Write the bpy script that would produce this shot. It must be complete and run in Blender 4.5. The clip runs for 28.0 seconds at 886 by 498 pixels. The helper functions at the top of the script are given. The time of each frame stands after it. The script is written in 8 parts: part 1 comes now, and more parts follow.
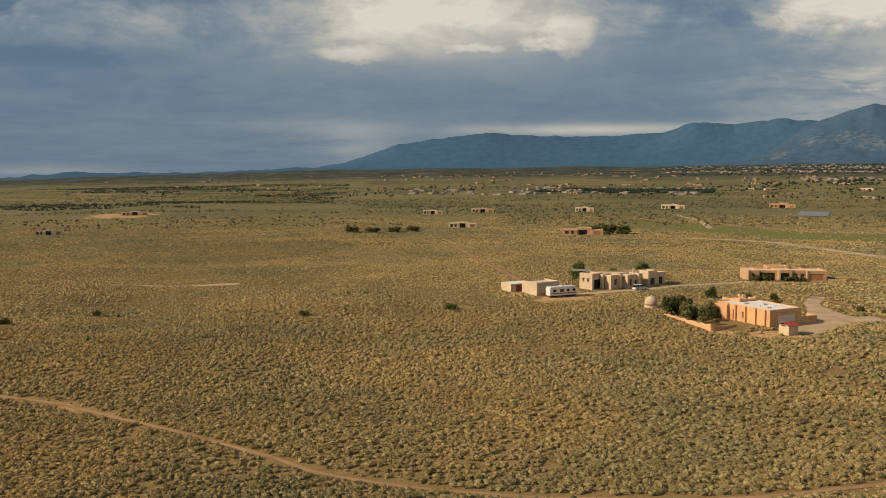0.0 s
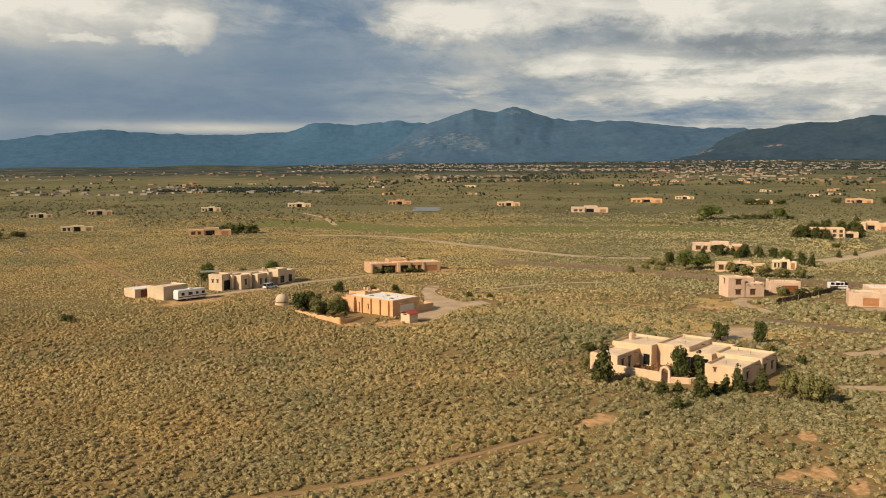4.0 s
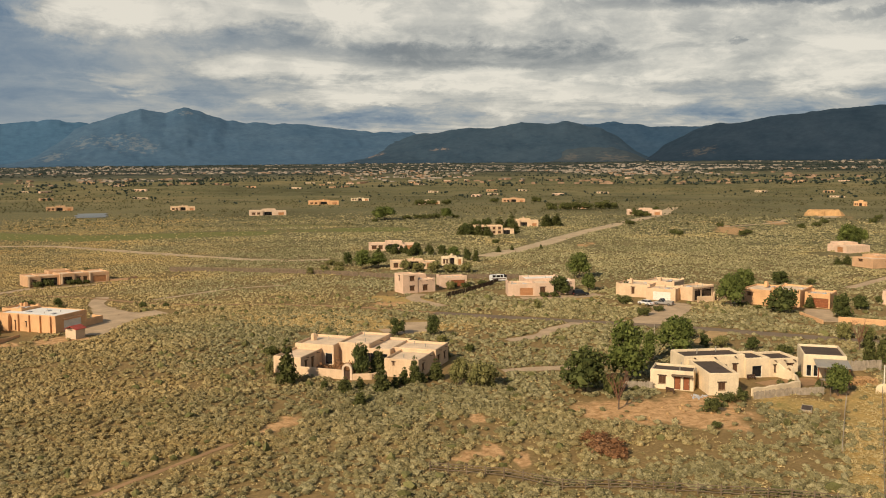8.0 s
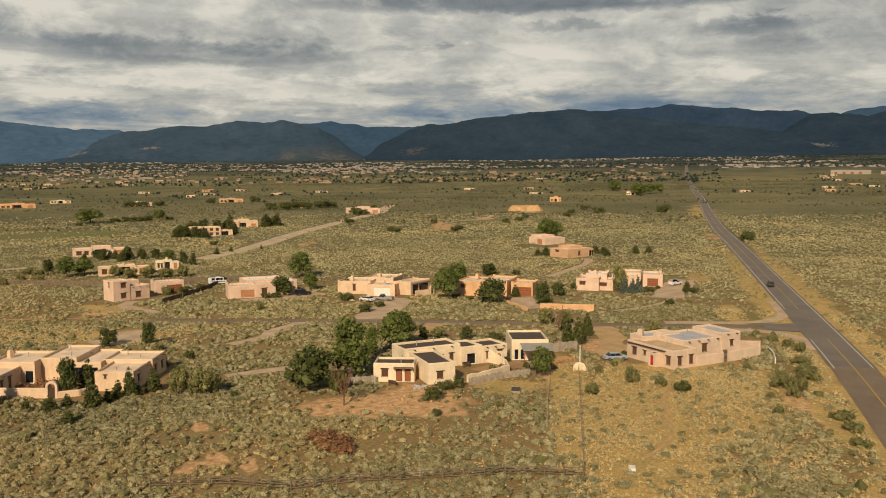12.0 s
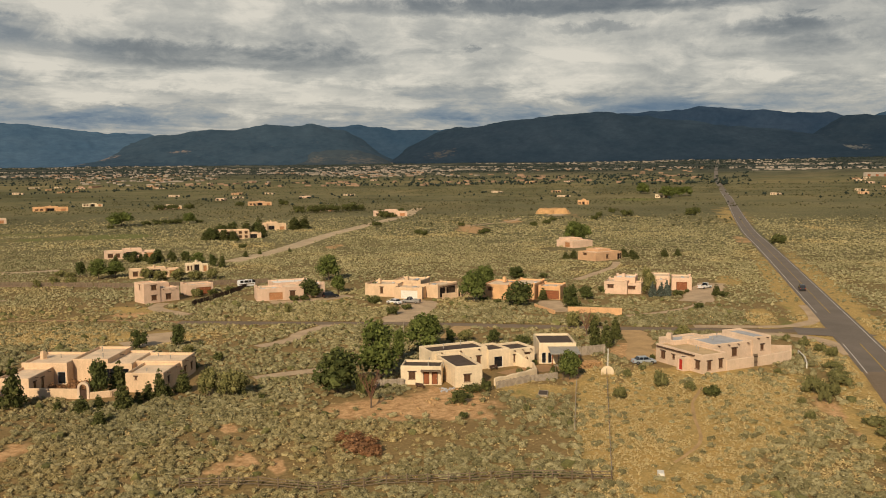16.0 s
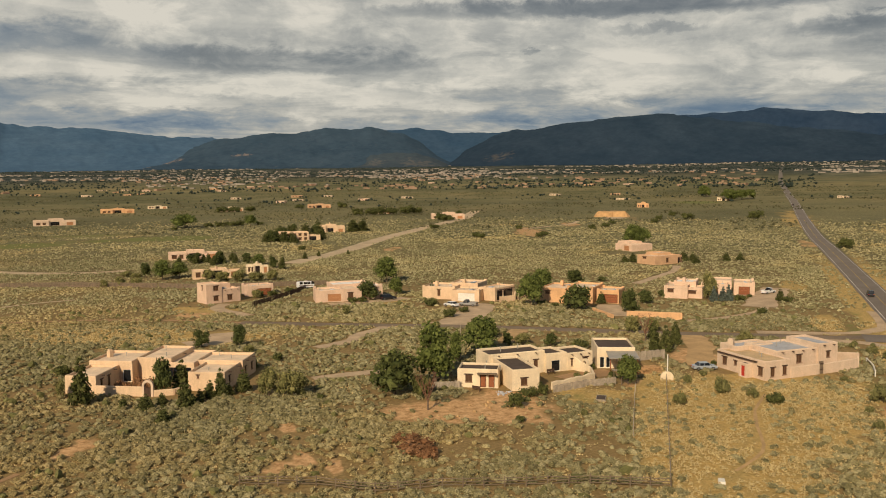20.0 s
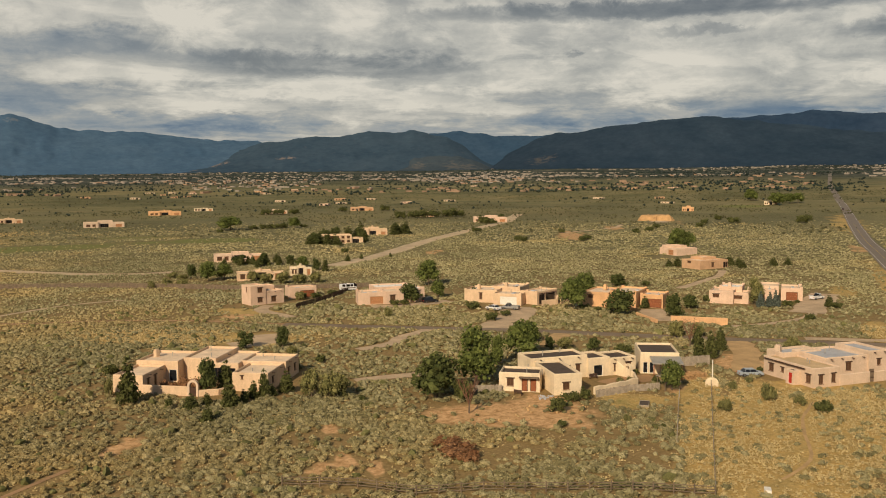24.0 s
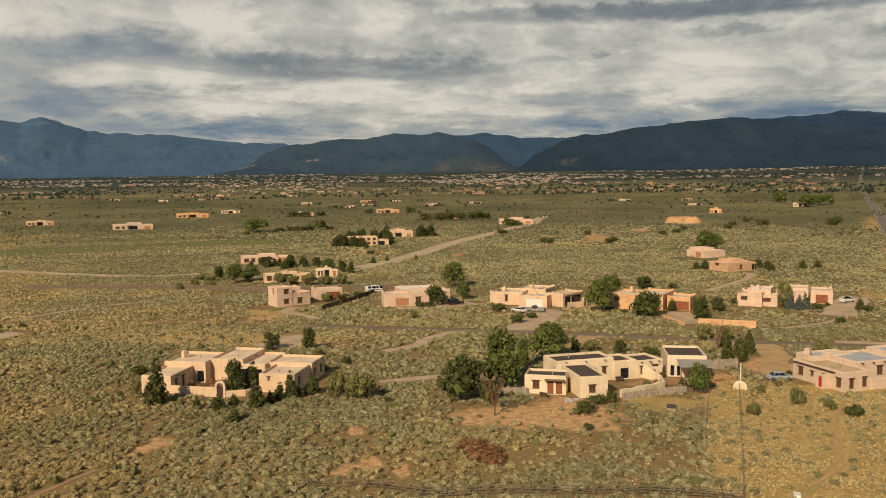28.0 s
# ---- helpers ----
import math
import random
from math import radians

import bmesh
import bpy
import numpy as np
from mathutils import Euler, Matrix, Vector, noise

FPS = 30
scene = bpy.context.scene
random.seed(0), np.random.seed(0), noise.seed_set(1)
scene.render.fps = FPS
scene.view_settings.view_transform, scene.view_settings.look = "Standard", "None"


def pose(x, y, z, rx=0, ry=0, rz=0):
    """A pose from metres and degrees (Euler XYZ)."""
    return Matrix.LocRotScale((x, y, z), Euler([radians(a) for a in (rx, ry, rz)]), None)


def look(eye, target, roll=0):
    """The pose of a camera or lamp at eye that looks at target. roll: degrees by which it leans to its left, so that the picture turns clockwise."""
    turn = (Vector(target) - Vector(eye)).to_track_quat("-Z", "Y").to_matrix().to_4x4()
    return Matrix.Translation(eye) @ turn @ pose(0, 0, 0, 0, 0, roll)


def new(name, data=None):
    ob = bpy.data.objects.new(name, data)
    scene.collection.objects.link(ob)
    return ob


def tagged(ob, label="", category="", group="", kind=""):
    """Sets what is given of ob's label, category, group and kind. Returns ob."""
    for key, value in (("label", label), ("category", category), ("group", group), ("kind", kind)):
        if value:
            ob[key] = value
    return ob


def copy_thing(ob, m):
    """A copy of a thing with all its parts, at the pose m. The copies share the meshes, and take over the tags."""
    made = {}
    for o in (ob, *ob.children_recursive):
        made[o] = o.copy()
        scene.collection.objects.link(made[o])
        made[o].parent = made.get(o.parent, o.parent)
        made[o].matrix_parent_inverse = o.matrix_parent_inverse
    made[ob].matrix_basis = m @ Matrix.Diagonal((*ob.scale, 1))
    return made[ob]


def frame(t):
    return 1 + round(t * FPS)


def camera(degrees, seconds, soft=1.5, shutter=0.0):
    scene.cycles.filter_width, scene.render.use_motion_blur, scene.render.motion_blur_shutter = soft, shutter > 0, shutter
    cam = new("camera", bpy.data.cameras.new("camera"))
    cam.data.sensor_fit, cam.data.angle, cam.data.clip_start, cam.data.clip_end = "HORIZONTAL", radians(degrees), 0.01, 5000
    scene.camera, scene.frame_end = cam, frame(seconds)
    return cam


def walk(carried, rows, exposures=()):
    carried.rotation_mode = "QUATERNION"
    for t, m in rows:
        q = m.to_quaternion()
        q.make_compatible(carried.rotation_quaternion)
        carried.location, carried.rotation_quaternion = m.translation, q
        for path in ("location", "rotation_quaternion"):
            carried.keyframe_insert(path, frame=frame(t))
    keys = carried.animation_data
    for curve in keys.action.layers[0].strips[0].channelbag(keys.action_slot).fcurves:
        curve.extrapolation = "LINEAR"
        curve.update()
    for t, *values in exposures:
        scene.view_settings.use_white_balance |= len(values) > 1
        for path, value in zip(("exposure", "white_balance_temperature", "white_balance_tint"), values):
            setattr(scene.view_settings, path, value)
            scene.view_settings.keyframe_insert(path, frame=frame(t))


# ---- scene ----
# ---- camera and walk: it hovers at one spot and turns to its right and a little back ----
EYE = 38.0
cam = camera(53.17, 28.0, soft=1.0)
ROWS = [
    (0.0, -0.02, -5.38, 0.20),
    (0.5, -1.58, -5.41, 0.24),
    (1.0, -5.90, -5.43, 0.25),
    (1.5, -10.12, -5.46, 0.19),
    (2.0, -12.81, -5.50, 0.15),
    (2.5, -15.18, -5.52, 0.15),
    (3.0, -17.77, -5.53, 0.15),
    (3.5, -20.80, -5.53, 0.15),
    (4.0, -23.79, -5.51, 0.13),
    (4.5, -26.87, -5.49, 0.10),
    (5.0, -29.69, -5.49, 0.10),
    (5.5, -32.11, -5.50, 0.13),
    (6.0, -34.33, -5.50, 0.16),
    (6.5, -36.54, -5.49, 0.17),
    (7.0, -38.82, -5.46, 0.16),
    (7.5, -41.47, -5.41, 0.17),
    (8.0, -44.41, -5.38, 0.15),
    (8.5, -47.01, -5.38, 0.12),
    (9.0, -50.00, -5.41, 0.11),
    (9.5, -52.61, -5.44, 0.12),
    (10.0, -54.32, -5.47, 0.14),
    (10.5, -56.44, -5.49, 0.17),
    (11.0, -58.48, -5.49, 0.18),
    (11.5, -60.41, -5.48, 0.20),
    (12.0, -62.41, -5.48, 0.22),
    (12.5, -64.65, -5.48, 0.25),
    (13.0, -65.67, -5.47, 0.29),
    (13.5, -64.91, -5.45, 0.34),
    (14.0, -63.45, -5.42, 0.37),
    (14.5, -62.33, -5.38, 0.36),
    (15.0, -61.74, -5.34, 0.31),
    (15.5, -61.17, -5.31, 0.32),
    (16.0, -60.65, -5.28, 0.33),
    (16.5, -60.12, -5.27, 0.33),
    (17.0, -59.59, -5.26, 0.33),
    (17.5, -59.11, -5.25, 0.35),
    (18.0, -58.64, -5.23, 0.38),
    (18.5, -58.19, -5.20, 0.39),
    (19.0, -57.77, -5.17, 0.39),
    (19.5, -57.35, -5.13, 0.38),
    (20.0, -56.93, -5.08, 0.39),
    (20.5, -56.55, -5.03, 0.40),
    (21.0, -56.14, -5.01, 0.39),
    (21.5, -55.78, -5.01, 0.37),
    (22.0, -55.42, -4.99, 0.36),
    (22.5, -55.09, -4.95, 0.35),
    (23.0, -54.77, -4.91, 0.34),
    (23.5, -54.48, -4.88, 0.34),
    (24.0, -54.19, -4.86, 0.34),
    (24.5, -53.91, -4.81, 0.36),
    (25.0, -53.66, -4.77, 0.38),
    (25.5, -53.44, -4.75, 0.39),
    (26.0, -53.24, -4.74, 0.40),
    (26.5, -53.07, -4.74, 0.40),
    (27.0, -52.88, -4.74, 0.42),
    (27.5, -52.72, -4.73, 0.43),
    (28.0, -52.54, -4.72, 0.44),
]
walk(cam, [(t, pose(0, 0, EYE, 90 + pitch, roll, yaw)) for t, yaw, pitch, roll in ROWS],
     [(0.0, -0.18), (1.5, -0.1), (3.0, 0.04), (7.0, 0.0), (10.0, -0.19), (28.0, -0.25)])

# ---- sun and stormy sky ----
SUN_FROM = Vector((-0.98, -0.19, 0.0)).normalized()
SUN_UP = radians(30)
sun_data = bpy.data.lights.new("sun", "SUN")
sun_data.energy, sun_data.angle, sun_data.color = 5.2, radians(0.6), (1.0, 0.81, 0.57)
sun = new("sun", sun_data)
to_sun = SUN_FROM * math.cos(SUN_UP) + Vector((0, 0, math.sin(SUN_UP)))
sun.matrix_world = look(to_sun * 100, (0, 0, 0))

world = bpy.data.worlds.new("sky")
scene.world = world
world.use_nodes = True


class Nodes:
    """Short hand for building a node tree."""

    def __init__(self, tree):
        self.tree = tree
        tree.nodes.clear()

    def add(self, kind, operation="", attribute_name="", blend=""):
        node = self.tree.nodes.new(kind)
        if operation:
            node.operation = operation
        if attribute_name:
            node.attribute_name = attribute_name
        if blend:
            node.data_type, node.blend_type = "RGBA", blend
        return node

    def put(self, socket, value):
        if isinstance(value, bpy.types.NodeSocket):
            self.tree.links.new(value, socket)
        else:
            socket.default_value = value

    def math(self, op, a, b=0.0, c=0.0):
        node = self.add("ShaderNodeMath", operation=op)
        for i, value in enumerate((a, b, c)):
            self.put(node.inputs[i], value)
        return node.outputs[0]

    def mix(self, fac, a, b, blend="MIX"):
        node = self.add("ShaderNodeMix", blend=blend)
        self.put(node.inputs[0], fac)
        self.put(node.inputs[6], a if isinstance(a, bpy.types.NodeSocket) else (*a, 1))
        self.put(node.inputs[7], b if isinstance(b, bpy.types.NodeSocket) else (*b, 1))
        return node.outputs[2]

    def noise(self, vector, scale, detail=4.0, rough=0.55, distortion=0.0):
        node = self.add("ShaderNodeTexNoise")
        if vector is not None:
            self.put(node.inputs["Vector"], vector)
        for key, value in (("Scale", scale), ("Detail", detail), ("Roughness", rough), ("Distortion", distortion)):
            node.inputs[key].default_value = value
        return node.outputs[0]

    def ramp(self, fac, stops):
        node = self.add("ShaderNodeValToRGB")
        self.put(node.inputs[0], fac)
        items = node.color_ramp.elements
        while len(items) < len(stops):
            items.new(0.5)
        for item, (place, colour) in zip(items, stops):
            item.position = place
            item.color = (*colour, 1) if len(colour) == 3 else colour
        return node.outputs[0]

    def span(self, value, a, b, low=0.0, high=1.0):
        node = self.add("ShaderNodeMapRange")
        for i, v in enumerate((value, a, b, low, high)):
            self.put(node.inputs[i], v)
        return node.outputs[0]


n = Nodes(world.node_tree)
ray_way = n.add("ShaderNodeTexCoord").outputs["Generated"]
sep = n.add("ShaderNodeSeparateXYZ")
n.put(sep.inputs[0], ray_way)
azimuth = n.math("MULTIPLY", n.math("ARCTAN2", sep.outputs[0], sep.outputs[1]), 57.2958)
height = n.math("MULTIPLY", n.math("ARCSINE", sep.outputs[2]), 57.2958)


# height drawn out like a level deck that runs to the horizon
deck = n.math("MULTIPLY", n.math("LOGARITHM", n.math("ADD", n.math("MAXIMUM", height, -1.0), 2.0), 2.718), 8.0)


def cloud_noise(per_az, per_el, detail, rough, distortion, shift=0.0):
    """Cloud texture, drawn out level with the horizon."""
    place = n.add("ShaderNodeCombineXYZ")
    n.put(place.inputs[0], n.math("MULTIPLY", azimuth, per_az))
    n.put(place.inputs[1], n.math("MULTIPLY", deck, per_el))
    place.inputs[2].default_value = shift
    return n.noise(place.outputs[0], 1.0, detail, rough, distortion)


billow = cloud_noise(0.075, 0.15, 5.0, 0.5, 0.25)
bands = cloud_noise(0.10, 0.36, 10.0, 0.60, 0.5)
fine = cloud_noise(0.30, 0.70, 12.0, 0.66, 0.4)
streaks = cloud_noise(0.08, 1.05, 10.0, 0.62, 0.5)
wisp = cloud_noise(0.55, 1.2, 12.0, 0.68, 0.3, 7.0)
# the storm to the north hangs smooth; the broken deck to the east is rougher
broken = n.span(azimuth, 14.0, 36.0, 0.0, 1.0)
broken = n.math("MAXIMUM", broken, n.span(height, 6.6, 9.0, 0.0, 0.7))
bright = n.span(azimuth, 14.0, 36.0, 0.36, 0.75)
edges = n.math("SUBTRACT", n.span(bands, 0.47, 0.55), 0.5)
puffs = n.math("SUBTRACT", n.span(fine, 0.42, 0.60), 0.5)
rough_part = n.math("ADD", n.math("MULTIPLY", edges, 0.19), n.math("MULTIPLY", puffs, 0.17))
rough_part = n.math("ADD", rough_part, n.math("MULTIPLY", n.math("SUBTRACT", streaks, 0.5), 0.42))
rough_part = n.math("ADD", rough_part, n.math("MULTIPLY", n.math("SUBTRACT", billow, 0.5), 0.35))
rough_part = n.math("ADD", rough_part, n.math("MULTIPLY", n.math("SUBTRACT", wisp, 0.5), 0.34))
bright = n.math("ADD", bright, n.math("MULTIPLY", rough_part, n.span(broken, 0.0, 1.0, 0.15, 0.9)))
ragged_az = n.math("MULTIPLY", n.math("ADD", n.math("SUBTRACT", fine, 0.5), n.math("SUBTRACT", bands, 0.5)), 3.4)
ragged_el = n.math("MULTIPLY", n.math("ADD", n.math("SUBTRACT", wisp, 0.5), n.math("MULTIPLY", n.math("SUBTRACT", fine, 0.5), 0.8)), 1.5)
torn_az, torn_el = n.math("ADD", azimuth, ragged_az), n.math("ADD", height, ragged_el)


def cloud_bank(az, el, half_az, half_el, lift, crisp):
    """A brighter or darker part of the cloud deck, with a torn rim: soft or crisp."""
    da = n.math("DIVIDE", n.math("SUBTRACT", torn_az, az), half_az)
    de = n.math("DIVIDE", n.math("SUBTRACT", torn_el if crisp else height, el), half_el)
    q = n.math("ADD", n.math("MULTIPLY", da, da), n.math("MULTIPLY", de, de))
    if crisp:
        return n.span(q, 1.7, 0.35, 0.0, lift)
    return n.math("MULTIPLY", n.math("POWER", 2.718, n.math("MULTIPLY", q, -1.0)), lift)


STORM = ((0.2, 9.9, 10.5, 3.2, 0.6, 0), (-5.1, 7.93, 5.5, 1.1, 0.14, 0), (-16.8, 8.98, 9.5, 1.47, 0.1, 0), (-5.7, 7.06, 2.2, 0.48, 0.2, 1), (2.2, 7.34, 1.5, 0.3, 0.2, 1), (8.2, 8.11, 1.5, 1.1, 0.28, 1),
         (6.2, 7.6, 1.2, 0.4, 0.22, 1), (23.3, 8.88, 3.8, 1.17, 0.26, 1), (25.5, 4.97, 2.2, 0.51, 0.16, 1), (-23.2, 6.42, 4.8, 0.66, -0.12, 0), (9.6, 2.23, 8.6, 0.4, 0.42, 0), (-8.0, 2.58, 5.5, 0.59, 0.14, 0),
         (-5.2, 1.3, 2.2, 1.17, 0.18, 0), (-24.1, -0.23, 4.8, 0.33, 0.14, 0))
DECK = ((27.5, 9.38, 6.2, 1.25, 0.22, 1), (42.5, 9.34, 7.7, 1.25, 0.2, 0), (45.5, 6.9, 9.6, 0.72, -0.26, 1), (34.6, 6.3, 5.1, 0.88, 0.18, 1), (47.4, 5.41, 6.6, 0.66, 0.14, 1), (31.1, 4.23, 4.4, 0.95, -0.08, 0),
        (41.2, 4.23, 2.6, 0.37, 0.13, 1), (36.8, 2.77, 5.5, 0.59, -0.2, 0), (50.6, 3.66, 4.4, 0.44, 0.12, 1), (33.8, 8.08, 4.0, 0.73, -0.16, 1), (36.7, 4.21, 4.4, 0.48, 0.14, 1), (51.9, 4.46, 3.1, 0.4, 0.16, 1),
        (57.6, 4.04, 2.6, 0.29, 0.12, 1), (39.8, 3.07, 4.4, 0.55, -0.12, 0), (33.3, 3.41, 4.4, 0.51, -0.12, 0))
EAST = ((67.9, 9.97, 13.2, 0.55, -0.38, 1), (70.7, 8.56, 2.7, 0.29, -0.22, 1), (81.3, 8.27, 2.9, 0.51, -0.3, 1), (82.7, 7.02, 2.2, 0.66, -0.15, 1), (62.4, 7.46, 0.4, 0.18, -0.2, 1), (68.0, 5.8, 4.2, 1.39, 0.28, 1),
        (62.7, 8.83, 5.5, 1.03, 0.1, 0), (81.2, 5.81, 4.0, 0.66, 0.12, 1), (63.8, 3.23, 8.4, 0.73, -0.26, 0), (75.2, 3.68, 6.2, 0.51, -0.24, 0), (81.3, 4.08, 5.1, 0.73, -0.2, 0), (58.4, 5.74, 5.9, 0.59, 0.1, 1))
for bank in STORM + DECK + EAST:
    bright = n.math("ADD", bright, cloud_bank(*bank))
cloud = n.ramp(bright, ((0.0, (0.085, 0.14, 0.205)), (0.3, (0.13, 0.20, 0.29)), (0.5, (0.275, 0.325, 0.37)), (0.72, (0.51, 0.50, 0.455)), (1.0, (0.84, 0.785, 0.67))))
warm = n.ramp(bright, ((0.15, (0.17, 0.19, 0.205)), (0.4, (0.27, 0.285, 0.285)), (0.6, (0.43, 0.43, 0.40)), (0.8, (0.62, 0.60, 0.53)), (1.0, (0.85, 0.795, 0.68))))
cloud = n.mix(n.math("MULTIPLY", n.span(azimuth, 22.0, 42.0), n.span(height, 3.8, 5.6)), cloud, warm)
blue = n.add("ShaderNodeTexSky")
blue.sky_type, blue.sun_disc, blue.sun_elevation = "NISHITA", False, SUN_UP
blue.sun_rotation = math.atan2(SUN_FROM.x, SUN_FROM.y)
bg_blue = n.add("ShaderNodeBackground")
n.put(bg_blue.inputs[0], blue.outputs[0])
bg_blue.inputs[1].default_value = 0.06
bg_cloud = n.add("ShaderNodeBackground")
n.put(bg_cloud.inputs[0], cloud)
bg_cloud.inputs[1].default_value = 1.0
both = n.add("ShaderNodeMixShader")
# the deck thins out overhead and towards the sun
west = n.math("ABSOLUTE", n.math("SUBTRACT", azimuth, 35.0))
cover_part = n.math("MULTIPLY", n.span(west, 70.0, 130.0, 1.0, 0.45), n.span(height, 14.0, 34.0, 1.0, 0.55))
n.put(both.inputs[0], n.math("MULTIPLY", cover_part, 0.92))
n.tree.links.new(bg_blue.outputs[0], both.inputs[1])
n.tree.links.new(bg_cloud.outputs[0], both.inputs[2])
n.tree.links.new(both.outputs[0], n.add("ShaderNodeOutputWorld").inputs[0])

# ---- materials ----


def material(name, build, rough=0.9, bump=0.0, bump_size=1.0, metal=0.0, spec=0.3):
    """build(nodes, position) gives the base colour socket or a colour."""
    mat = bpy.data.materials.new(name)
    mat.use_nodes = True
    k = Nodes(mat.node_tree)
    place = k.add("ShaderNodeNewGeometry").outputs["Position"]
    shader = k.add("ShaderNodeBsdfPrincipled")
    colour = build(k, place) if callable(build) else build
    k.put(shader.inputs["Base Color"], colour if isinstance(colour, bpy.types.NodeSocket) else (*colour, 1))
    shader.inputs["Roughness"].default_value = rough
    shader.inputs["Metallic"].default_value = metal
    shader.inputs["Specular IOR Level"].default_value = spec
    if bump:
        node = k.add("ShaderNodeBump")
        node.inputs["Strength"].default_value = bump
        node.inputs["Distance"].default_value = 0.3 * bump_size
        k.put(node.inputs["Height"], k.noise(place, 1.6 / bump_size, 6.0, 0.65))
        k.tree.links.new(node.outputs[0], shader.inputs["Normal"])
    k.tree.links.new(shader.outputs[0], k.add("ShaderNodeOutputMaterial").inputs[0])
    return mat


def shades(c, spread=0.22, scale=0.5, fine_scale=6.0):
    """A colour with broad blotches and fine grain."""
    def build(k, p):
        low = tuple(v * (1 - spread) for v in c)
        high = tuple(min(1, v * (1 + spread)) for v in c)
        broad = k.ramp(k.noise(p, scale, 5.0), ((0.3, low), (0.7, high)))
        grain = k.ramp(k.noise(p, fine_scale, 4.0, 0.7), ((0.3, (0.86, 0.86, 0.86)), (0.7, (1.1, 1.1, 1.1))))
        return k.mix(1.0, broad, grain, "MULTIPLY")
    return build


def stucco(name, c):
    """Earth plaster with rain streaks and patches."""
    def build(k, p):
        base = shades(c, 0.13, 0.35, 5.0)(k, p)
        stretch = k.add("ShaderNodeVectorMath", operation="MULTIPLY")
        k.put(stretch.inputs[0], p)
        stretch.inputs[1].default_value = (2.2, 2.2, 0.25)
        drip = k.ramp(k.noise(stretch.outputs[0], 1.0, 4.0, 0.6), ((0.42, (0.8, 0.79, 0.77)), (0.58, (1, 1, 1))))
        return k.mix(0.28, base, drip, "MULTIPLY")
    return material(name, build, 0.95, 0.15, 0.5)


def foliage(name, dark, light, per_piece=True):
    def build(k, p):
        geo = k.add("ShaderNodeNewGeometry").outputs["Random Per Island"]
        a = k.ramp(geo, ((0.0, dark), (1.0, light)))
        grain = k.ramp(k.noise(p, 6.0, 3.0, 0.75), ((0.32, (0.5, 0.5, 0.47)), (0.68, (1.4, 1.4, 1.36))))
        return k.mix(0.8, a, grain, "MULTIPLY")
    return material(name, build, 0.85, 0.0, 1.0, 0.0, 0.15)


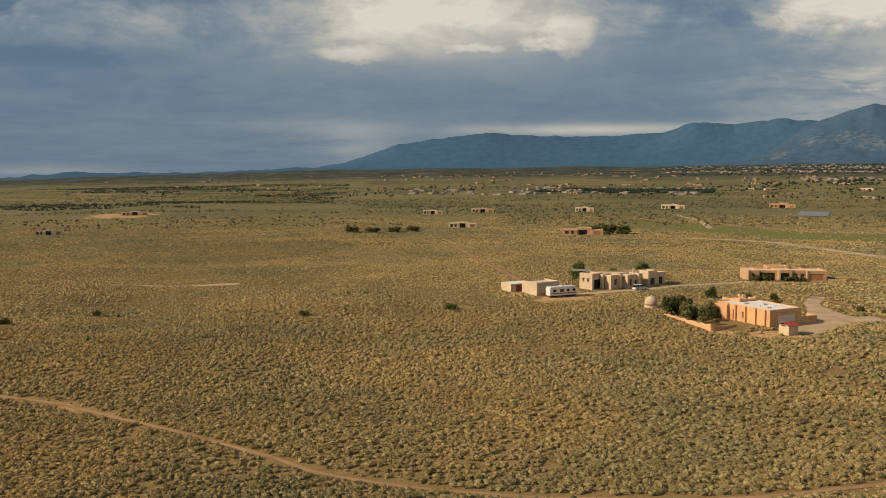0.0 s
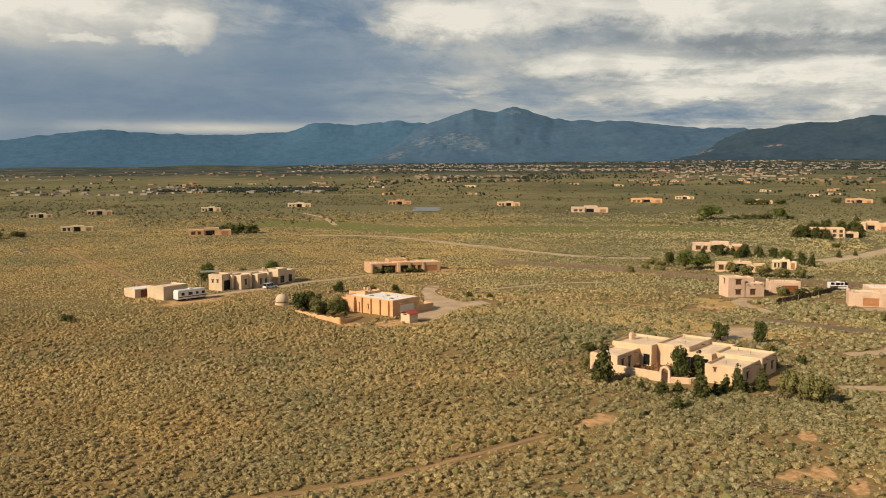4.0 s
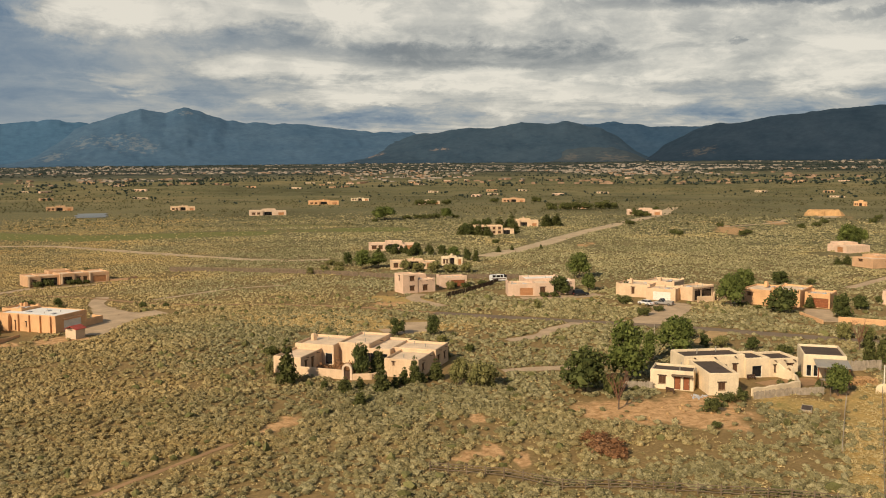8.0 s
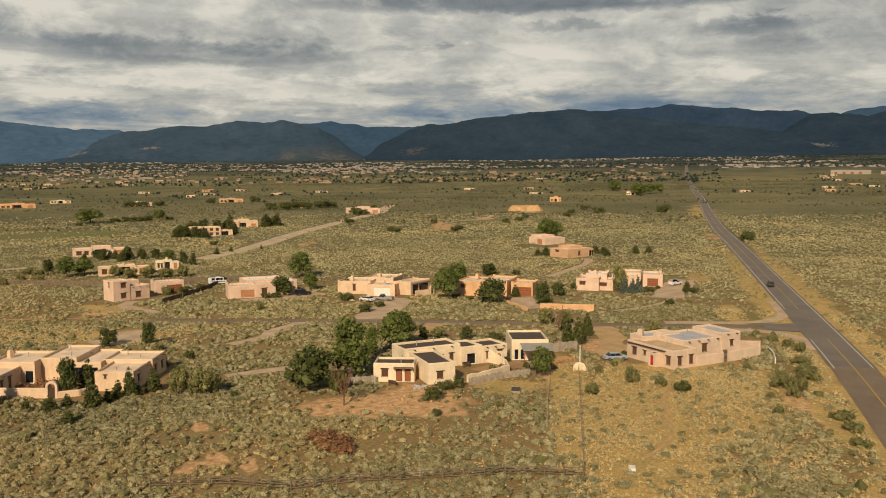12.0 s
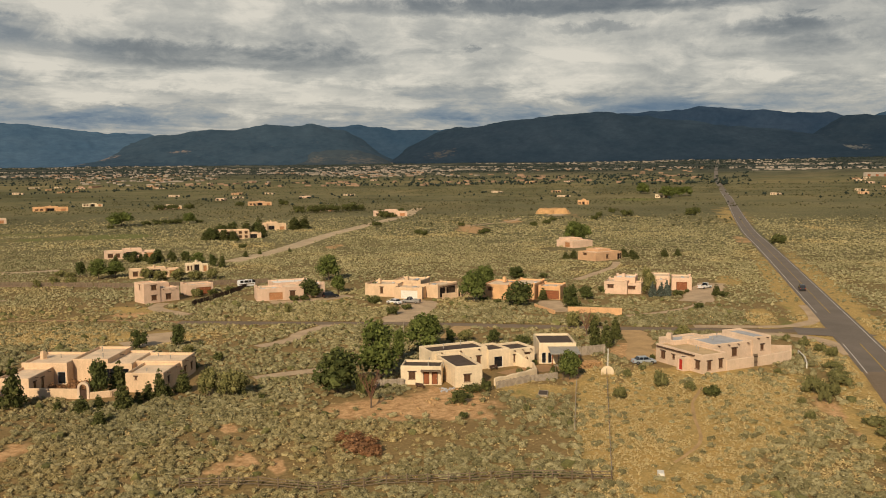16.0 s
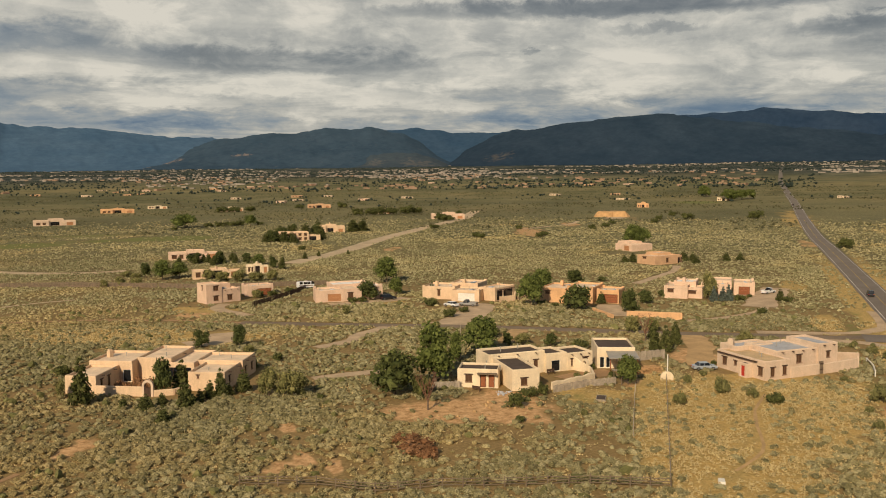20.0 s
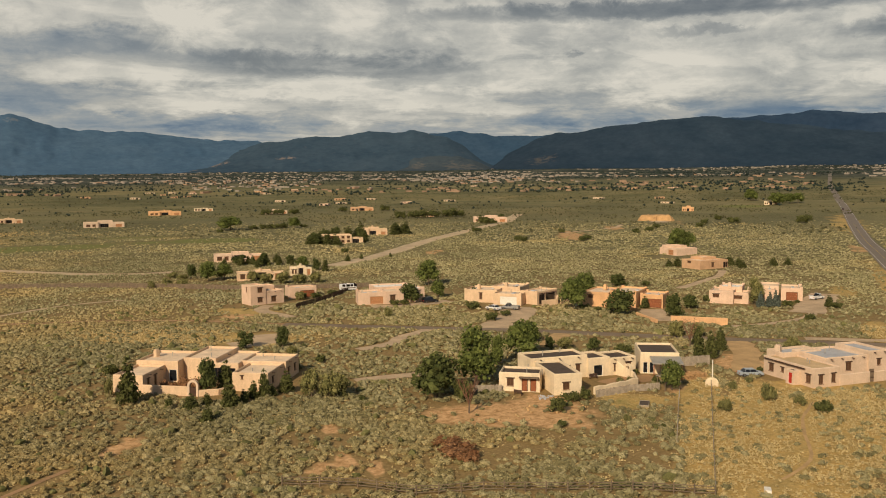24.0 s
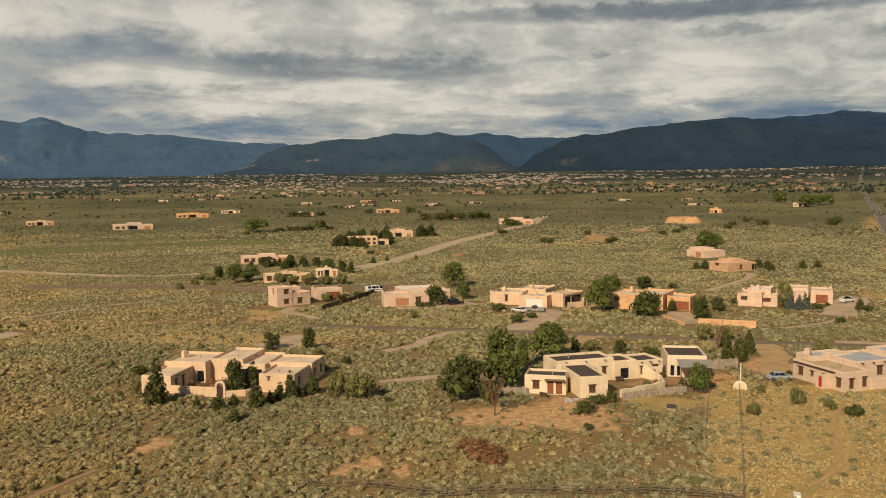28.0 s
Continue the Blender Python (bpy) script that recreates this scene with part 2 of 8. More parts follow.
def ground_colour(k, p):
    cover = k.add("ShaderNodeAttribute", attribute_name="cover").outputs["Color"]
    parts = k.add("ShaderNodeSeparateColor")
    k.put(parts.inputs[0], cover)
    big = k.noise(p, 0.012, 6.0, 0.6)
    mid = k.noise(p, 0.16, 6.0, 0.65)
    small = k.noise(p, 1.7, 6.0, 0.8)
    soil = k.ramp(mid, ((0.25, (0.165, 0.112, 0.050)), (0.5, (0.245, 0.164, 0.072)), (0.75, (0.35, 0.232, 0.11))))
    grass = k.ramp(small, ((0.32, (0.10, 0.073, 0.030)), (0.5, (0.26, 0.182, 0.076)), (0.68, (0.42, 0.30, 0.138))))
    base = k.mix(k.span(big, 0.4, 0.6, 0.35, 0.75), soil, grass)
    bare = k.ramp(k.noise(p, 0.8, 6.0, 0.75), ((0.34, (0.29, 0.162, 0.066)), (0.5, (0.54, 0.325, 0.154)), (0.66, (0.72, 0.465, 0.245))))
    dry = k.ramp(small, ((0.3, (0.26, 0.170, 0.058)), (0.5, (0.49, 0.330, 0.118)), (0.7, (0.68, 0.48, 0.195))))
    olive = k.ramp(small, ((0.3, (0.17, 0.135, 0.050)), (0.7, (0.37, 0.29, 0.122))))
    dry = k.mix(k.span(k.noise(p, 0.30, 6.0, 0.65), 0.44, 0.60, 0.0, 0.5), dry, olive)
    green = k.ramp(small, ((0.3, (0.115, 0.128, 0.034)), (0.7, (0.225, 0.228, 0.075))))
    edge = k.math("MULTIPLY", k.math("SUBTRACT", mid, 0.5), 1.2)
    for channel, colour in ((0, bare), (1, dry), (2, green)):
        amount = k.span(k.math("ADD", parts.outputs[channel], edge), 0.3, 0.62)
        base = k.mix(k.math("MULTIPLY", amount, k.span(parts.outputs[channel], 0.02, 0.25)), base, colour)
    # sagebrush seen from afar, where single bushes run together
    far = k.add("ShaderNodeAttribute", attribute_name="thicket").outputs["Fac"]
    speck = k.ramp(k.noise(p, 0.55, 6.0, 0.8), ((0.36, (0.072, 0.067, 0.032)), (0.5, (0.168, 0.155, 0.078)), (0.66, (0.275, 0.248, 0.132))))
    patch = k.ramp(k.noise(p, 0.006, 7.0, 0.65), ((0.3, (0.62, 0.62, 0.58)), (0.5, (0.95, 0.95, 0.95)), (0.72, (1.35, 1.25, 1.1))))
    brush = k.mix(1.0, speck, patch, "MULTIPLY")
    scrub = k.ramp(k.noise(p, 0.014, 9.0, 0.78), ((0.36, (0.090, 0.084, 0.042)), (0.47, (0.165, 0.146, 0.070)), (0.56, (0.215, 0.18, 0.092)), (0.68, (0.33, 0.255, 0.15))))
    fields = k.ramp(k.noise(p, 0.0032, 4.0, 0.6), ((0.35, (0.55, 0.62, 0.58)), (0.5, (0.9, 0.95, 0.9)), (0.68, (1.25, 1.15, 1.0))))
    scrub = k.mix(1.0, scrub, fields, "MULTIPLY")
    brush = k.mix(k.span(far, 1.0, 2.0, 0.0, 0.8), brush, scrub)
    # valley floor, with cloud shade and blue haze put into its colour
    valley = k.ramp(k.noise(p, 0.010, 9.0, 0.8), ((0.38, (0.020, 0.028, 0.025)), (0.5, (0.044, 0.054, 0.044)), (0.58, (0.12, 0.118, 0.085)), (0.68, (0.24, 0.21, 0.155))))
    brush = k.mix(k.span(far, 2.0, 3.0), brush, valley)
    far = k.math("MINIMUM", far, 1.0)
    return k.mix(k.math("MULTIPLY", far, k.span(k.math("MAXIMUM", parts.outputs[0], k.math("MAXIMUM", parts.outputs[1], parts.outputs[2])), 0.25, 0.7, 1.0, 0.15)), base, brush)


M = {}
M["ground"] = material("dry_earth", ground_colour, 0.97, 0.35, 1.2, 0.0, 0.1)


def sage_colour(k, p):
    """Grey-green, turning brown where the brush is dry."""
    one = k.add("ShaderNodeNewGeometry").outputs["Random Per Island"]
    green = k.ramp(one, ((0.0, (0.145, 0.130, 0.062)), (0.5, (0.244, 0.217, 0.111)), (1.0, (0.352, 0.315, 0.178))))
    brown = k.ramp(one, ((0.0, (0.245, 0.180, 0.076)), (0.5, (0.335, 0.248, 0.110)), (1.0, (0.425, 0.322, 0.152))))
    axis = k.add("ShaderNodeSeparateXYZ")
    k.put(axis.inputs[0], p)
    north = k.math("SUBTRACT", axis.outputs[0], k.math("MULTIPLY", axis.outputs[1], 0.55))
    dry_side = k.span(north, -60.0, 70.0, 0.17, -0.10)
    dryness = k.span(k.math("ADD", k.noise(p, 0.022, 5.0, 0.6), dry_side), 0.45, 0.75)
    grain = k.ramp(k.noise(p, 7.0, 3.0, 0.75), ((0.32, (0.45, 0.44, 0.42)), (0.68, (1.45, 1.43, 1.38))))
    broad = k.ramp(k.noise(p, 0.011, 5.0, 0.6), ((0.34, (0.80, 0.82, 0.82)), (0.5, (1.0, 1.0, 1.0)), (0.66, (1.18, 1.14, 1.08))))
    leaf = k.mix(0.85, k.mix(dryness, green, brown), grain, "MULTIPLY")
    return k.mix(1.0, leaf, broad, "MULTIPLY")


M["sage"] = material("sagebrush_leaf", sage_colour, 0.9, 0.0, 1.0, 0.0, 0.1)
M["rabbitbrush"] = foliage("green_brush_leaf", (0.092, 0.090, 0.032), (0.19, 0.178, 0.070))
M["straw"] = foliage("dry_grass", (0.40, 0.305, 0.140), (0.58, 0.45, 0.225))
# far trees: leaf colour carries cloud shade and a blue haze tint
M["far_tree"] = foliage("far_tree_leaf", (0.016, 0.026, 0.021), (0.038, 0.052, 0.040))
M["scrub"] = foliage("olive_scrub_leaf", (0.06, 0.058, 0.026), (0.13, 0.118, 0.055))
M["juniper"] = foliage("juniper_leaf", (0.040, 0.047, 0.013), (0.125, 0.128, 0.042))
M["pine"] = foliage("pine_needle", (0.038, 0.048, 0.014), (0.115, 0.128, 0.040))
M["spruce"] = foliage("blue_spruce_needle", (0.06, 0.075, 0.06), (0.15, 0.175, 0.145))
M["cottonwood"] = foliage("cottonwood_leaf", (0.050, 0.066, 0.015), (0.16, 0.185, 0.050))
M["willow"] = foliage("olive_leaf", (0.10, 0.10, 0.032), (0.26, 0.235, 0.09))
M["rust"] = foliage("rust_brush", (0.13, 0.058, 0.025), (0.32, 0.17, 0.085))
M["bark"] = material("bark", shades((0.13, 0.095, 0.065), 0.3, 2.0, 14.0), 0.95, 0.4, 0.2)
M["asphalt"] = material("asphalt", shades((0.18, 0.148, 0.118), 0.15, 0.12, 3.0), 0.85, 0.1, 0.2)
M["asphalt_old"] = material("worn_asphalt", shades((0.20, 0.148, 0.098), 0.18, 0.1, 3.0), 0.9, 0.1, 0.2)
M["gravel"] = material("pale_gravel", shades((0.48, 0.35, 0.22), 0.2, 0.25, 3.0), 0.97, 0.2, 0.3)
M["track"] = material("tan_dirt_road", shades((0.50, 0.38, 0.24), 0.18, 0.12, 2.0), 0.97, 0.2, 0.3)
M["clay"] = material("red_clay_track", shades((0.36, 0.22, 0.11), 0.2, 0.15, 2.0), 0.97, 0.2, 0.3)
M["path_earth"] = material("worn_ochre_path", shades((0.46, 0.30, 0.14), 0.2, 0.3, 3.0), 0.97, 0.2, 0.3)
M["split_wood"] = material("split_pine_wood", shades((0.46, 0.28, 0.13), 0.3, 2.0, 9.0), 0.9)
M["white_line"] = material("white_road_paint", shades((0.62, 0.58, 0.52), 0.2, 0.6, 4.0), 0.8)
M["yellow_line"] = material("yellow_road_paint", shades((0.50, 0.33, 0.06), 0.2, 0.6, 4.0), 0.8)
M["wood"] = material("weathered_wood", shades((0.17, 0.125, 0.085), 0.3, 1.5, 9.0), 0.9, 0.2, 0.2)
M["grey_wood"] = material("grey_wood", shades((0.36, 0.30, 0.23), 0.25, 1.5, 9.0), 0.92, 0.2, 0.2)
M["dark_wood"] = material("dark_wood", shades((0.07, 0.04, 0.026), 0.3, 1.5, 9.0), 0.85)
M["window_wood"] = material("brown_window_wood", shades((0.16, 0.085, 0.048), 0.25, 1.5, 9.0), 0.8)
M["door_wood"] = material("red_brown_door_wood", shades((0.25, 0.085, 0.035), 0.2, 1.5, 9.0), 0.7)
M["red_paint"] = material("red_door_paint", shades((0.42, 0.035, 0.02), 0.12, 1.5, 9.0), 0.6)
M["white_paint"] = material("white_paint", shades((0.74, 0.70, 0.62), 0.08, 1.5, 9.0), 0.7)
M["garage_tan"] = material("tan_garage_door", shades((0.42, 0.20, 0.09), 0.12, 1.0, 9.0), 0.75)
M["glass"] = material("window_glass", (0.012, 0.014, 0.017), 0.08, 0.0, 1.0, 0.0, 0.6)
M["blind_glass"] = material("window_glass_over_brown_blinds", shades((0.105, 0.058, 0.034), 0.15, 2.0, 9.0), 0.12, 0.0, 1.0, 0.0, 0.5)
M["roof_dark"] = material("dark_brown_roof_gravel", shades((0.085, 0.062, 0.048), 0.2, 0.5, 5.0), 0.95, 0.2, 0.3)
M["roof_tan"] = material("tan_roof_gravel", shades((0.76, 0.58, 0.40), 0.16, 0.4, 5.0), 0.95, 0.2, 0.3)
M["roof_straw"] = material("straw_brown_roof_gravel", shades((0.54, 0.385, 0.215), 0.14, 0.4, 5.0), 0.95, 0.2, 0.3)
M["roof_white"] = material("white_roof_coating", shades((0.84, 0.80, 0.73), 0.08, 0.4, 5.0), 0.8)
M["roof_blue"] = material("pale_blue_grey_roof_membrane", shades((0.42, 0.42, 0.43), 0.14, 0.5, 5.0), 0.7)
M["metal_roof"] = material("grey_metal_roof", shades((0.38, 0.35, 0.30), 0.12, 0.8, 5.0), 0.5, 0.0, 1.0, 0.3)
M["red_roof"] = material("red_shed_roof", shades((0.40, 0.075, 0.05), 0.15, 1.0, 6.0), 0.6)
M["adobe_tan"] = stucco("tan_adobe", (0.67, 0.48, 0.31))
M["adobe_cream"] = stucco("cream_adobe", (0.74, 0.60, 0.41))
M["adobe_blush"] = stucco("blush_adobe", (0.63, 0.475, 0.345))
M["adobe_orange"] = stucco("orange_adobe", (0.66, 0.39, 0.20))
M["adobe_sand"] = stucco("sand_adobe", (0.62, 0.48, 0.33))
M["adobe_rose"] = stucco("rose_adobe", (0.66, 0.47, 0.34))
# both town plasters are darkened in place of cloud shade over the town
M["town_wall"] = stucco("pale_town_plaster", (0.33, 0.285, 0.235))
M["town_clay"] = stucco("clay_town_plaster", (0.33, 0.22, 0.145))
M["adobe_clay"] = stucco("clay_adobe", (0.57, 0.355, 0.205))
M["car_white"] = material("white_car_paint", shades((0.72, 0.71, 0.69), 0.04, 1.0, 9.0), 0.3, 0.0, 1.0, 0.0, 0.5)
M["car_blue"] = material("pale_blue_car_paint", shades((0.38, 0.42, 0.46), 0.06, 1.0, 9.0), 0.28, 0.0, 1.0, 0.2, 0.5)
M["car_black"] = material("black_car_paint", shades((0.02, 0.02, 0.022), 0.1, 1.0, 9.0), 0.25, 0.0, 1.0, 0.0, 0.5)
M["car_silver"] = material("silver_car_paint", shades((0.40, 0.39, 0.37), 0.06, 1.0, 9.0), 0.25, 0.0, 1.0, 0.4, 0.5)
M["rubber"] = material("tyre_rubber", shades((0.02, 0.02, 0.02), 0.2, 2.0, 9.0), 0.9)
M["chrome"] = material("wheel_metal", shades((0.5, 0.5, 0.5), 0.05, 2.0, 9.0), 0.3, 0.0, 1.0, 0.9)
M["stripe"] = material("brown_stripe", shades((0.20, 0.12, 0.08), 0.1, 2.0, 9.0), 0.5)
M["water"] = material("pond_water", (0.17, 0.165, 0.135), 0.3, 0.0, 1.0, 0.0, 0.6)


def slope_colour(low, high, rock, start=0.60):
    """Forest with darker stands and paler clearings, haze and cloud shade in both; bare rock or scree where the
    attribute allows it.
    """
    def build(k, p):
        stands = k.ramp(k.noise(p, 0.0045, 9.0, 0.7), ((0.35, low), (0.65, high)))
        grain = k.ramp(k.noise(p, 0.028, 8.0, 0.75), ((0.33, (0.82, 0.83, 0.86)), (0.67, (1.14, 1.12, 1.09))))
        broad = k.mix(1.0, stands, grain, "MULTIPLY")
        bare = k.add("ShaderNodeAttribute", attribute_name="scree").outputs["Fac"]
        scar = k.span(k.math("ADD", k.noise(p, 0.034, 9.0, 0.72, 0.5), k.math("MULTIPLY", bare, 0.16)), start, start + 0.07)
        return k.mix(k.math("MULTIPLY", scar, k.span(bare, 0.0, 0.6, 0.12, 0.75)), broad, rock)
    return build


# blue haze and cloud shade are put into these slope colours
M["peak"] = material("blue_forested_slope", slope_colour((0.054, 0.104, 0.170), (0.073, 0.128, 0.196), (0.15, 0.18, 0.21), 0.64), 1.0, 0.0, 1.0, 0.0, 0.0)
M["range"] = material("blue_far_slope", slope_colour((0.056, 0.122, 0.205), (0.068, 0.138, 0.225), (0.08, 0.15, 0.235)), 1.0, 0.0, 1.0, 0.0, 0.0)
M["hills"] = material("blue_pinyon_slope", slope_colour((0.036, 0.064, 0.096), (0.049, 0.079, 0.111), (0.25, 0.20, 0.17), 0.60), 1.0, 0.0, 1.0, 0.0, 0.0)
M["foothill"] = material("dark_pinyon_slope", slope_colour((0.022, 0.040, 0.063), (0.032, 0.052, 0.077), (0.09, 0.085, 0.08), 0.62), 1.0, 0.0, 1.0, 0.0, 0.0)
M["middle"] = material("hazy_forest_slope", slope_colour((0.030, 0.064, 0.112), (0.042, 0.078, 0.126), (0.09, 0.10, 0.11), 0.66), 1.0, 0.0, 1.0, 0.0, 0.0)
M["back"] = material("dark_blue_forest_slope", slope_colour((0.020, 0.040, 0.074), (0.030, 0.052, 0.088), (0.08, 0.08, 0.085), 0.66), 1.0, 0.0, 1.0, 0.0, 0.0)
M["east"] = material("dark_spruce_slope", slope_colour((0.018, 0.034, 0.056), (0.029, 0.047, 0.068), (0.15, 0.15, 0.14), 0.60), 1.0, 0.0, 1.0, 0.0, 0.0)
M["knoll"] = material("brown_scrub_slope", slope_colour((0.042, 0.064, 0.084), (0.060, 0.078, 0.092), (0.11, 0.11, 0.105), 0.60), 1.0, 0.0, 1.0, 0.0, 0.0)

# ---- land: heights and cover ----


def hashed(ix, iy, seed):
    v = np.sin(ix * 127.1 + iy * 311.7 + seed * 74.7) * 43758.5453
    return v - np.floor(v)


def value_noise(x, y, seed=0):
    """Smooth noise from 0 to 1 on arrays."""
    ix, iy = np.floor(x), np.floor(y)
    fx, fy = x - ix, y - iy
    fx, fy = fx * fx * (3 - 2 * fx), fy * fy * (3 - 2 * fy)
    a, b = hashed(ix, iy, seed), hashed(ix + 1, iy, seed)
    c, d = hashed(ix, iy + 1, seed), hashed(ix + 1, iy + 1, seed)
    return (a * (1 - fx) + b * fx) * (1 - fy) + (c * (1 - fx) + d * fx) * fy


def rough_noise(x, y, seed=0, octaves=4):
    total, amp, norm = 0, 1.0, 0
    for o in range(octaves):
        total = total + amp * value_noise(x * 2 ** o, y * 2 ** o, seed + o)
        norm += amp
        amp *= 0.5
    return total / norm


def smooth(v, a, b):
    u = np.clip((v - a) / (b - a), 0, 1)
    return u * u * (3 - 2 * u)


RISE_AZ = (-180, -60, -27, -7, 26, 38, 65, 91, 130, 180)
RISE_M = (-20, -20, -20, 16, 36, 44, 60, 72, 40, -20)


def land(x, y):
    """Height of the ground."""
    x, y = np.asarray(x, float), np.asarray(y, float)
    r = np.hypot(x, y)
    az = np.degrees(np.arctan2(x, y))
    rise = np.interp(az, RISE_AZ, RISE_M) * np.clip((r - 900) / 3200, 0, 1.2) ** 1.25
    west = smooth(-x, -15, 60) * smooth(r, 105, 190) * (1 - smooth(r, 420, 560))
    hills = west * 10.0 * (rough_noise(x / 75, y / 62, 3, 3) - 0.5)
    far_roll = smooth(r, 520, 1100) * 11.0 * (rough_noise(x / 330, y / 300, 9, 4) - 0.5)
    return rise + hills + far_roll


def land_at(x, y):
    return float(land(x, y))


def blot(x, y, cx, cy, rx, ry, turn=0.0):
    """1 at the middle of an ellipse, 0 at its rim and beyond."""
    c, s = math.cos(radians(turn)), math.sin(radians(turn))
    dx, dy = x - cx, y - cy
    u, v = (dx * c + dy * s) / rx, (-dx * s + dy * c) / ry
    return np.clip(1.6 * (1 - np.sqrt(u * u + v * v)), 0, 1)


def line_gap(x, y, points):
    """Distance to a line of points."""
    best = np.full(np.shape(x), 1e9)
    for (ax, ay), (bx, by) in zip(points, points[1:]):
        dx, dy = bx - ax, by - ay
        u = np.clip(((x - ax) * dx + (y - ay) * dy) / (dx * dx + dy * dy), 0, 1)
        best = np.minimum(best, np.hypot(x - ax - u * dx, y - ay - u * dy))
    return best


# roads: half width in metres and centre line
HIGHWAY = ((60, -18), (100, -9.3), (128, -3.3), (148.6, 0.95), (178.3, 7.4), (204.8, 13.8), (244, 23.5), (300, 37.5), (360, 52.5), (445, 74), (533, 96.6), (700, 135), (917, 184), (1250, 263), (1680, 364), (2300, 500), (3000, 650))
SIDE_ROAD = ((221, 21), (212, 34), (205.5, 50.5), (199.5, 64), (186, 101.5), (179.7, 116.3), (166, 144), (157, 163.5))
SIDE_TRACK = ((157, 163.5), (149.1, 184.2), (135.3, 205), (118.7, 221), (110.5, 236), (102, 258), (86, 281))
BRICK_TRACK = ((116, 236.5), (135.2, 240), (147.7, 240.5), (160, 236))
DIRT_NORTH = ((271, 252), (321, 266.8), (402, 301), (498, 335), (600, 370.6), (640, 392), (705, 422.8))
DIRT_FAR = ((120, 460), (159.5, 434), (177.6, 370), (197, 306.6), (218, 288))
TRACK_WEST = ((-150, 168), (-100, 156), (-76, 149), (-59, 141.4), (-37, 124), (-22.6, 113), (-12.8, 105.4), (7.4, 99), (31, 97.7), (45, 100.4), (62, 105))
TRACK_BACK = ((-11, 460), (4, 418), (14, 360), (24, 300), (30, 268))
TRACK_LEFT = ((-190, 318), (-140, 300), (-98, 296), (-70, 302))
DRIVES = {
    "drive_orange": (4.2, ((80, 198), (88, 206), (97, 214), (108, 215))),
    "drive_orange_side": (3.2, ((92, 214), (97, 226), (99, 232))),
    "drive_orange_back": (2.2, ((101, 216), (99, 228), (101, 240), (108, 252))),
    "drive_sand": (1.9, ((40, 259), (51.6, 265), (62, 268.5), (72, 276), (85, 280), (100, 286))),
    "drive_brick": (1.0, ((100, 284.5), (112, 282.5), (125, 281), (132, 277))),
    "drive_tan": (1.6, ((120.8, 107.5), (129, 102.6), (134, 99.5))),
    "drive_tan_loop": (1.7, ((143, 126), (152, 124.5), (160, 127.5), (167, 128), (174, 129))),
    "drive_tan_yard": (4.0, ((130, 152), (138, 150), (144, 157))),
    "drive_clay_house": (4.8, ((181, 118), (190, 118), (203, 122.5), (213, 128))),
    "drive_clay_apron": (3.2, ((213, 124), (212, 130), (209, 136))),
    "drive_cream": (2.2, ((187, 99), (178, 97), (170, 94))),
    "drive_blush": (3.0, ((198, 62), (190, 57.5), (180, 54), (168, 50))),
    "drive_orange_two": (3.4, ((215, 86), (222, 91), (232, 96))),
    "drive_rose_two": (1.2, ((216, 70), (222, 64.5), (235, 58.5), (245, 57), (250, 57.5))),
    "drive_rose_yard": (4.6, ((249, 58.5), (262, 61), (276, 62), (291, 64))),
    "drive_rose_one": (2.6, ((192, 164), (199, 159), (207, 155), (214, 152.5))),
    "drive_two_storey": (2.0, ((166, 170), (170, 186), (178, 191))),
    "drive_hill": (1.6, ((280, 106), (320, 107), (340, 112))),
    "drive_mesa": (1.8, ((500, 268), (560, 262), (600, 272))),
}
FOOTPATH = ((111, 28.6), (118, 27.6), (123.6, 28.1), (132, 31), (140.8, 33.5), (147, 34.2), (152, 34.6))


def bare_at(x, y):
    b = np.maximum.reduce([
        blot(x, y, 118.5, 71, 18, 12, 118), blot(x, y, 127, 70, 9, 7, 90), blot(x, y, 85.5, 72.6, 3.4, 1.8, 40), blot(x, y, 148, 56, 6, 4, 20),
        blot(x, y, 176, 54, 14, 7, 20), blot(x, y, 160, 184, 10, 6, 0), blot(x, y, 670, 272, 28, 12, 20), blot(x, y, 74, 196, 9, 6, 0),
        blot(x, y, 36, 252, 14, 7, 20), blot(x, y, 95, 89.6, 4, 2, 30), blot(x, y, 85.6, 78, 4, 2, 50), blot(x, y, 80.8, 78.5, 4, 2, 20), blot(x, y, 72, 108, 8, 3, 20),
        blot(x, y, 63, 201, 8, 4, -60), blot(x, y, -60, 142, 16, 3, -25) * 0.5, blot(x, y, 345, 255, 22, 5, 20),
        blot(x, y, 480, 250, 60, 14, 30), blot(x, y, 560, 260, 30, 10, 30), blot(x, y, -250, 690, 40, 60, 0), blot(x, y, 130, 35, 5, 2, 20), blot(x, y, 146, 12, 14, 3.4, 33), blot(x, y, 133, 6.6, 6, 2.2, 30), blot(x, y, 640, 250, 60, 16, 30) * 0.6, blot(x, y, 470, 88, 40, 8, 16) * 0.8])
    return np.clip(b + (b > 0) * 1.3 * (rough_noise(x / 3.1, y / 3.1, 55, 3) - 0.56), 0, 1)


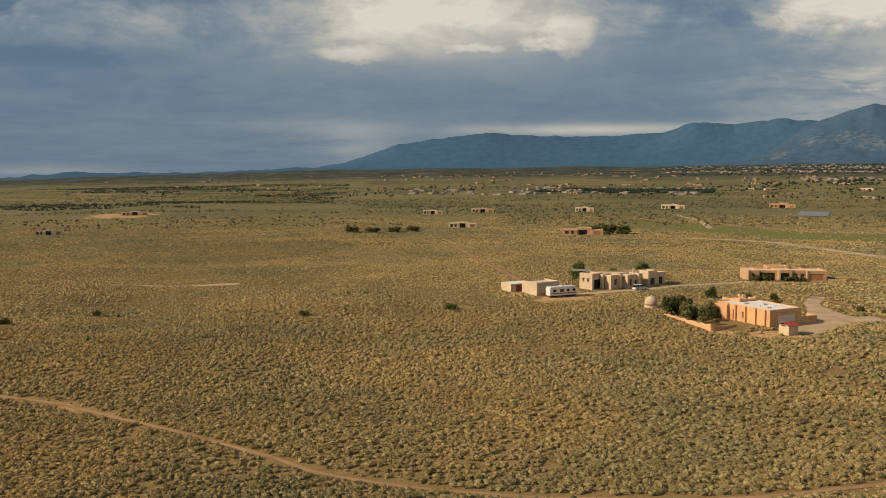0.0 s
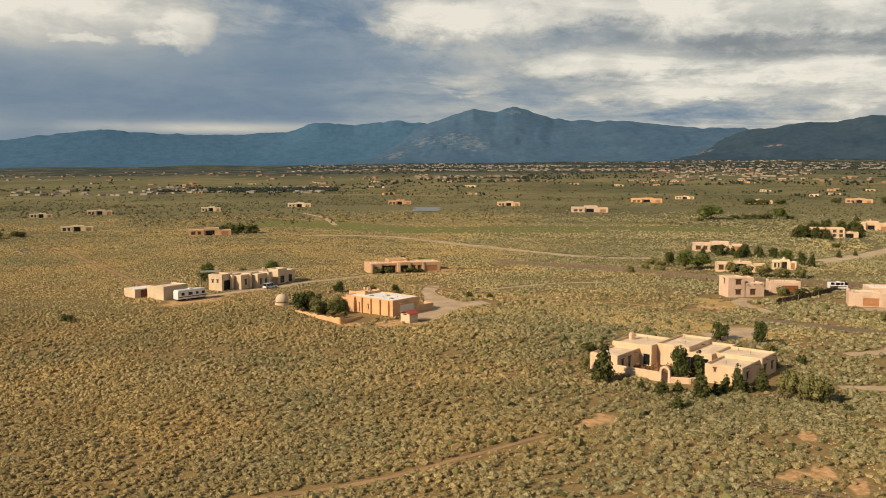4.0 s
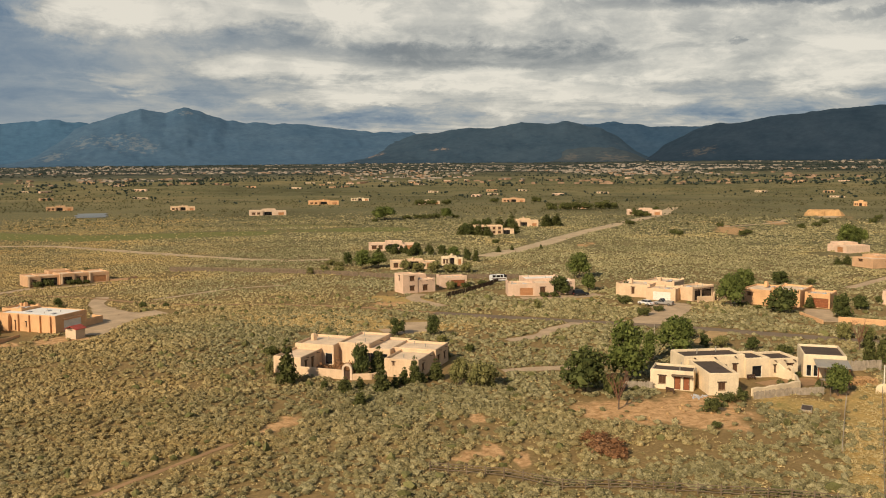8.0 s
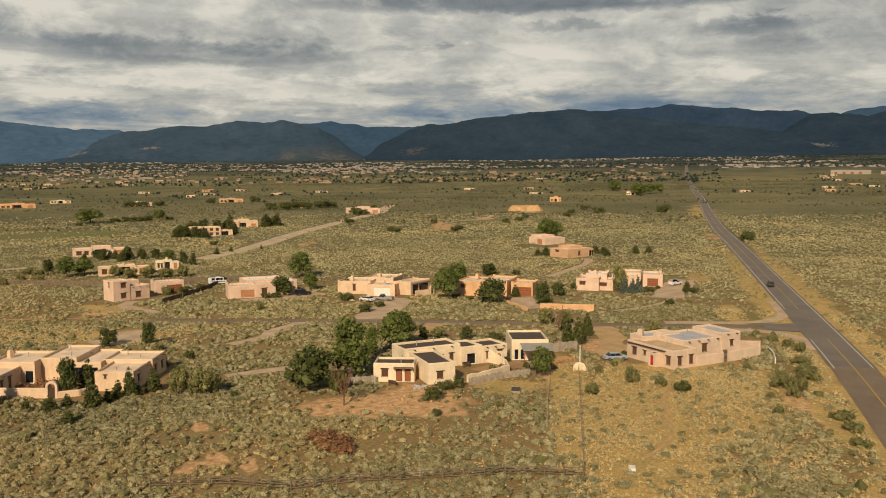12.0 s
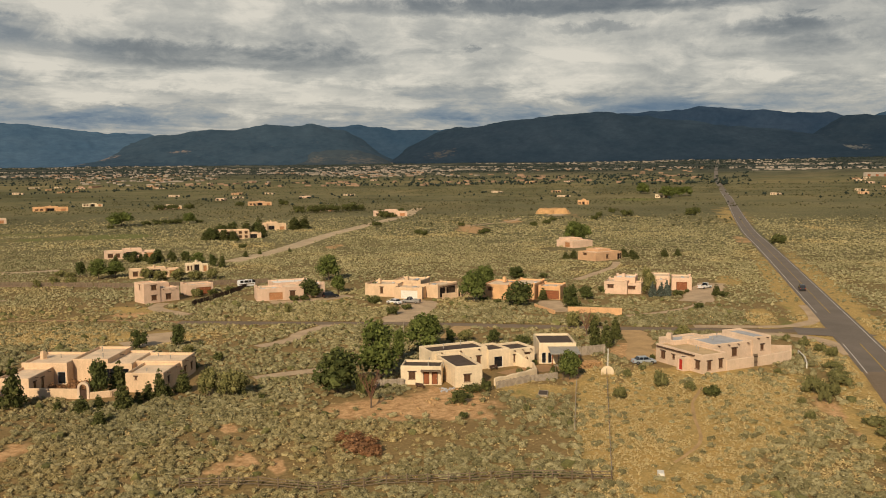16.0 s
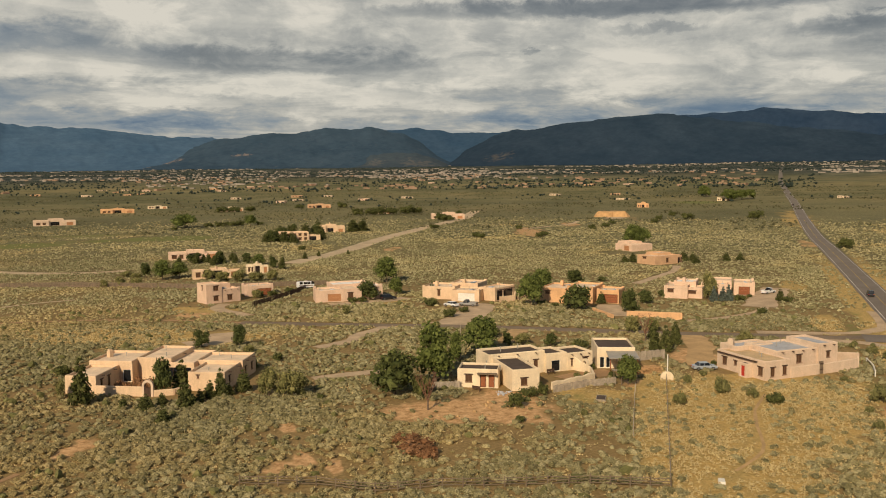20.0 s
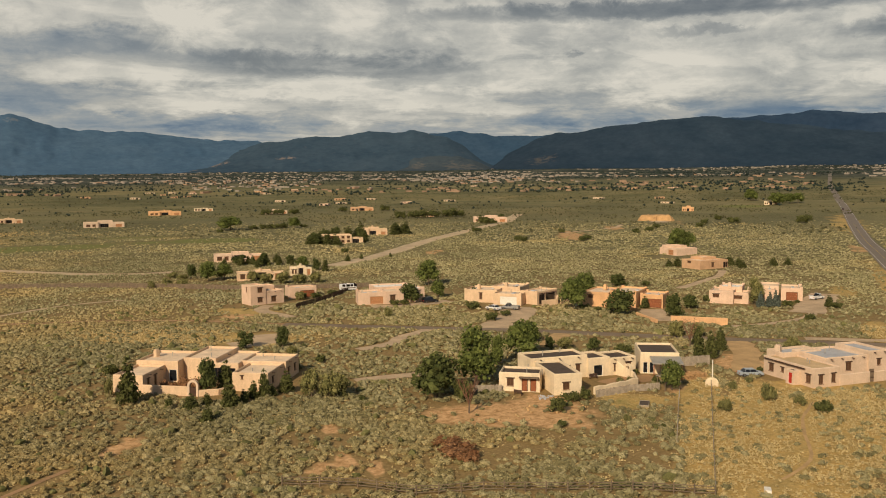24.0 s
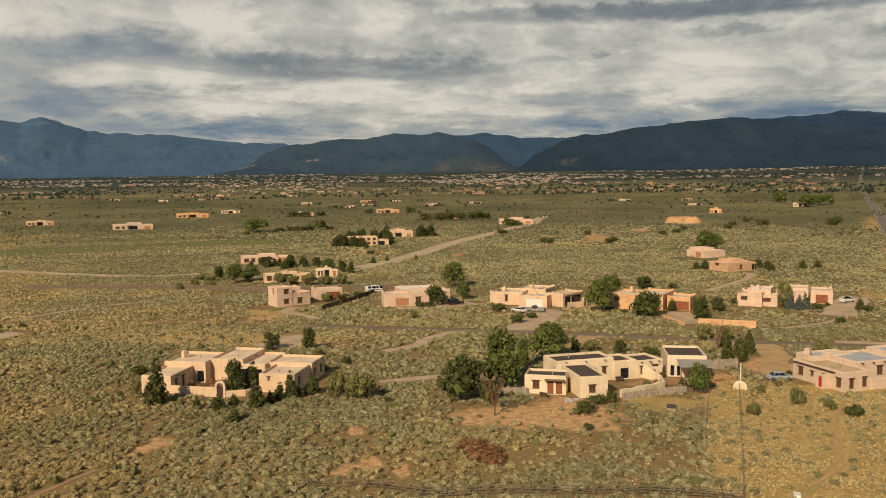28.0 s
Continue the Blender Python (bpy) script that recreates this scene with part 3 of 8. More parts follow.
def dry_at(x, y):
    road = line_gap(x, y, HIGHWAY)
    d = np.maximum.reduce([
        np.clip(blot(x, y, 130, 45, 36, 4.2, 20) * 1.6, 0, 1), np.clip(blot(x, y, 128, 34, 46, 15, 14) * 1.6, 0, 1), blot(x, y, 152, 26, 30, 13, 14), np.clip(blot(x, y, 112, 18, 34, 20, 10) * 1.5, 0, 1), blot(x, y, 165, 32, 8, 16, -50), blot(x, y, 148, 52, 24, 5, 20),
        blot(x, y, 132, 168, 40, 15, -65) * 0.8, blot(x, y, 230, 38, 20, 5, 14), blot(x, y, 137, 60, 7, 9, 20), blot(x, y, 300, 60, 24, 6, 20),
        blot(x, y, 170, 128, 6, 4, 0), blot(x, y, 133, 286, 9, 4, 0), blot(x, y, 166, 189, 16, 7, 110) * 0.9, blot(x, y, 205, 151, 8, 3, -40), np.clip(1.6 - np.abs(road - 7.2) / 3.2, 0, 1) * 0.95 * (1 - smooth(np.hypot(x, y), 300, 520)), blot(x, y, 700, 140, 200, 18, 14) * 0.7])
    d = d * (1 - np.clip(1.6 * np.maximum(blot(x, y, 114, 10, 16, 9, -20), blot(x, y, 122, 14, 12, 8, -20)), 0, 1) * 0.8)
    return np.clip(d + (d > 0) * 1.2 * (rough_noise(x / 5.0, y / 5.0, 56, 3) - 0.5), 0, 1)


GREEN_LINE = ((100, 548), (140, 560), (158, 520), (190, 468), (248, 446), (305, 424), (345, 405))


def green_at(x, y):
    return np.clip(np.maximum.reduce([
        np.clip(1.6 - line_gap(x, y, GREEN_LINE) / 19, 0, 1) * np.clip(0.35 + 2.4 * (rough_noise(x / 34.0, y / 34.0, 88, 3) - 0.36), 0.1, 1), blot(x, y, 150, 560, 60, 18, -50), blot(x, y, 330, 470, 70, 14, -38) * 0.7, blot(x, y, 970, 300, 60, 40, 14),
        blot(x, y, 136, 59, 9, 6, 20) * 0.36, blot(x, y, 168, 18, 16, 6, 14) * 0.4, blot(x, y, 225, 32, 14, 4, 14) * 0.5, np.clip(1.2 - np.abs(line_gap(x, y, HIGHWAY) - 9.5) / 2.6, 0, 1) * 0.42 * (1 - smooth(np.hypot(x, y), 260, 420)) * smooth(rough_noise(x / 9.0, y / 9.0, 91, 3), 0.40, 0.56), blot(x, y, 380, 360, 60, 20, -40) * 0.4]), 0, 1)


def ground_mesh():
    """One sheet from under the camera to the horizon, finest where it is seen."""
    az = np.radians(np.concatenate([np.arange(-36, 100, 0.4), np.arange(100, 324, 4.0)]))
    rr = np.concatenate([[0.01, 20, 50, 70], 80 * 1.022 ** np.arange(190)])
    rr = rr[rr < 4950]
    a, r = np.meshgrid(az, rr)
    x, y = (r * np.sin(a)).ravel() + 0.7, (r * np.cos(a)).ravel() + 0.7
    z = land(x, y)
    cols, rows = len(az), len(rr)
    i = np.arange(rows - 1)[:, None] * cols
    j = np.arange(cols)[None, :]
    k = (j + 1) % cols
    quads = np.stack([i + j, i + cols + j, i + cols + k, i + k], -1).reshape(-1, 4)[:, ::-1]
    return x, y, z, quads


def mesh_of(name, verts, faces, mat, smooth_shade=False):
    """A mesh from arrays; all faces have the same number of corners."""
    verts, faces = np.asarray(verts, np.float32), np.asarray(faces, np.int32)
    me = bpy.data.meshes.new(name)
    me.vertices.add(len(verts))
    me.vertices.foreach_set("co", verts.ravel())
    me.loops.add(faces.size)
    me.loops.foreach_set("vertex_index", faces.ravel())
    me.polygons.add(len(faces))
    me.polygons.foreach_set("loop_start", np.arange(0, faces.size, faces.shape[1], dtype=np.int32))
    me.polygons.foreach_set("use_smooth", np.full(len(faces), smooth_shade))
    me.update(calc_edges=True)
    me.materials.append(mat)
    return me


gx, gy, gz, gq = ground_mesh()
ground_me = mesh_of("ground", np.stack([gx, gy, gz], 1), gq, M["ground"], True)
cover = ground_me.color_attributes.new("cover", "FLOAT_COLOR", "POINT")
tint = np.stack([bare_at(gx, gy), dry_at(gx, gy), green_at(gx, gy), np.ones_like(gx)], 1)
cover.data.foreach_set("color", tint.astype(np.float32).ravel())
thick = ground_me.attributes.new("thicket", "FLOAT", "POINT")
# steps outwards: brush, scrub, then the valley colour that holds cloud shade
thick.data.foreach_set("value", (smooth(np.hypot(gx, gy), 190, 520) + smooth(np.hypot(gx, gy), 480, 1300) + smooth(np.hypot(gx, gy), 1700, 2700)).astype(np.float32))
tagged(new("ground", ground_me), "dry tan earth with sparse grass under sagebrush", "ground", kind="structure")


def strip(name, points, half, mat, label, category="road", lift=0.05, step=4.0, wobble=0.0, shift=0.0, kind="structure", thick_m=0.0):
    """A ribbon along a line of points, a little above the land."""
    pts = [Vector((*p, 0)) for p in points]
    line = []
    for i in range(len(pts) - 1):
        p0, p1, p2, p3 = pts[max(i - 1, 0)], pts[i], pts[i + 1], pts[min(i + 2, len(pts) - 1)]
        count = max(2, int((p2 - p1).length / step))
        for s in range(count):
            u = s / count
            line.append(0.5 * (2 * p1 + (p2 - p0) * u + (2 * p0 - 5 * p1 + 4 * p2 - p3) * u * u + (3 * p1 - p0 - 3 * p2 + p3) * u ** 3))
    line.append(pts[-1])
    verts, quads = [], []
    for i, p in enumerate(line):
        way = (line[min(i + 1, len(line) - 1)] - line[max(i - 1, 0)]).normalized()
        side = Vector((way.y, -way.x, 0))
        for s in (-1, 1):
            edge = half * (1 + wobble * (noise.noise(Vector((p.x * 0.21, p.y * 0.21, s * 7.0))) * 1.6))
            q = p + side * (shift + s * edge)
            verts.append((q.x, q.y, land_at(q.x, q.y) + lift))
        if thick_m:
            q0, q1 = verts[-2], verts[-1]
            a, b = Vector(q0) - side * 0.5, Vector(q1) + side * 0.5
            verts[-2:] = [(a.x, a.y, q0[2] - thick_m), q0, q1, (b.x, b.y, q1[2] - thick_m)]
        if i:
            w = 4 if thick_m else 2
            for c in range(w - 1):
                o = (i - 1) * w + c
                quads.append((o, o + 1, o + w + 1, o + w))
    ob = new(name, mesh_of(name, verts, quads, mat))
    return tagged(ob, label, category, kind=kind)


strip("road", HIGHWAY[4:], 3.75, M["asphalt"], "grey asphalt two-lane highway crossing the sagebrush plain", lift=0.16, thick_m=0.14)
strip("road_worn", HIGHWAY[:5], 3.6, M["asphalt_old"], "pale worn asphalt stretch of the highway", lift=0.16, thick_m=0.14)
strip("track_side", SIDE_TRACK, 0.9, M["clay"], "overgrown dirt end of the side road", "track", lift=0.08, wobble=0.4)
strip("track_brick", BRICK_TRACK, 0.9, M["track"], "pale narrow dirt track", "track", lift=0.08, wobble=0.4)
strip("road_side", SIDE_ROAD, 1.9, M["asphalt_old"], "narrow worn asphalt side road between the houses", lift=0.10, thick_m=0.1)
strip("road_mouth", ((213, 13.5), (216, 20), (214.5, 28)), 4.6, M["asphalt"], "asphalt mouth of the side road", lift=0.13)
strip("shoulder", ((192, 14.6), (199, 17.4), (206, 21.2), (208.6, 26), (208, 32), (203, 42)), 1.7, M["gravel"], "pale gravel shoulder at the junction", "gravel", lift=0.07, wobble=0.3)
strip("shoulder_north", ((256, 31), (246, 28.8), (236, 26.2), (226, 27.2), (219, 32), (214, 41), (210, 50)), 1.6, M["gravel"], "pale gravel shoulder at the junction", "gravel", lift=0.07, wobble=0.3)
strip("dirt_road", DIRT_NORTH, 4.8, M["track"], "wide tan graded dirt road", lift=0.08, wobble=0.12)
strip("dirt_road_far", DIRT_FAR, 3.6, M["track"], "long pale dirt road across the plain", lift=0.08, wobble=0.2)
strip("track_west", TRACK_WEST, 0.45, M["clay"], "faint red clay two-track through the brush", "track", wobble=0.5)
strip("track_back", TRACK_BACK, 0.9, M["clay"], "faint red clay track", "track", wobble=0.5, lift=0.1)
strip("track_left", TRACK_LEFT, 1.8, M["track"], "faint pale track on a low hill", "track", wobble=0.5, lift=0.12)
strip("footpath", FOOTPATH, 0.26, M["path_earth"], "narrow worn footpath in dry grass", "path", wobble=0.3)
for i, (drive_name, (half, points)) in enumerate(DRIVES.items()):
    strip(drive_name, points, half, M["path_earth"] if drive_name in ("drive_cream", "drive_blush") else M["gravel"], "pale gravel driveway", "driveway", lift=0.06 + 0.008 * (i % 4), wobble=0.25, step=2.0)
strip("lane_line", HIGHWAY[6:12], 0.07, M["yellow_line"], "yellow centre line on the highway", "road marking", lift=0.175, shift=-0.12)
strip("lane_line_worn", HIGHWAY[:6], 0.09, M["yellow_line"], "worn yellow centre line", "road marking", lift=0.175)
strip("edge_line_south", HIGHWAY[4:14], 0.09, M["white_line"], "white edge line on the highway", "road marking", lift=0.175, shift=3.45)
strip("edge_line_north", HIGHWAY[6:14], 0.09, M["white_line"], "white edge line on the highway", "road marking", lift=0.175, shift=-3.45)
strip("edge_line_corner", ((176, 10.5), (190, 13.8), (203, 17.0)), 0.09, M["white_line"], "white edge line before the junction", "road marking", lift=0.175)

# ---- mountains round the plain ----
SKY_AZ = (-40, -26.5, -23.8, -22.9, -20.7, -16, -8.1, -5.9, -3, 0.6, 3.1, 5.7, 7.8, 10.6, 13.8, 15.9, 18.1, 20.7, 22.5, 24.5)
SKY_EL = (-0.6, -0.62, -0.42, -0.26, -0.4, -0.36, -0.1, 0.34, 1.29, 1.85, 2.09, 1.9, 1.81, 1.78, 1.98, 2.66, 2.38, 2.74, 2.6, 2.3)
PEAK_AZ = (14.5, 17.5, 20, 22.5, 24.3, 25.0, 25.7, 26.4, 27.2, 27.8, 28.3, 29.2, 30.8, 32.2, 35.5, 39.1, 41.8, 45, 49)
PEAK_EL = (-0.5, 0.3, 1.3, 2.45, 3.02, 3.22, 3.5, 3.34, 3.26, 3.52, 3.6, 3.38, 2.81, 2.72, 2.6, 2.2, 2.15, 1.7, 0.6)
HILL_AZ = (33, 36.8, 38.6, 40.3, 41.6, 42.5, 44.0, 46.1, 47.6, 48.3, 49.4, 51.1, 52.2, 53.2, 54.5, 55.9, 57.3, 59)
HILL_EL = (-0.4, 0.3, 0.75, 1.25, 1.63, 1.98, 2.12, 2.42, 2.43, 2.55, 2.8, 2.58, 2.8, 2.62, 2.3, 1.6, 0.8, -0.2)
MIDDLE_AZ = (50, 52.2, 54.3, 55.2, 56.6, 57.5, 58.4, 59.8, 61.6, 63.8, 66)
MIDDLE_EL = (1.6, 2.5, 2.59, 2.73, 2.56, 2.4, 2.46, 2.38, 2.49, 2.4, 1.9)
KNOLL_AZ = (49.5, 51.6, 52.3, 53.7, 55.1, 56.2, 57.1, 58.5)
KNOLL_EL = (-0.2, 0.43, 1.0, 1.17, 1.12, 0.85, 0.42, -0.2)
RIDGE_AZ = (55, 56.9, 57.6, 58.7, 60.2, 61.3, 62.9, 64.7, 65.2, 67.0, 69.9, 71.0, 72.8, 75.3, 77.0, 79.4, 82.4, 84.4, 87.5, 90.9, 96)
RIDGE_EL = (-0.3, 0.24, 0.7, 1.4, 2.13, 2.49, 2.6, 2.87, 3.0, 3.15, 3.34, 3.43, 3.2, 2.85, 2.6, 2.33, 2.0, 1.77, 1.26, 0.8, 0.3)
BACK_AZ = (68, 71.0, 72.8, 73.9, 76.3, 78.0, 79.4, 80.4, 81.4, 82.7, 83.5, 84.0, 84.8, 86.6, 88)
BACK_EL = (2.6, 3.3, 3.27, 3.36, 3.6, 3.5, 3.37, 3.38, 3.23, 3.1, 3.08, 3.13, 2.85, 2.5, 2.0)
EAST_AZ = (79.5, 81.1, 82.8, 84.8, 85.9, 86.6, 87.8, 89.0, 90.5, 92, 96, 104, 115)
EAST_EL = (0.9, 1.5, 2.07, 2.82, 2.92, 2.85, 2.67, 3.0, 3.25, 3.3, 3.4, 3.0, 2.6)
FAREAST_AZ = (85, 86.5, 87.5, 89.0, 90.5, 92, 95, 98)
FAREAST_EL = (2.4, 2.94, 3.14, 3.3, 3.38, 3.4, 3.3, 2.6)


def mountain(name, table_az, table_el, foot, crest, mat, label, seed, relief=0.15, scars=()):
    """A range with ribs and gullies, from its foot to its crest and down behind."""
    az = np.radians(np.arange(table_az[0], table_az[-1], 0.11))
    u = np.concatenate([np.linspace(0, 1, 34), [1.0, 1.04]])
    a, v = np.meshgrid(az, u)
    bend = np.degrees(a) / 2.6 + 0.9 * rough_noise(np.degrees(a) / 5, v * 2, seed + 3, 3)
    rib = 0.5 - np.abs(rough_noise(bend + v * 0.5, v * 1.6 + seed, seed, 5) - 0.5) * 2.2
    rib = 0.6 * rib + 0.5 * (rough_noise(bend * 2.7 - v * 0.8, v * 4.2, seed + 9, 4) - 0.5)
    r = foot + (crest - foot) * v + rib * 300 * max(0.0, relief - 0.1) * np.sin(np.pi * np.clip(v, 0, 1))
    exact = np.interp(np.degrees(az), table_az, table_el)
    wide = np.ones(31) / 31
    blurred = np.convolve(np.convolve(np.pad(exact, 30, "edge"), wide, "same"), wide, "same")[30:-30]
    lift_el = blurred[None, :] + (exact - blurred)[None, :] * smooth(v, 0.55, 1.0)
    top = EYE + crest * np.tan(np.radians(lift_el))
    base = land(foot * np.sin(a), foot * np.cos(a)) - 8
    jag = (rough_noise(np.degrees(a) / 0.8, v * 0 + seed, seed + 5, 4) - 0.5) * 18 * smooth(v, 0.86, 1.0)
    rise = np.clip(v, 0, 1) ** 1.25 + rib * relief * np.sin(np.pi * np.clip(v, 0, 1))
    z = base + (top - base) * np.clip(rise, 0, 1.0) + jag - 90 * (v > 1)
    view = np.tan(np.radians(np.interp(np.degrees(a), table_az, table_el)))
    z = np.minimum(z, EYE + r * view * np.where(view > 0, 0.96, 1.04) + 60 * (v > 0.97))
    z = np.where(v > 0.97, np.minimum(z, EYE + r * view + jag), z)
    verts = np.stack([r * np.sin(a), r * np.cos(a), z], -1).reshape(-1, 3)
    cols, rows = len(az), len(u)
    i = np.arange(rows - 1)[:, None] * cols
    j = np.arange(cols - 1)[None, :]
    quads = np.stack([i + j, i + j + 1, i + cols + j + 1, i + cols + j], -1)
    quads = np.concatenate([quads[:33], quads[34:]]).reshape(-1, 4)
    me = mesh_of(name, verts, quads, mat, True)
    scree = me.attributes.new("scree", "FLOAT", "POINT")
    bare = np.zeros(a.shape)
    for s_az, s_v, half_az, half_v in scars:
        bare = np.maximum(bare, np.clip(1.5 * (1 - np.hypot((np.degrees(a) - s_az) / half_az, (v - s_v) / half_v)), 0, 1))
    scree.data.foreach_set("value", bare.astype(np.float32).ravel())
    return tagged(new(name, me), label, "mountain", kind="structure")


mountain("backdrop_range", SKY_AZ, SKY_EL, 4350, 4850, M["range"], "long mountain range under storm clouds, blue haze in its colour", 1, 0.0)
mountain("backdrop_peak", PEAK_AZ, PEAK_EL, 4150, 4780, M["peak"], "broad peak with pale rock scars, blue haze in its colour", 2, 0.13, ((22.6, 0.62, 1.6, 0.26), (24.4, 0.55, 2.2, 0.2), (25.6, 0.42, 2.0, 0.2), (20.6, 0.4, 1.6, 0.2), (28.3, 0.93, 0.9, 0.06)))
mountain("backdrop_middle", MIDDLE_AZ, MIDDLE_EL, 4300, 4760, M["middle"], "forested range in a gap, blue haze in its colour", 6, 0.10)
mountain("backdrop_far_east", FAREAST_AZ, FAREAST_EL, 4350, 4800, M["middle"], "shoulder behind a dark mountain, blue haze in its colour", 8, 0.08)
mountain("backdrop_back", BACK_AZ, BACK_EL, 4250, 4700, M["back"], "mountain behind the ridge, haze and cloud shade in its colour", 7, 0.12)
mountain("backdrop_hills", HILL_AZ, HILL_EL, 4000, 4600, M["hills"], "forested foothills, haze and cloud shade in their colour", 3, 0.14, ((39.6, 0.58, 1.5, 0.13), (38.0, 0.44, 1.2, 0.07), (44.2, 0.5, 1.0, 0.06)))
mountain("backdrop_east", EAST_AZ, EAST_EL, 4050, 4620, M["east"], "forested mountain side, haze and cloud shade in its colour", 5, 0.12, ((84.5, 0.32, 2.4, 0.12),))
mountain("backdrop_ridge", RIDGE_AZ, RIDGE_EL, 3900, 4500, M["foothill"], "long forested ridge, haze and cloud shade in its colour", 4, 0.14, ((60.5, 0.4, 1.6, 0.2),))
mountain("backdrop_knoll", KNOLL_AZ, KNOLL_EL, 3880, 4200, M["knoll"], "low brown scrub-covered hill at the foot of the range, coloured with haze", 9, 0.12, ((55.4, 0.5, 2.2, 0.4), (52.6, 0.6, 1.2, 0.3)))

# ---- building blocks for things ----


def part(name, bm, mat, parent, label="", at=None, smooth_shade=False):
    """Links a bmesh as one mesh object under a thing or a part."""
    me = bpy.data.meshes.new(name)
    bm.to_mesh(me)
    bm.free()
    me.materials.append(mat)
    if smooth_shade:
        me.polygons.foreach_set("use_smooth", [True] * len(me.polygons))
    ob = new(name, me)
    ob.parent = parent
    if at is not None:
        ob.matrix_basis = at
    if label:
        ob["label"] = label
    return ob


def box(x0, y0, z0, x1, y1, z1, bm=None, bevel=0.0):
    bm = bm or bmesh.new()
    vs = [bm.verts.new(p) for p in ((x0, y0, z0), (x1, y0, z0), (x1, y1, z0), (x0, y1, z0), (x0, y0, z1), (x1, y0, z1), (x1, y1, z1), (x0, y1, z1))]
    for f in ((3, 2, 1, 0), (4, 5, 6, 7), (0, 1, 5, 4), (1, 2, 6, 5), (2, 3, 7, 6), (3, 0, 4, 7)):
        bm.faces.new([vs[i] for i in f])
    if bevel:
        bmesh.ops.bevel(bm, geom=bm.edges[:], offset=bevel, segments=2, affect="EDGES", profile=0.5)
    return bm


def rod(p, q, r0, r1=None, sides=7, bm=None):
    """A tapered round bar from p to q."""
    bm = bm or bmesh.new()
    p, q = Vector(p), Vector(q)
    r1 = r0 if r1 is None else r1
    turn = (q - p).to_track_quat("Z", "Y").to_matrix()
    rings = []
    for c, r in ((p, r0), (q, r1)):
        rings.append([bm.verts.new(c + turn @ Vector((r * math.cos(2 * math.pi * i / sides), r * math.sin(2 * math.pi * i / sides), 0))) for i in range(sides)])
    for i in range(sides):
        j = (i + 1) % sides
        bm.faces.new((rings[0][i], rings[0][j], rings[1][j], rings[1][i]))
    bm.faces.new(rings[0][::-1])
    bm.faces.new(rings[1])
    return bm


def thing(name, x, y, turn=0.0, label="", category="", group="", z=None):
    ob = new(name)
    ob.empty_display_size = 0.2
    ob.matrix_basis = pose(x, y, land_at(x, y) if z is None else z, 0, 0, turn)
    return tagged(ob, label, category, group)


GLAZING = {"window": ("window_wood", "blind_glass"), "white_window": ("white_paint", "glass"), "door": ("dark_wood", "door_wood"), "red_door": ("white_paint", "red_paint"),
           "glass_door": ("white_paint", "glass"), "garage": ("adobe_sand", "garage_tan"), "brown_garage": ("dark_wood", "door_wood"), "white_garage": ("white_paint", "white_paint"), "porch": ("dark_wood", "glass")}


def opening_parts(parent, at, kind, w, h):
    """Frame and infill of an opening; local x across, z up, y into the wall."""
    casing, infill = GLAZING[kind]
    name = "window" if "window" in kind else ("garage_door" if "garage" in kind else ("porch_glazing" if kind == "porch" else "door"))
    t = 0.09
    bm = box(0, 0.10, 0, t, 0.2, h)
    box(w - t, 0.10, 0, w, 0.2, h, bm)
    box(t, 0.10, h - t, w - t, 0.2, h, bm)
    box(t, 0.10, 0, w - t, 0.2, t * 0.8, bm)
    if "window" in kind and w > 0.9:
        box(w / 2 - 0.03, 0.12, t, w / 2 + 0.03, 0.18, h - t, bm)
    if kind == "porch":
        for i in range(1, 4):
            box(w * i / 4 - 0.05, 0.1, t, w * i / 4 + 0.05, 0.2, h - t, bm)
    host = part(name, bm, M[casing], parent, at=at)
    if "garage" in kind:
        for i in range(4):
            z0 = t + (h - 2 * t) * i / 4
            part("panel", box(t, 0.13, z0 + 0.012, w - t, 0.19, z0 + (h - 2 * t) / 4 - 0.012), M[infill], host)
    elif "glass" in infill:
        part("pane", box(t, 0.145, t * 0.8, w - t, 0.16, h - t), M[infill], host)
    else:
        part("door_leaf", box(t, 0.13, t * 0.8, w - t, 0.18, h - t), M[infill], host)
        part("door_handle", box(w - t - 0.16, 0.08, h * 0.47, w - t - 0.06, 0.13, h * 0.5), M["chrome"], host)
    if kind in ("window", "white_window", "door") and w < 3:
        part("lintel", box(-0.2, -0.05, h + 0.02, w + 0.2, 0.16, h + 0.22), M["dark_wood"], host, "dark wooden lintel")
    if "window" in kind:
        part("window_sill", box(-0.08, -0.06, -0.09, w + 0.08, 0.12, -0.005), M[casing], host)
    return host


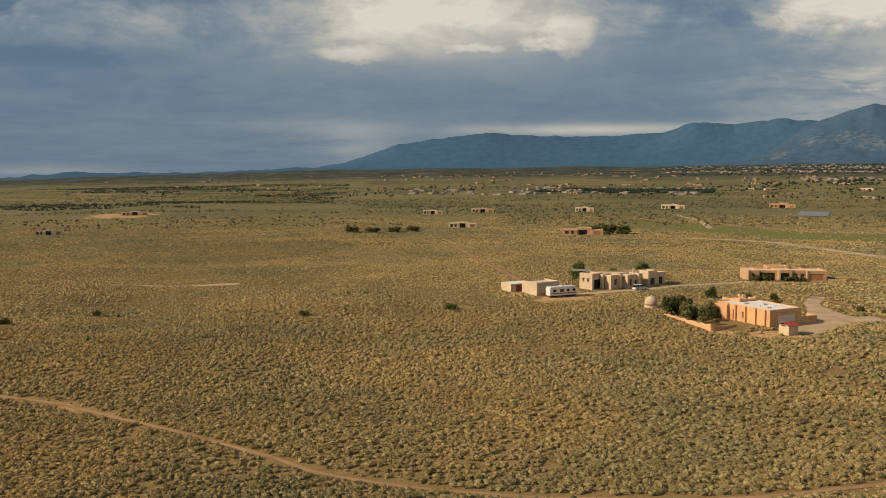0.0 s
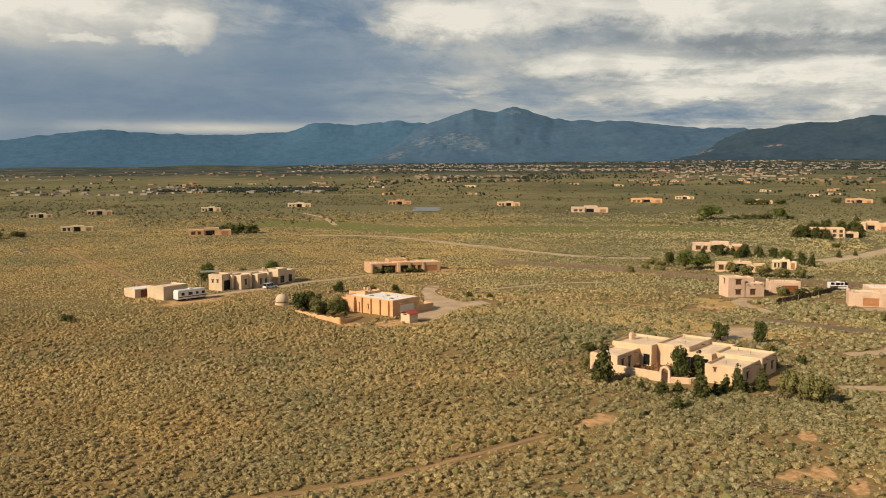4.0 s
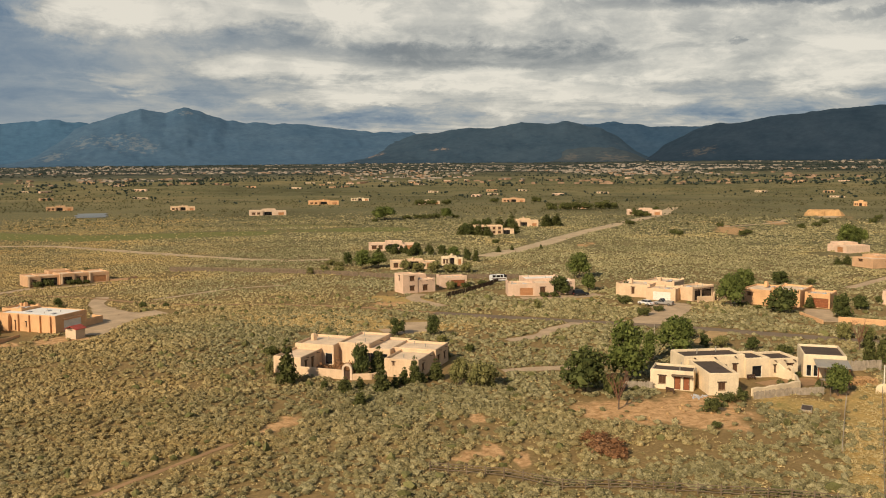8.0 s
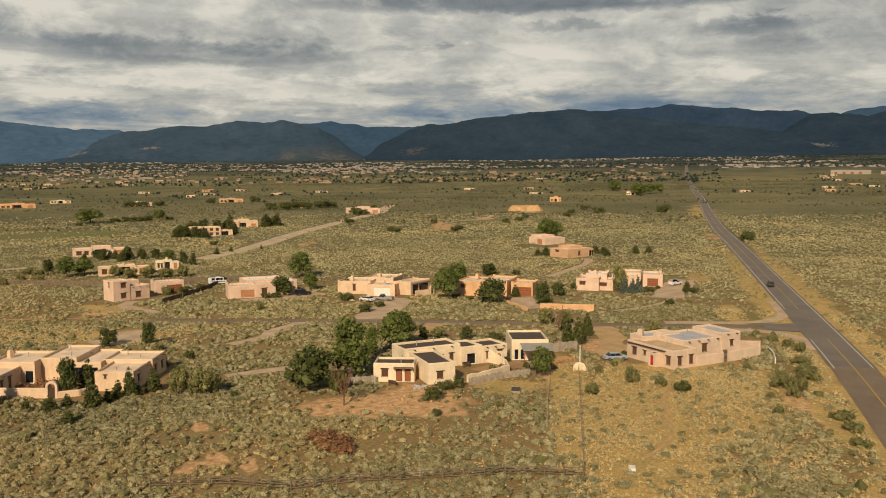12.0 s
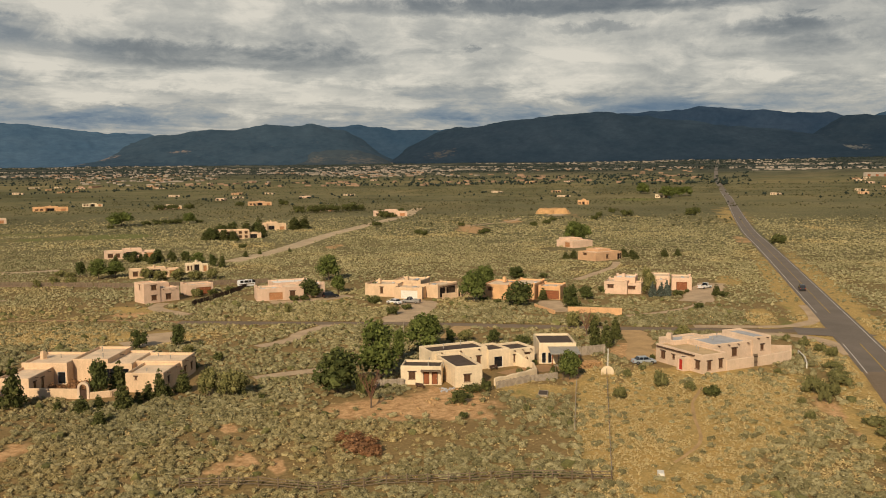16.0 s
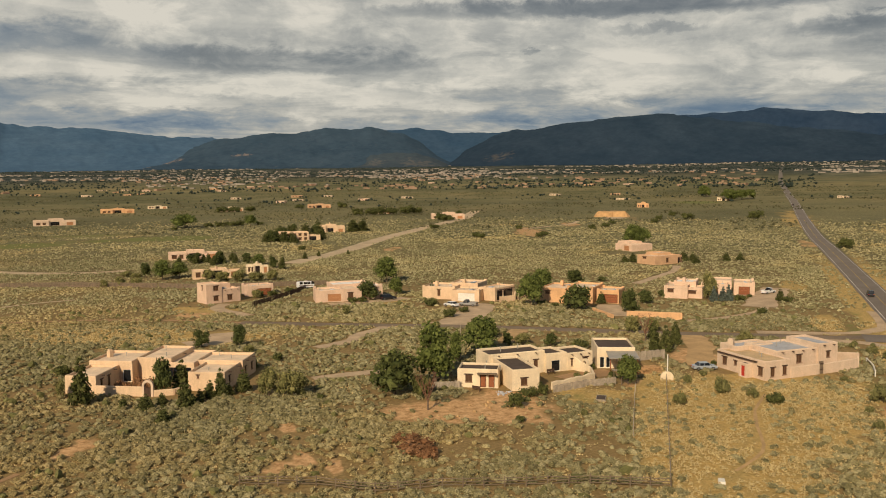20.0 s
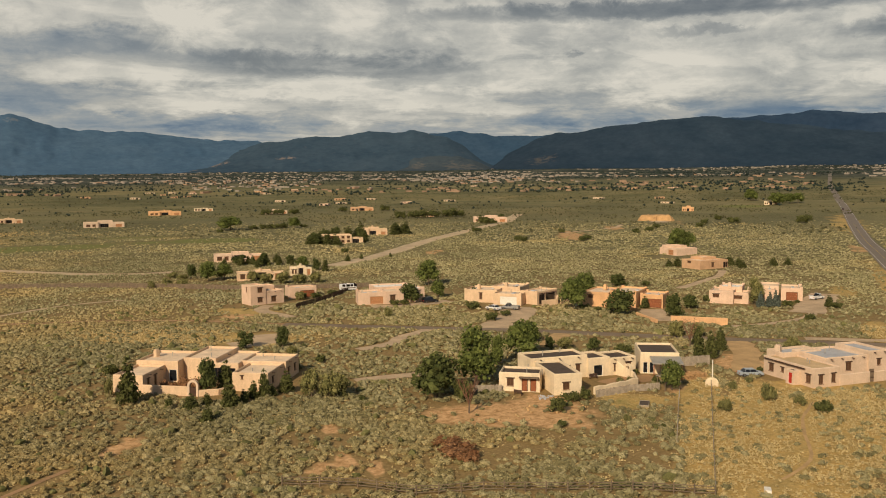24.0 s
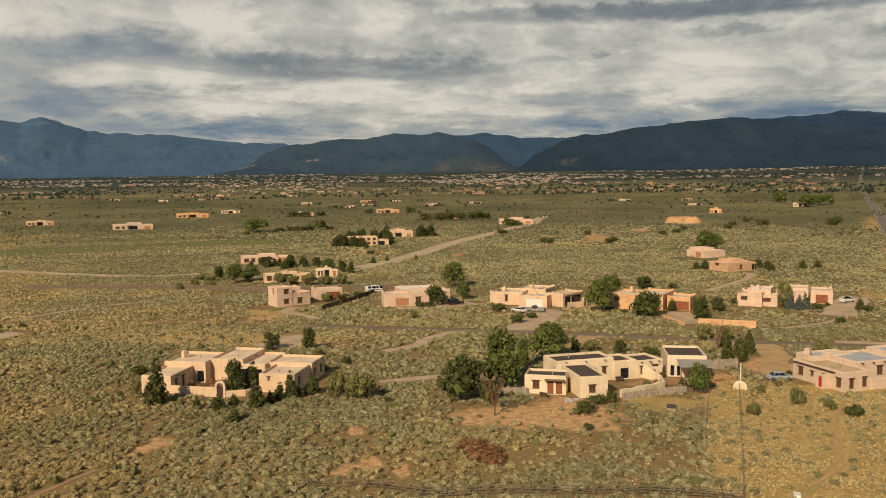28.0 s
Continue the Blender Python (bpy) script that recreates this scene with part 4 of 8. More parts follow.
def block(house, ox, oy, turn, lx, ly, h, mat, roof="roof_tan", openings=(), z=0.0, scuppers=2, parapet=0.42):
    """One flat-roofed adobe volume: walls with real openings, a rounded parapet and a roof behind it.
    openings: (face, distance along it from its left as seen from outside, sill, width, height, kind)."""
    h *= 0.91
    home = house.matrix_basis.translation
    at = pose(ox - home.x, oy - home.y, z, 0, 0, turn)
    corner = {"S": (Vector((0, 0, 0)), Vector((1, 0, 0)), lx), "E": (Vector((lx, 0, 0)), Vector((0, 1, 0)), ly),
              "N": (Vector((lx, ly, 0)), Vector((-1, 0, 0)), lx), "W": (Vector((0, ly, 0)), Vector((0, -1, 0)), ly)}
    bm = bmesh.new()
    cache = {}

    def vert(p):
        key = (round(p.x, 3), round(p.y, 3), round(p.z, 3))
        if key not in cache:
            cache[key] = bm.verts.new(p)
        return cache[key]

    def quad(a, b, c, d):
        vs = [vert(v) for v in (a, b, c, d)]
        if len(set(vs)) == 4:
            bm.faces.new(vs)

    up = Vector((0, 0, 1))
    low, shoulder = -0.8, h - 0.16
    cuts = [o for o in openings if o[0] in corner]
    for face, (start, along, length) in corner.items():
        inward = Vector((-along.y, along.x, 0))
        holes = [(u, s, w, hh) for f, u, s, w, hh, _ in cuts if f == face]
        us = sorted({0.0, length, *[v for u, s, w, hh in holes for v in (u, u + w)]})
        zs = sorted({low, shoulder, *[v for u, s, w, hh in holes for v in (s, s + hh)]})
        for u0, u1 in zip(us, us[1:]):
            for z0, z1 in zip(zs, zs[1:]):
                um, zm = (u0 + u1) / 2, (z0 + z1) / 2
                if any(u < um < u + w and s < zm < s + hh for u, s, w, hh in holes):
                    continue
                quad(start + along * u0 + up * z0, start + along * u1 + up * z0, start + along * u1 + up * z1, start + along * u0 + up * z1)
        for u, s, w, hh in holes:
            c = [start + along * u + up * s, start + along * (u + w) + up * s, start + along * (u + w) + up * (s + hh), start + along * u + up * (s + hh)]
            for i in range(4):
                a, b = c[i], c[(i + 1) % 4]
                quad(b, a, a + inward * 0.24, b + inward * 0.24)
    # parapet: shoulder, cap and inner face down to the roof
    levels = ((0.0, shoulder), (0.07, h - 0.03), (0.16, h), (0.24, h - 0.03), (0.30, h - 0.12), (0.30, h - parapet - 0.08))
    for (i0, z0), (i1, z1) in zip(levels, levels[1:]):
        ring0 = [Vector((i0, i0, z0)), Vector((lx - i0, i0, z0)), Vector((lx - i0, ly - i0, z0)), Vector((i0, ly - i0, z0))]
        ring1 = [Vector((i1, i1, z1)), Vector((lx - i1, i1, z1)), Vector((lx - i1, ly - i1, z1)), Vector((i1, ly - i1, z1))]
        for i in range(4):
            quad(ring0[i], ring0[(i + 1) % 4], ring1[(i + 1) % 4], ring1[i])
    wall = part("wall", bm, M[mat], house, at=at)
    part("roof", box(0.29, 0.29, h - parapet - 0.15, lx - 0.29, ly - 0.29, h - parapet), M[roof], house, at=at)
    for face, u, s, w, hh, kind in cuts:
        start, along, _ = corner[face]
        angle = math.degrees(math.atan2(along.y, along.x))
        p = start + along * u
        opening_parts(house, at @ pose(p.x, p.y, s, 0, 0, angle), kind, w, hh)
    for i in range(scuppers):
        u = lx * (i + 0.5) / scuppers
        part("roof_spout", box(u - 0.09, -0.55, h - parapet - 0.02, u + 0.09, 0.26, h - parapet + 0.1), M["dark_wood"], house, "short wooden roof spout", at=at)
    return wall, at


def chimney(house, x, y, z0, z1, mat, size=0.55):
    home = house.matrix_basis.translation
    at = pose(x - home.x, y - home.y, 0)
    bm = box(-size, -size, z0, size, size, z1 - 0.2, bevel=0.08)
    box(-size * 0.7, -size * 0.7, z1 - 0.25, size * 0.7, size * 0.7, z1, bm)
    return part("chimney", bm, M[mat], house, at=at)


def roof_vent(house, x, y, z, h=0.7):
    home = house.matrix_basis.translation
    bm = rod((0, 0, 0), (0, 0, h), 0.09)
    rod((0, 0, h), (0, 0, h + 0.12), 0.16, 0.05, 7, bm)
    return part("roof_vent", bm, M["metal_roof"], house, at=pose(x - home.x, y - home.y, z - 0.45))


def vigas(house, at, x0, x1, z, count, length=0.7, along="S"):
    """Round beam ends that stick out of a wall."""
    for i in range(count):
        u = x0 + (x1 - x0) * (i + 0.5) / count
        part("viga", rod((u, 0.2, z), (u, -length, z), 0.12, 0.12, 6), M["dark_wood"], house, "round wooden beam end", at=at)


def yard_wall(name, points, h, mat, label, thick_m=0.35, wave=0.0, group="", top=None):
    """A free-standing garden wall with a rounded top, its height h or one per point."""
    heights = top or [h] * len(points)
    x0, y0 = points[0]
    ob = thing(name, x0, y0, 0, label, "wall", group)
    for (ax, ay), (bx, by), ha, hb in zip(points, points[1:], heights, heights[1:]):
        length = math.hypot(bx - ax, by - ay)
        count = max(2, int(length / 0.8))
        bm = bmesh.new()
        rings = []
        for i in range(count + 1):
            u = i / count
            z1 = ha + (hb - ha) * u + wave * math.sin(u * length * 1.9)
            t = thick_m / 2
            rings.append([bm.verts.new((u * (length + t) - (t if i == 0 else 0), s, z)) for s, z in ((-t, -0.5), (-t, z1 - 0.12), (-t * 0.5, z1), (t * 0.5, z1), (t, z1 - 0.12), (t, -0.5))])
        for r0, r1 in zip(rings, rings[1:]):
            for c in range(5):
                bm.faces.new((r0[c], r1[c], r1[c + 1], r0[c + 1]))
        bm.faces.new(rings[0])
        bm.faces.new(rings[-1][::-1])
        part("wall_run", bm, M[mat], ob, at=pose(ax - x0, ay - y0, 0, 0, 0, math.degrees(math.atan2(by - ay, bx - ax))))
    return ob


def roof_life(house, x, y, turn, lx, ly, z, seed, mat):
    """Skylights, vents and stepped parapet ends on a flat roof whose corner is at x, y."""
    g = np.random.default_rng(seed)
    home = house.matrix_basis.translation
    at = pose(x - home.x, y - home.y, 0, 0, 0, turn)
    z *= 0.91
    for _ in range(2):
        u, v = g.uniform(1.2, lx - 2.4), g.uniform(1.0, ly - 2.0)
        part("skylight", box(u, v, z - 0.45, u + 1.2, v + 0.8, z - 0.16, bevel=0.05), M["roof_blue"], house, "pale domed skylight", at=at)
    for _ in range(2):
        u, v = g.uniform(0.8, lx - 0.8), g.uniform(0.8, ly - 0.8)
        part("roof_vent", rod((u, v, z - 0.5), (u, v, z + g.uniform(0.15, 0.45)), 0.1, 0.09), M["metal_roof"], house, at=at)
    for u, v in ((-0.02, -0.02), (lx - 0.78, -0.02), (-0.02, ly - 0.78), (lx - 0.78, ly - 0.78)):
        if g.random() < 0.75:
            rise = g.uniform(0.18, 0.42)
            bm = box(u, v, z - 0.5, u + 0.8, v + 0.8, z + rise, bevel=0.12)
            part("parapet_step", bm, M[mat], house, at=at)


# ---- the houses near the camera ----
# tan house with the juniper court
A = 27.0


def along(ox, oy, turn, x, y):
    c, s = math.cos(radians(turn)), math.sin(radians(turn))
    return ox + x * c - y * s, oy + x * s + y * c


def tan_house():
    o = (105.7, 114.3)
    h = thing("adobe_house", *o, 0, "sprawling tan adobe house with flat roofs and a walled court", "house")
    p = lambda x, y: along(*o, A, x, y)
    block(h, *p(0, 0), A, 8.4, 6.6, 3.7, "adobe_tan", openings=(("W", 1.6, 2.2, 0.4, 0.5, "window"), ("S", 2.0, 1.1, 1.0, 1.1, "window")))
    block(h, *p(8.4, -0.4), A, 7.4, 8.8, 4.0, "adobe_tan", openings=(("S", 1.0, 1.0, 1.1, 1.2, "window"), ("S", 4.6, 1.0, 1.1, 1.2, "window")))
    block(h, *p(6.4, 8.0), A, 11.5, 5.6, 3.9, "adobe_tan", scuppers=0, openings=(("W", 0.4, 0.1, 4.6, 2.5, "porch"),))
    block(h, *p(7.6, 12.8), A, 11.4, 6.6, 4.5, "adobe_tan", scuppers=1)
    block(h, *p(5.2, 19.2), A, 9.5, 8.2, 4.3, "adobe_tan", scuppers=1, openings=(("W", 6.4, 0.1, 1.5, 2.2, "glass_door"), ("W", 2.0, 1.0, 0.7, 1.2, "window")))
    block(h, *p(-3.6, 21.6), A, 8.9, 5.6, 3.5, "adobe_tan", openings=(("S", 1.6, 0.8, 0.9, 1.3, "window"), ("S", 4.2, 0.1, 1.0, 2.1, "window")))
    cx, cy = p(10.5, 26.0)
    chimney(h, cx, cy, 3.4, 4.9, "adobe_tan", 0.45)
    for x, y, z in ((9.5, 14.5, 4.4), (15, 17, 4.4), (12, 3, 3.5), (3, 4, 3.2), (14, 6, 3.5), (11, 23, 4.0)):
        roof_vent(h, *p(x, y), z)
    return h


tan_house()
tan_p = lambda x, y: along(105.7, 114.3, A, x, y)
yard_wall("court_wall", [tan_p(-4.2, 21.3), tan_p(-4.4, 13.0)], 1.7, "adobe_tan", "low tan adobe court wall")
yard_wall("court_wall", [tan_p(-4.3, 10.8), tan_p(-3.0, 8.0), tan_p(-0.4, 6.4)], 1.1, "adobe_tan", "low tan adobe court wall")


def arch_gate(x, y, turn, w, h, mat, label):
    """An adobe gateway with a round arch."""
    ob = thing("arched_gate", x, y, turn, label, "gate")
    bm = bmesh.new()
    t, n_seg, outer = 0.25, 10, w / 2 + 0.4
    prof = [(-w / 2, -0.4)] + [(-w / 2 * math.cos(math.pi * i / n_seg), h - w / 2 + w / 2 * math.sin(math.pi * i / n_seg)) for i in range(n_seg + 1)] + [(w / 2, -0.4)]
    rim = [(-outer, -0.4)] + [(-outer * math.cos(math.pi * i / n_seg), h - w / 2 + outer * math.sin(math.pi * i / n_seg)) for i in range(n_seg + 1)] + [(outer, -0.4)]
    rings = [[bm.verts.new((u, yy, z)) for yy, src in ((-t, prof), (-t, rim), (t, rim), (t, prof)) for u, z in (src[i],)] for i in range(len(prof))]
    for a, b in zip(rings, rings[1:]):
        for c in range(4):
            bm.faces.new((a[c], a[(c + 1) % 4], b[(c + 1) % 4], b[c]))
    part("arch", bm, M[mat], ob)
    part("gate_leaf", box(-w / 2 + 0.04, -0.04, 0.05, w / 2 - 0.04, 0.04, h * 0.62), M["dark_wood"], ob)
    return ob


arch_gate(*tan_p(-4.4, 11.9), A + 90, 1.2, 2.5, "adobe_blush", "rounded adobe gateway with a dark wooden gate")


def cream_house():
    h = thing("adobe_house", 130.0, 73.0, 0, "cream adobe house with dark gravel roofs and wooden doors", "house")
    _, at = block(h, 132.4, 75.0, 24, 5.2, 7.2, 3.7, "adobe_cream", "roof_dark", scuppers=0, openings=(
        ("W", 4.0, 0.1, 1.05, 2.2, "door"), ("W", 5.5, 0.1, 1.05, 2.2, "door"), ("W", 1.4, 0.95, 1.2, 1.3, "window"), ("N", 2.8, 0.95, 0.9, 1.3, "window")))
    part("porch_beam", box(-0.9, 0.2, 2.55, 0.0, 3.6, 2.7), M["wood"], h, "wooden porch canopy", at=at)
    for u in (0.4, 1.9, 3.4):
        part("rafter", box(-1.1, u - 0.06, 2.42, 0.0, u + 0.06, 2.55), M["wood"], h, at=at)
    block(h, 135.6, 68.6, 48, 11, 5.0, 4.1, "adobe_cream", "roof_dark", scuppers=0, openings=(("W", 1.6, 0.9, 1.2, 1.2, "window"), ("S", 2.0, 0.8, 1.1, 1.2, "window")))
    block(h, 138.4, 80.4, -36, 11.5, 6.0, 4.7, "adobe_cream", "roof_dark", scuppers=3, openings=(("S", 7.0, 1.0, 0.9, 1.3, "window"), ("S", 9.2, 1.0, 0.9, 1.5, "window")))
    block(h, 147.4, 73.2, -33, 4.6, 6.0, 4.0, "adobe_cream", "roof_dark", scuppers=0, openings=(("S", 1.2, 0.1, 1.9, 2.1, "glass_door"),))
    block(h, 151.2, 70.6, -33, 5.6, 6.0, 3.7, "adobe_cream", "roof_dark", scuppers=3, openings=(("S", 3.4, 0.9, 1.2, 1.3, "window"), ("S", 0.8, 0.8, 0.6, 1.3, "window")))
    block(h, 159.6, 60.4, 30, 9.8, 7.2, 4.5, "adobe_cream", "roof_dark", scuppers=0, openings=(("W", 0.5, 0.1, 0.9, 2.1, "glass_door"), ("W", 1.7, 0.1, 0.8, 2.1, "glass_door")))
    home = h.matrix_basis.translation
    at = pose(155.3 - home.x, 57.9 - home.y, 0, 0, 0, 30)
    part("porch_roof", box(0, 0, 2.9, 4.9, 5.6, 3.1), M["metal_roof"], h, "grey porch roof", at=at @ pose(0, 0, 0, 0, -4, 0))
    for x, y in ((0.3, 0.3), (0.3, 2.8), (0.3, 5.3), (4.6, 0.3)):
        part("porch_post", box(x - 0.1, y - 0.1, -0.3, x + 0.1, y + 0.1, 2.9), M["door_wood"], h, "red-brown wooden post", at=at)
    for x, y, z in ((133, 78, 3.2), (136, 79.5, 3.2), (143, 80.5, 4.5), (147, 79, 4.5), (134, 75.5, 3.2)):
        roof_vent(h, x, y, z, 0.9)
    return h


cream_house()
yard_wall("court_wall", [(136.6, 66.6), (141.5, 64.8), (147.0, 63.4)], 1.35, "adobe_cream", "cream adobe court wall with a wavy top", wave=0.1)
yard_wall("court_wall", [(147.2, 63.5), (150.8, 65.6), (152.0, 68.6), (152.6, 70.2)], 1.4, "adobe_cream", "cream adobe wall stepping up to the house", top=[1.3, 1.3, 2.2, 3.0])
strip("court_floor", ((144.5, 68), (149, 66.5), (154.5, 63.0)), 2.6, M["clay"], "red brick court floor", "paving", lift=0.07, wobble=0.1)


def blush_house():
    e = -34.0
    h = thing("adobe_house", 162.0, 36.9, 0, "blush adobe house with pale roofs and a red door", "house")
    p = lambda x, y: along(162.0, 36.9, e, x, y)
    _, at = block(h, 162.0, 36.9, e, 6.0, 12.8, 3.9, "adobe_blush", "roof_straw", scuppers=0, parapet=0.3, openings=(
        ("W", 1.4, 0.9, 1.3, 1.4, "window"), ("W", 4.6, 1.3, 0.8, 0.8, "window"), ("W", 10.9, 0.7, 1.2, 1.5, "window"), ("S", 1.2, 0.6, 1.0, 1.6, "window"), ("S", 4.0, 0.7, 1.0, 1.6, "window")))
    part("eave_beam", box(-0.35, 2.0, 3.0, 0.0, 12.4, 3.15), M["dark_wood"], h, "long dark wooden eave along the wall", at=at)
    block(h, *p(-1.5, 3.2), e, 1.52, 2.0, 2.9, "adobe_blush", "roof_dark", scuppers=0, parapet=0.15, openings=(("W", 0.5, 0.1, 1.05, 2.1, "red_door"),))
    block(h, *p(6.0, 3.6), e - 2, 9.6, 9.0, 4.7, "adobe_blush", "roof_blue", scuppers=4, openings=(("S", 4.6, 1.6, 1.3, 1.5, "window"),))
    block(h, *p(15.5, 2.9), e - 2, 4.6, 8.6, 5.5, "adobe_blush", "roof_blue", scuppers=2, openings=(("S", 1.9, 2.2, 0.9, 1.1, "window"),))
    block(h, *p(2.5, 10.5), e, 9, 4.5, 4.6, "adobe_blush", "roof_blue", scuppers=0)
    chimney(h, *p(3.6, 13.2), 3.5, 5.2, "adobe_blush")
    for x, y, z in ((4, 6, 3.6), (3.2, 4.5, 3.6), (10, 8, 4.5), (13, 10, 4.5)):
        roof_vent(h, *p(x, y), z)
    return h


blush_house()
e_p = lambda x, y: along(162.0, 36.9, -34.0, x, y)
yard_wall("court_wall", [e_p(6.05, 0.05), e_p(12.6, 0.1)], 2.0, "adobe_blush", "blush adobe court wall")
yard_wall("court_wall", [e_p(14.0, 0.1), e_p(22.6, 0.2), e_p(22.8, 0.4), e_p(22.4, 5.0), e_p(20.4, 8.5)], 2.2, "adobe_blush", "blush adobe court wall curving up at its end", top=[1.9, 2.2, 3.1, 2.4, 3.4])


def board_gate(x, y, turn, w, h, mat="wood"):
    ob = thing("wooden_gate", x, y, turn, "tall weathered wooden court gate", "gate")
    for i in range(5):
        part("board", box(w * i / 5 + 0.01, -0.03, 0.05, w * (i + 1) / 5 - 0.01, 0.03, h), M[mat], ob)
    part("brace", box(0, -0.07, h * 0.3, w, -0.03, h * 0.38), M["dark_wood"], ob)
    part("brace", box(0, -0.07, h * 0.75, w, -0.03, h * 0.83), M["dark_wood"], ob)
    return ob


board_gate(*e_p(12.75, 0.1), -34, 1.1, 2.4)


def orange_house():
    a = 26.0
    h = thing("adobe_house", 76.4, 204.5, 0, "bright orange adobe house with a white roof", "house")
    p = lambda x, y: along(76.4, 204.5, a, x, y)
    _, at = block(h, 76.4, 204.5, a, 10.0, 16.9, 4.5, "adobe_orange", "roof_white", scuppers=0, parapet=0.2, openings=(
        ("S", 2.6, 0.1, 5.6, 2.5, "white_garage"), ("W", 2.0, 1.0, 1.3, 1.5, "white_window"), ("W", 5.0, 0.1, 1.1, 2.2, "door"), ("W", 8.2, 1.1, 0.7, 1.1, "window"), ("W", 0.4, 0.6, 0.8, 2.0, "glass_door")))
    for u in (1.2, 4.2, 7.4, 10.6, 13.2):
        part("buttress", box(-0.45, u, -0.5, 0.0, u + 0.5, 3.9, bevel=0.06), M["adobe_orange"], h, at=at)
    block(h, *p(3.6, 13.4), a, 6.0, 6.0, 4.95, "adobe_orange", "roof_tan", scuppers=0)
    block(h, *p(-0.9, 13.0), a, 4.4, 4.4, 3.9, "adobe_orange", "roof_tan", scuppers=0)
    part("garage_hood", box(2.2, -0.5, 2.9, 8.6, 0.0, 3.15), M["adobe_clay"], h, at=at)
    for x, y in ((3, 6), (6, 4), (7, 9)):
        roof_vent(h, *p(x, y), 3.9)
    chimney(h, *p(8.6, 17.0), 3.9, 5.2, "adobe_orange", 0.45)
    roof_life(h, *p(3.6, 13.4), a, 6.0, 6.0, 4.95, 17, "adobe_orange")
    for u, v in ((2.4, 3.0), (5.6, 7.4), (2.8, 10.6)):
        part("skylight", box(u, v, 3.75, u + 1.3, v + 0.9, 4.1, bevel=0.05), M["roof_blue"], h, "pale domed skylight", at=at)
    return h


orange_house()
o_p = lambda x, y: along(76.4, 204.5, 26, x, y)
yard_wall("garden_wall", [o_p(10.1, 0.3), o_p(15.8, 0.6), o_p(16.2, 3.5)], 1.7, "adobe_orange", "orange adobe garden wall")
yard_wall("garden_wall", [(61.4, 200.4), (59.6, 208), (57.6, 215), (56.0, 221)], 1.0, "adobe_orange", "stepped orange adobe garden wall", top=[1.5, 0.9, 0.8, 0.7], wave=0.14, thick_m=0.28)
yard_wall("garden_wall", [(61.6, 200.4), (65.0, 203.0), (69.0, 206.5)], 0.9, "adobe_orange", "low orange adobe garden wall", top=[1.5, 0.7, 0.5], thick_m=0.28)


def small_shed(x, y, turn, w, d, h, wall, roof, label):
    ob = thing("garden_shed", x, y, turn, label, "shed")
    part("wall", box(0, 0, -0.3, w, d, h, bevel=0.03), M[wall], ob)
    bm = bmesh.new()
    ends = [[bm.verts.new((u, -0.25, h - 0.02)), bm.verts.new((u, d / 2, h + 0.7)), bm.verts.new((u, d + 0.25, h - 0.02)), bm.verts.new((u, d + 0.25, h - 0.12)), bm.verts.new((u, d / 2, h + 0.58)), bm.verts.new((u, -0.25, h - 0.12))] for u in (-0.25, w + 0.25)]
    for i in range(6):
        bm.faces.new((ends[0][i], ends[0][(i + 1) % 6], ends[1][(i + 1) % 6], ends[1][i]))
    bm.faces.new(ends[0][::-1])
    bm.faces.new(ends[1])
    part("roof", bm, M[roof], ob)
    opening_parts(ob, pose(0.0, d * 0.7, 0.02, 0, 0, -90), "door", 0.9, 1.9)
    return ob


small_shed(76.9, 194.4, 26, 2.9, 2.9, 2.2, "adobe_sand", "red_roof", "small tan shed with a red roof")


def plaster_dome(x, y):
    ob = thing("plaster_dome", x, y, 0, "small sand-coloured plaster dome on a round base", "dome")
    bm = bmesh.new()
    bmesh.ops.create_uvsphere(bm, u_segments=24, v_segments=14, radius=1.75)
    bmesh.ops.delete(bm, geom=[v for v in bm.verts if v.co.z < -0.7], context="VERTS")
    bmesh.ops.translate(bm, verts=bm.verts[:], vec=(0, 0, 1.25))
    part("shell", bm, M["adobe_sand"], ob, smooth_shade=True)
    part("base", rod((0, 0, -0.4), (0, 0, 0.6), 1.95, 1.85, 24), M["adobe_sand"], ob)
    part("vent", rod((0, 0, 2.9), (0, 0, 3.15), 0.25, 0.18, 8), M["adobe_sand"], ob)
    return ob


plaster_dome(55.9, 235.4)


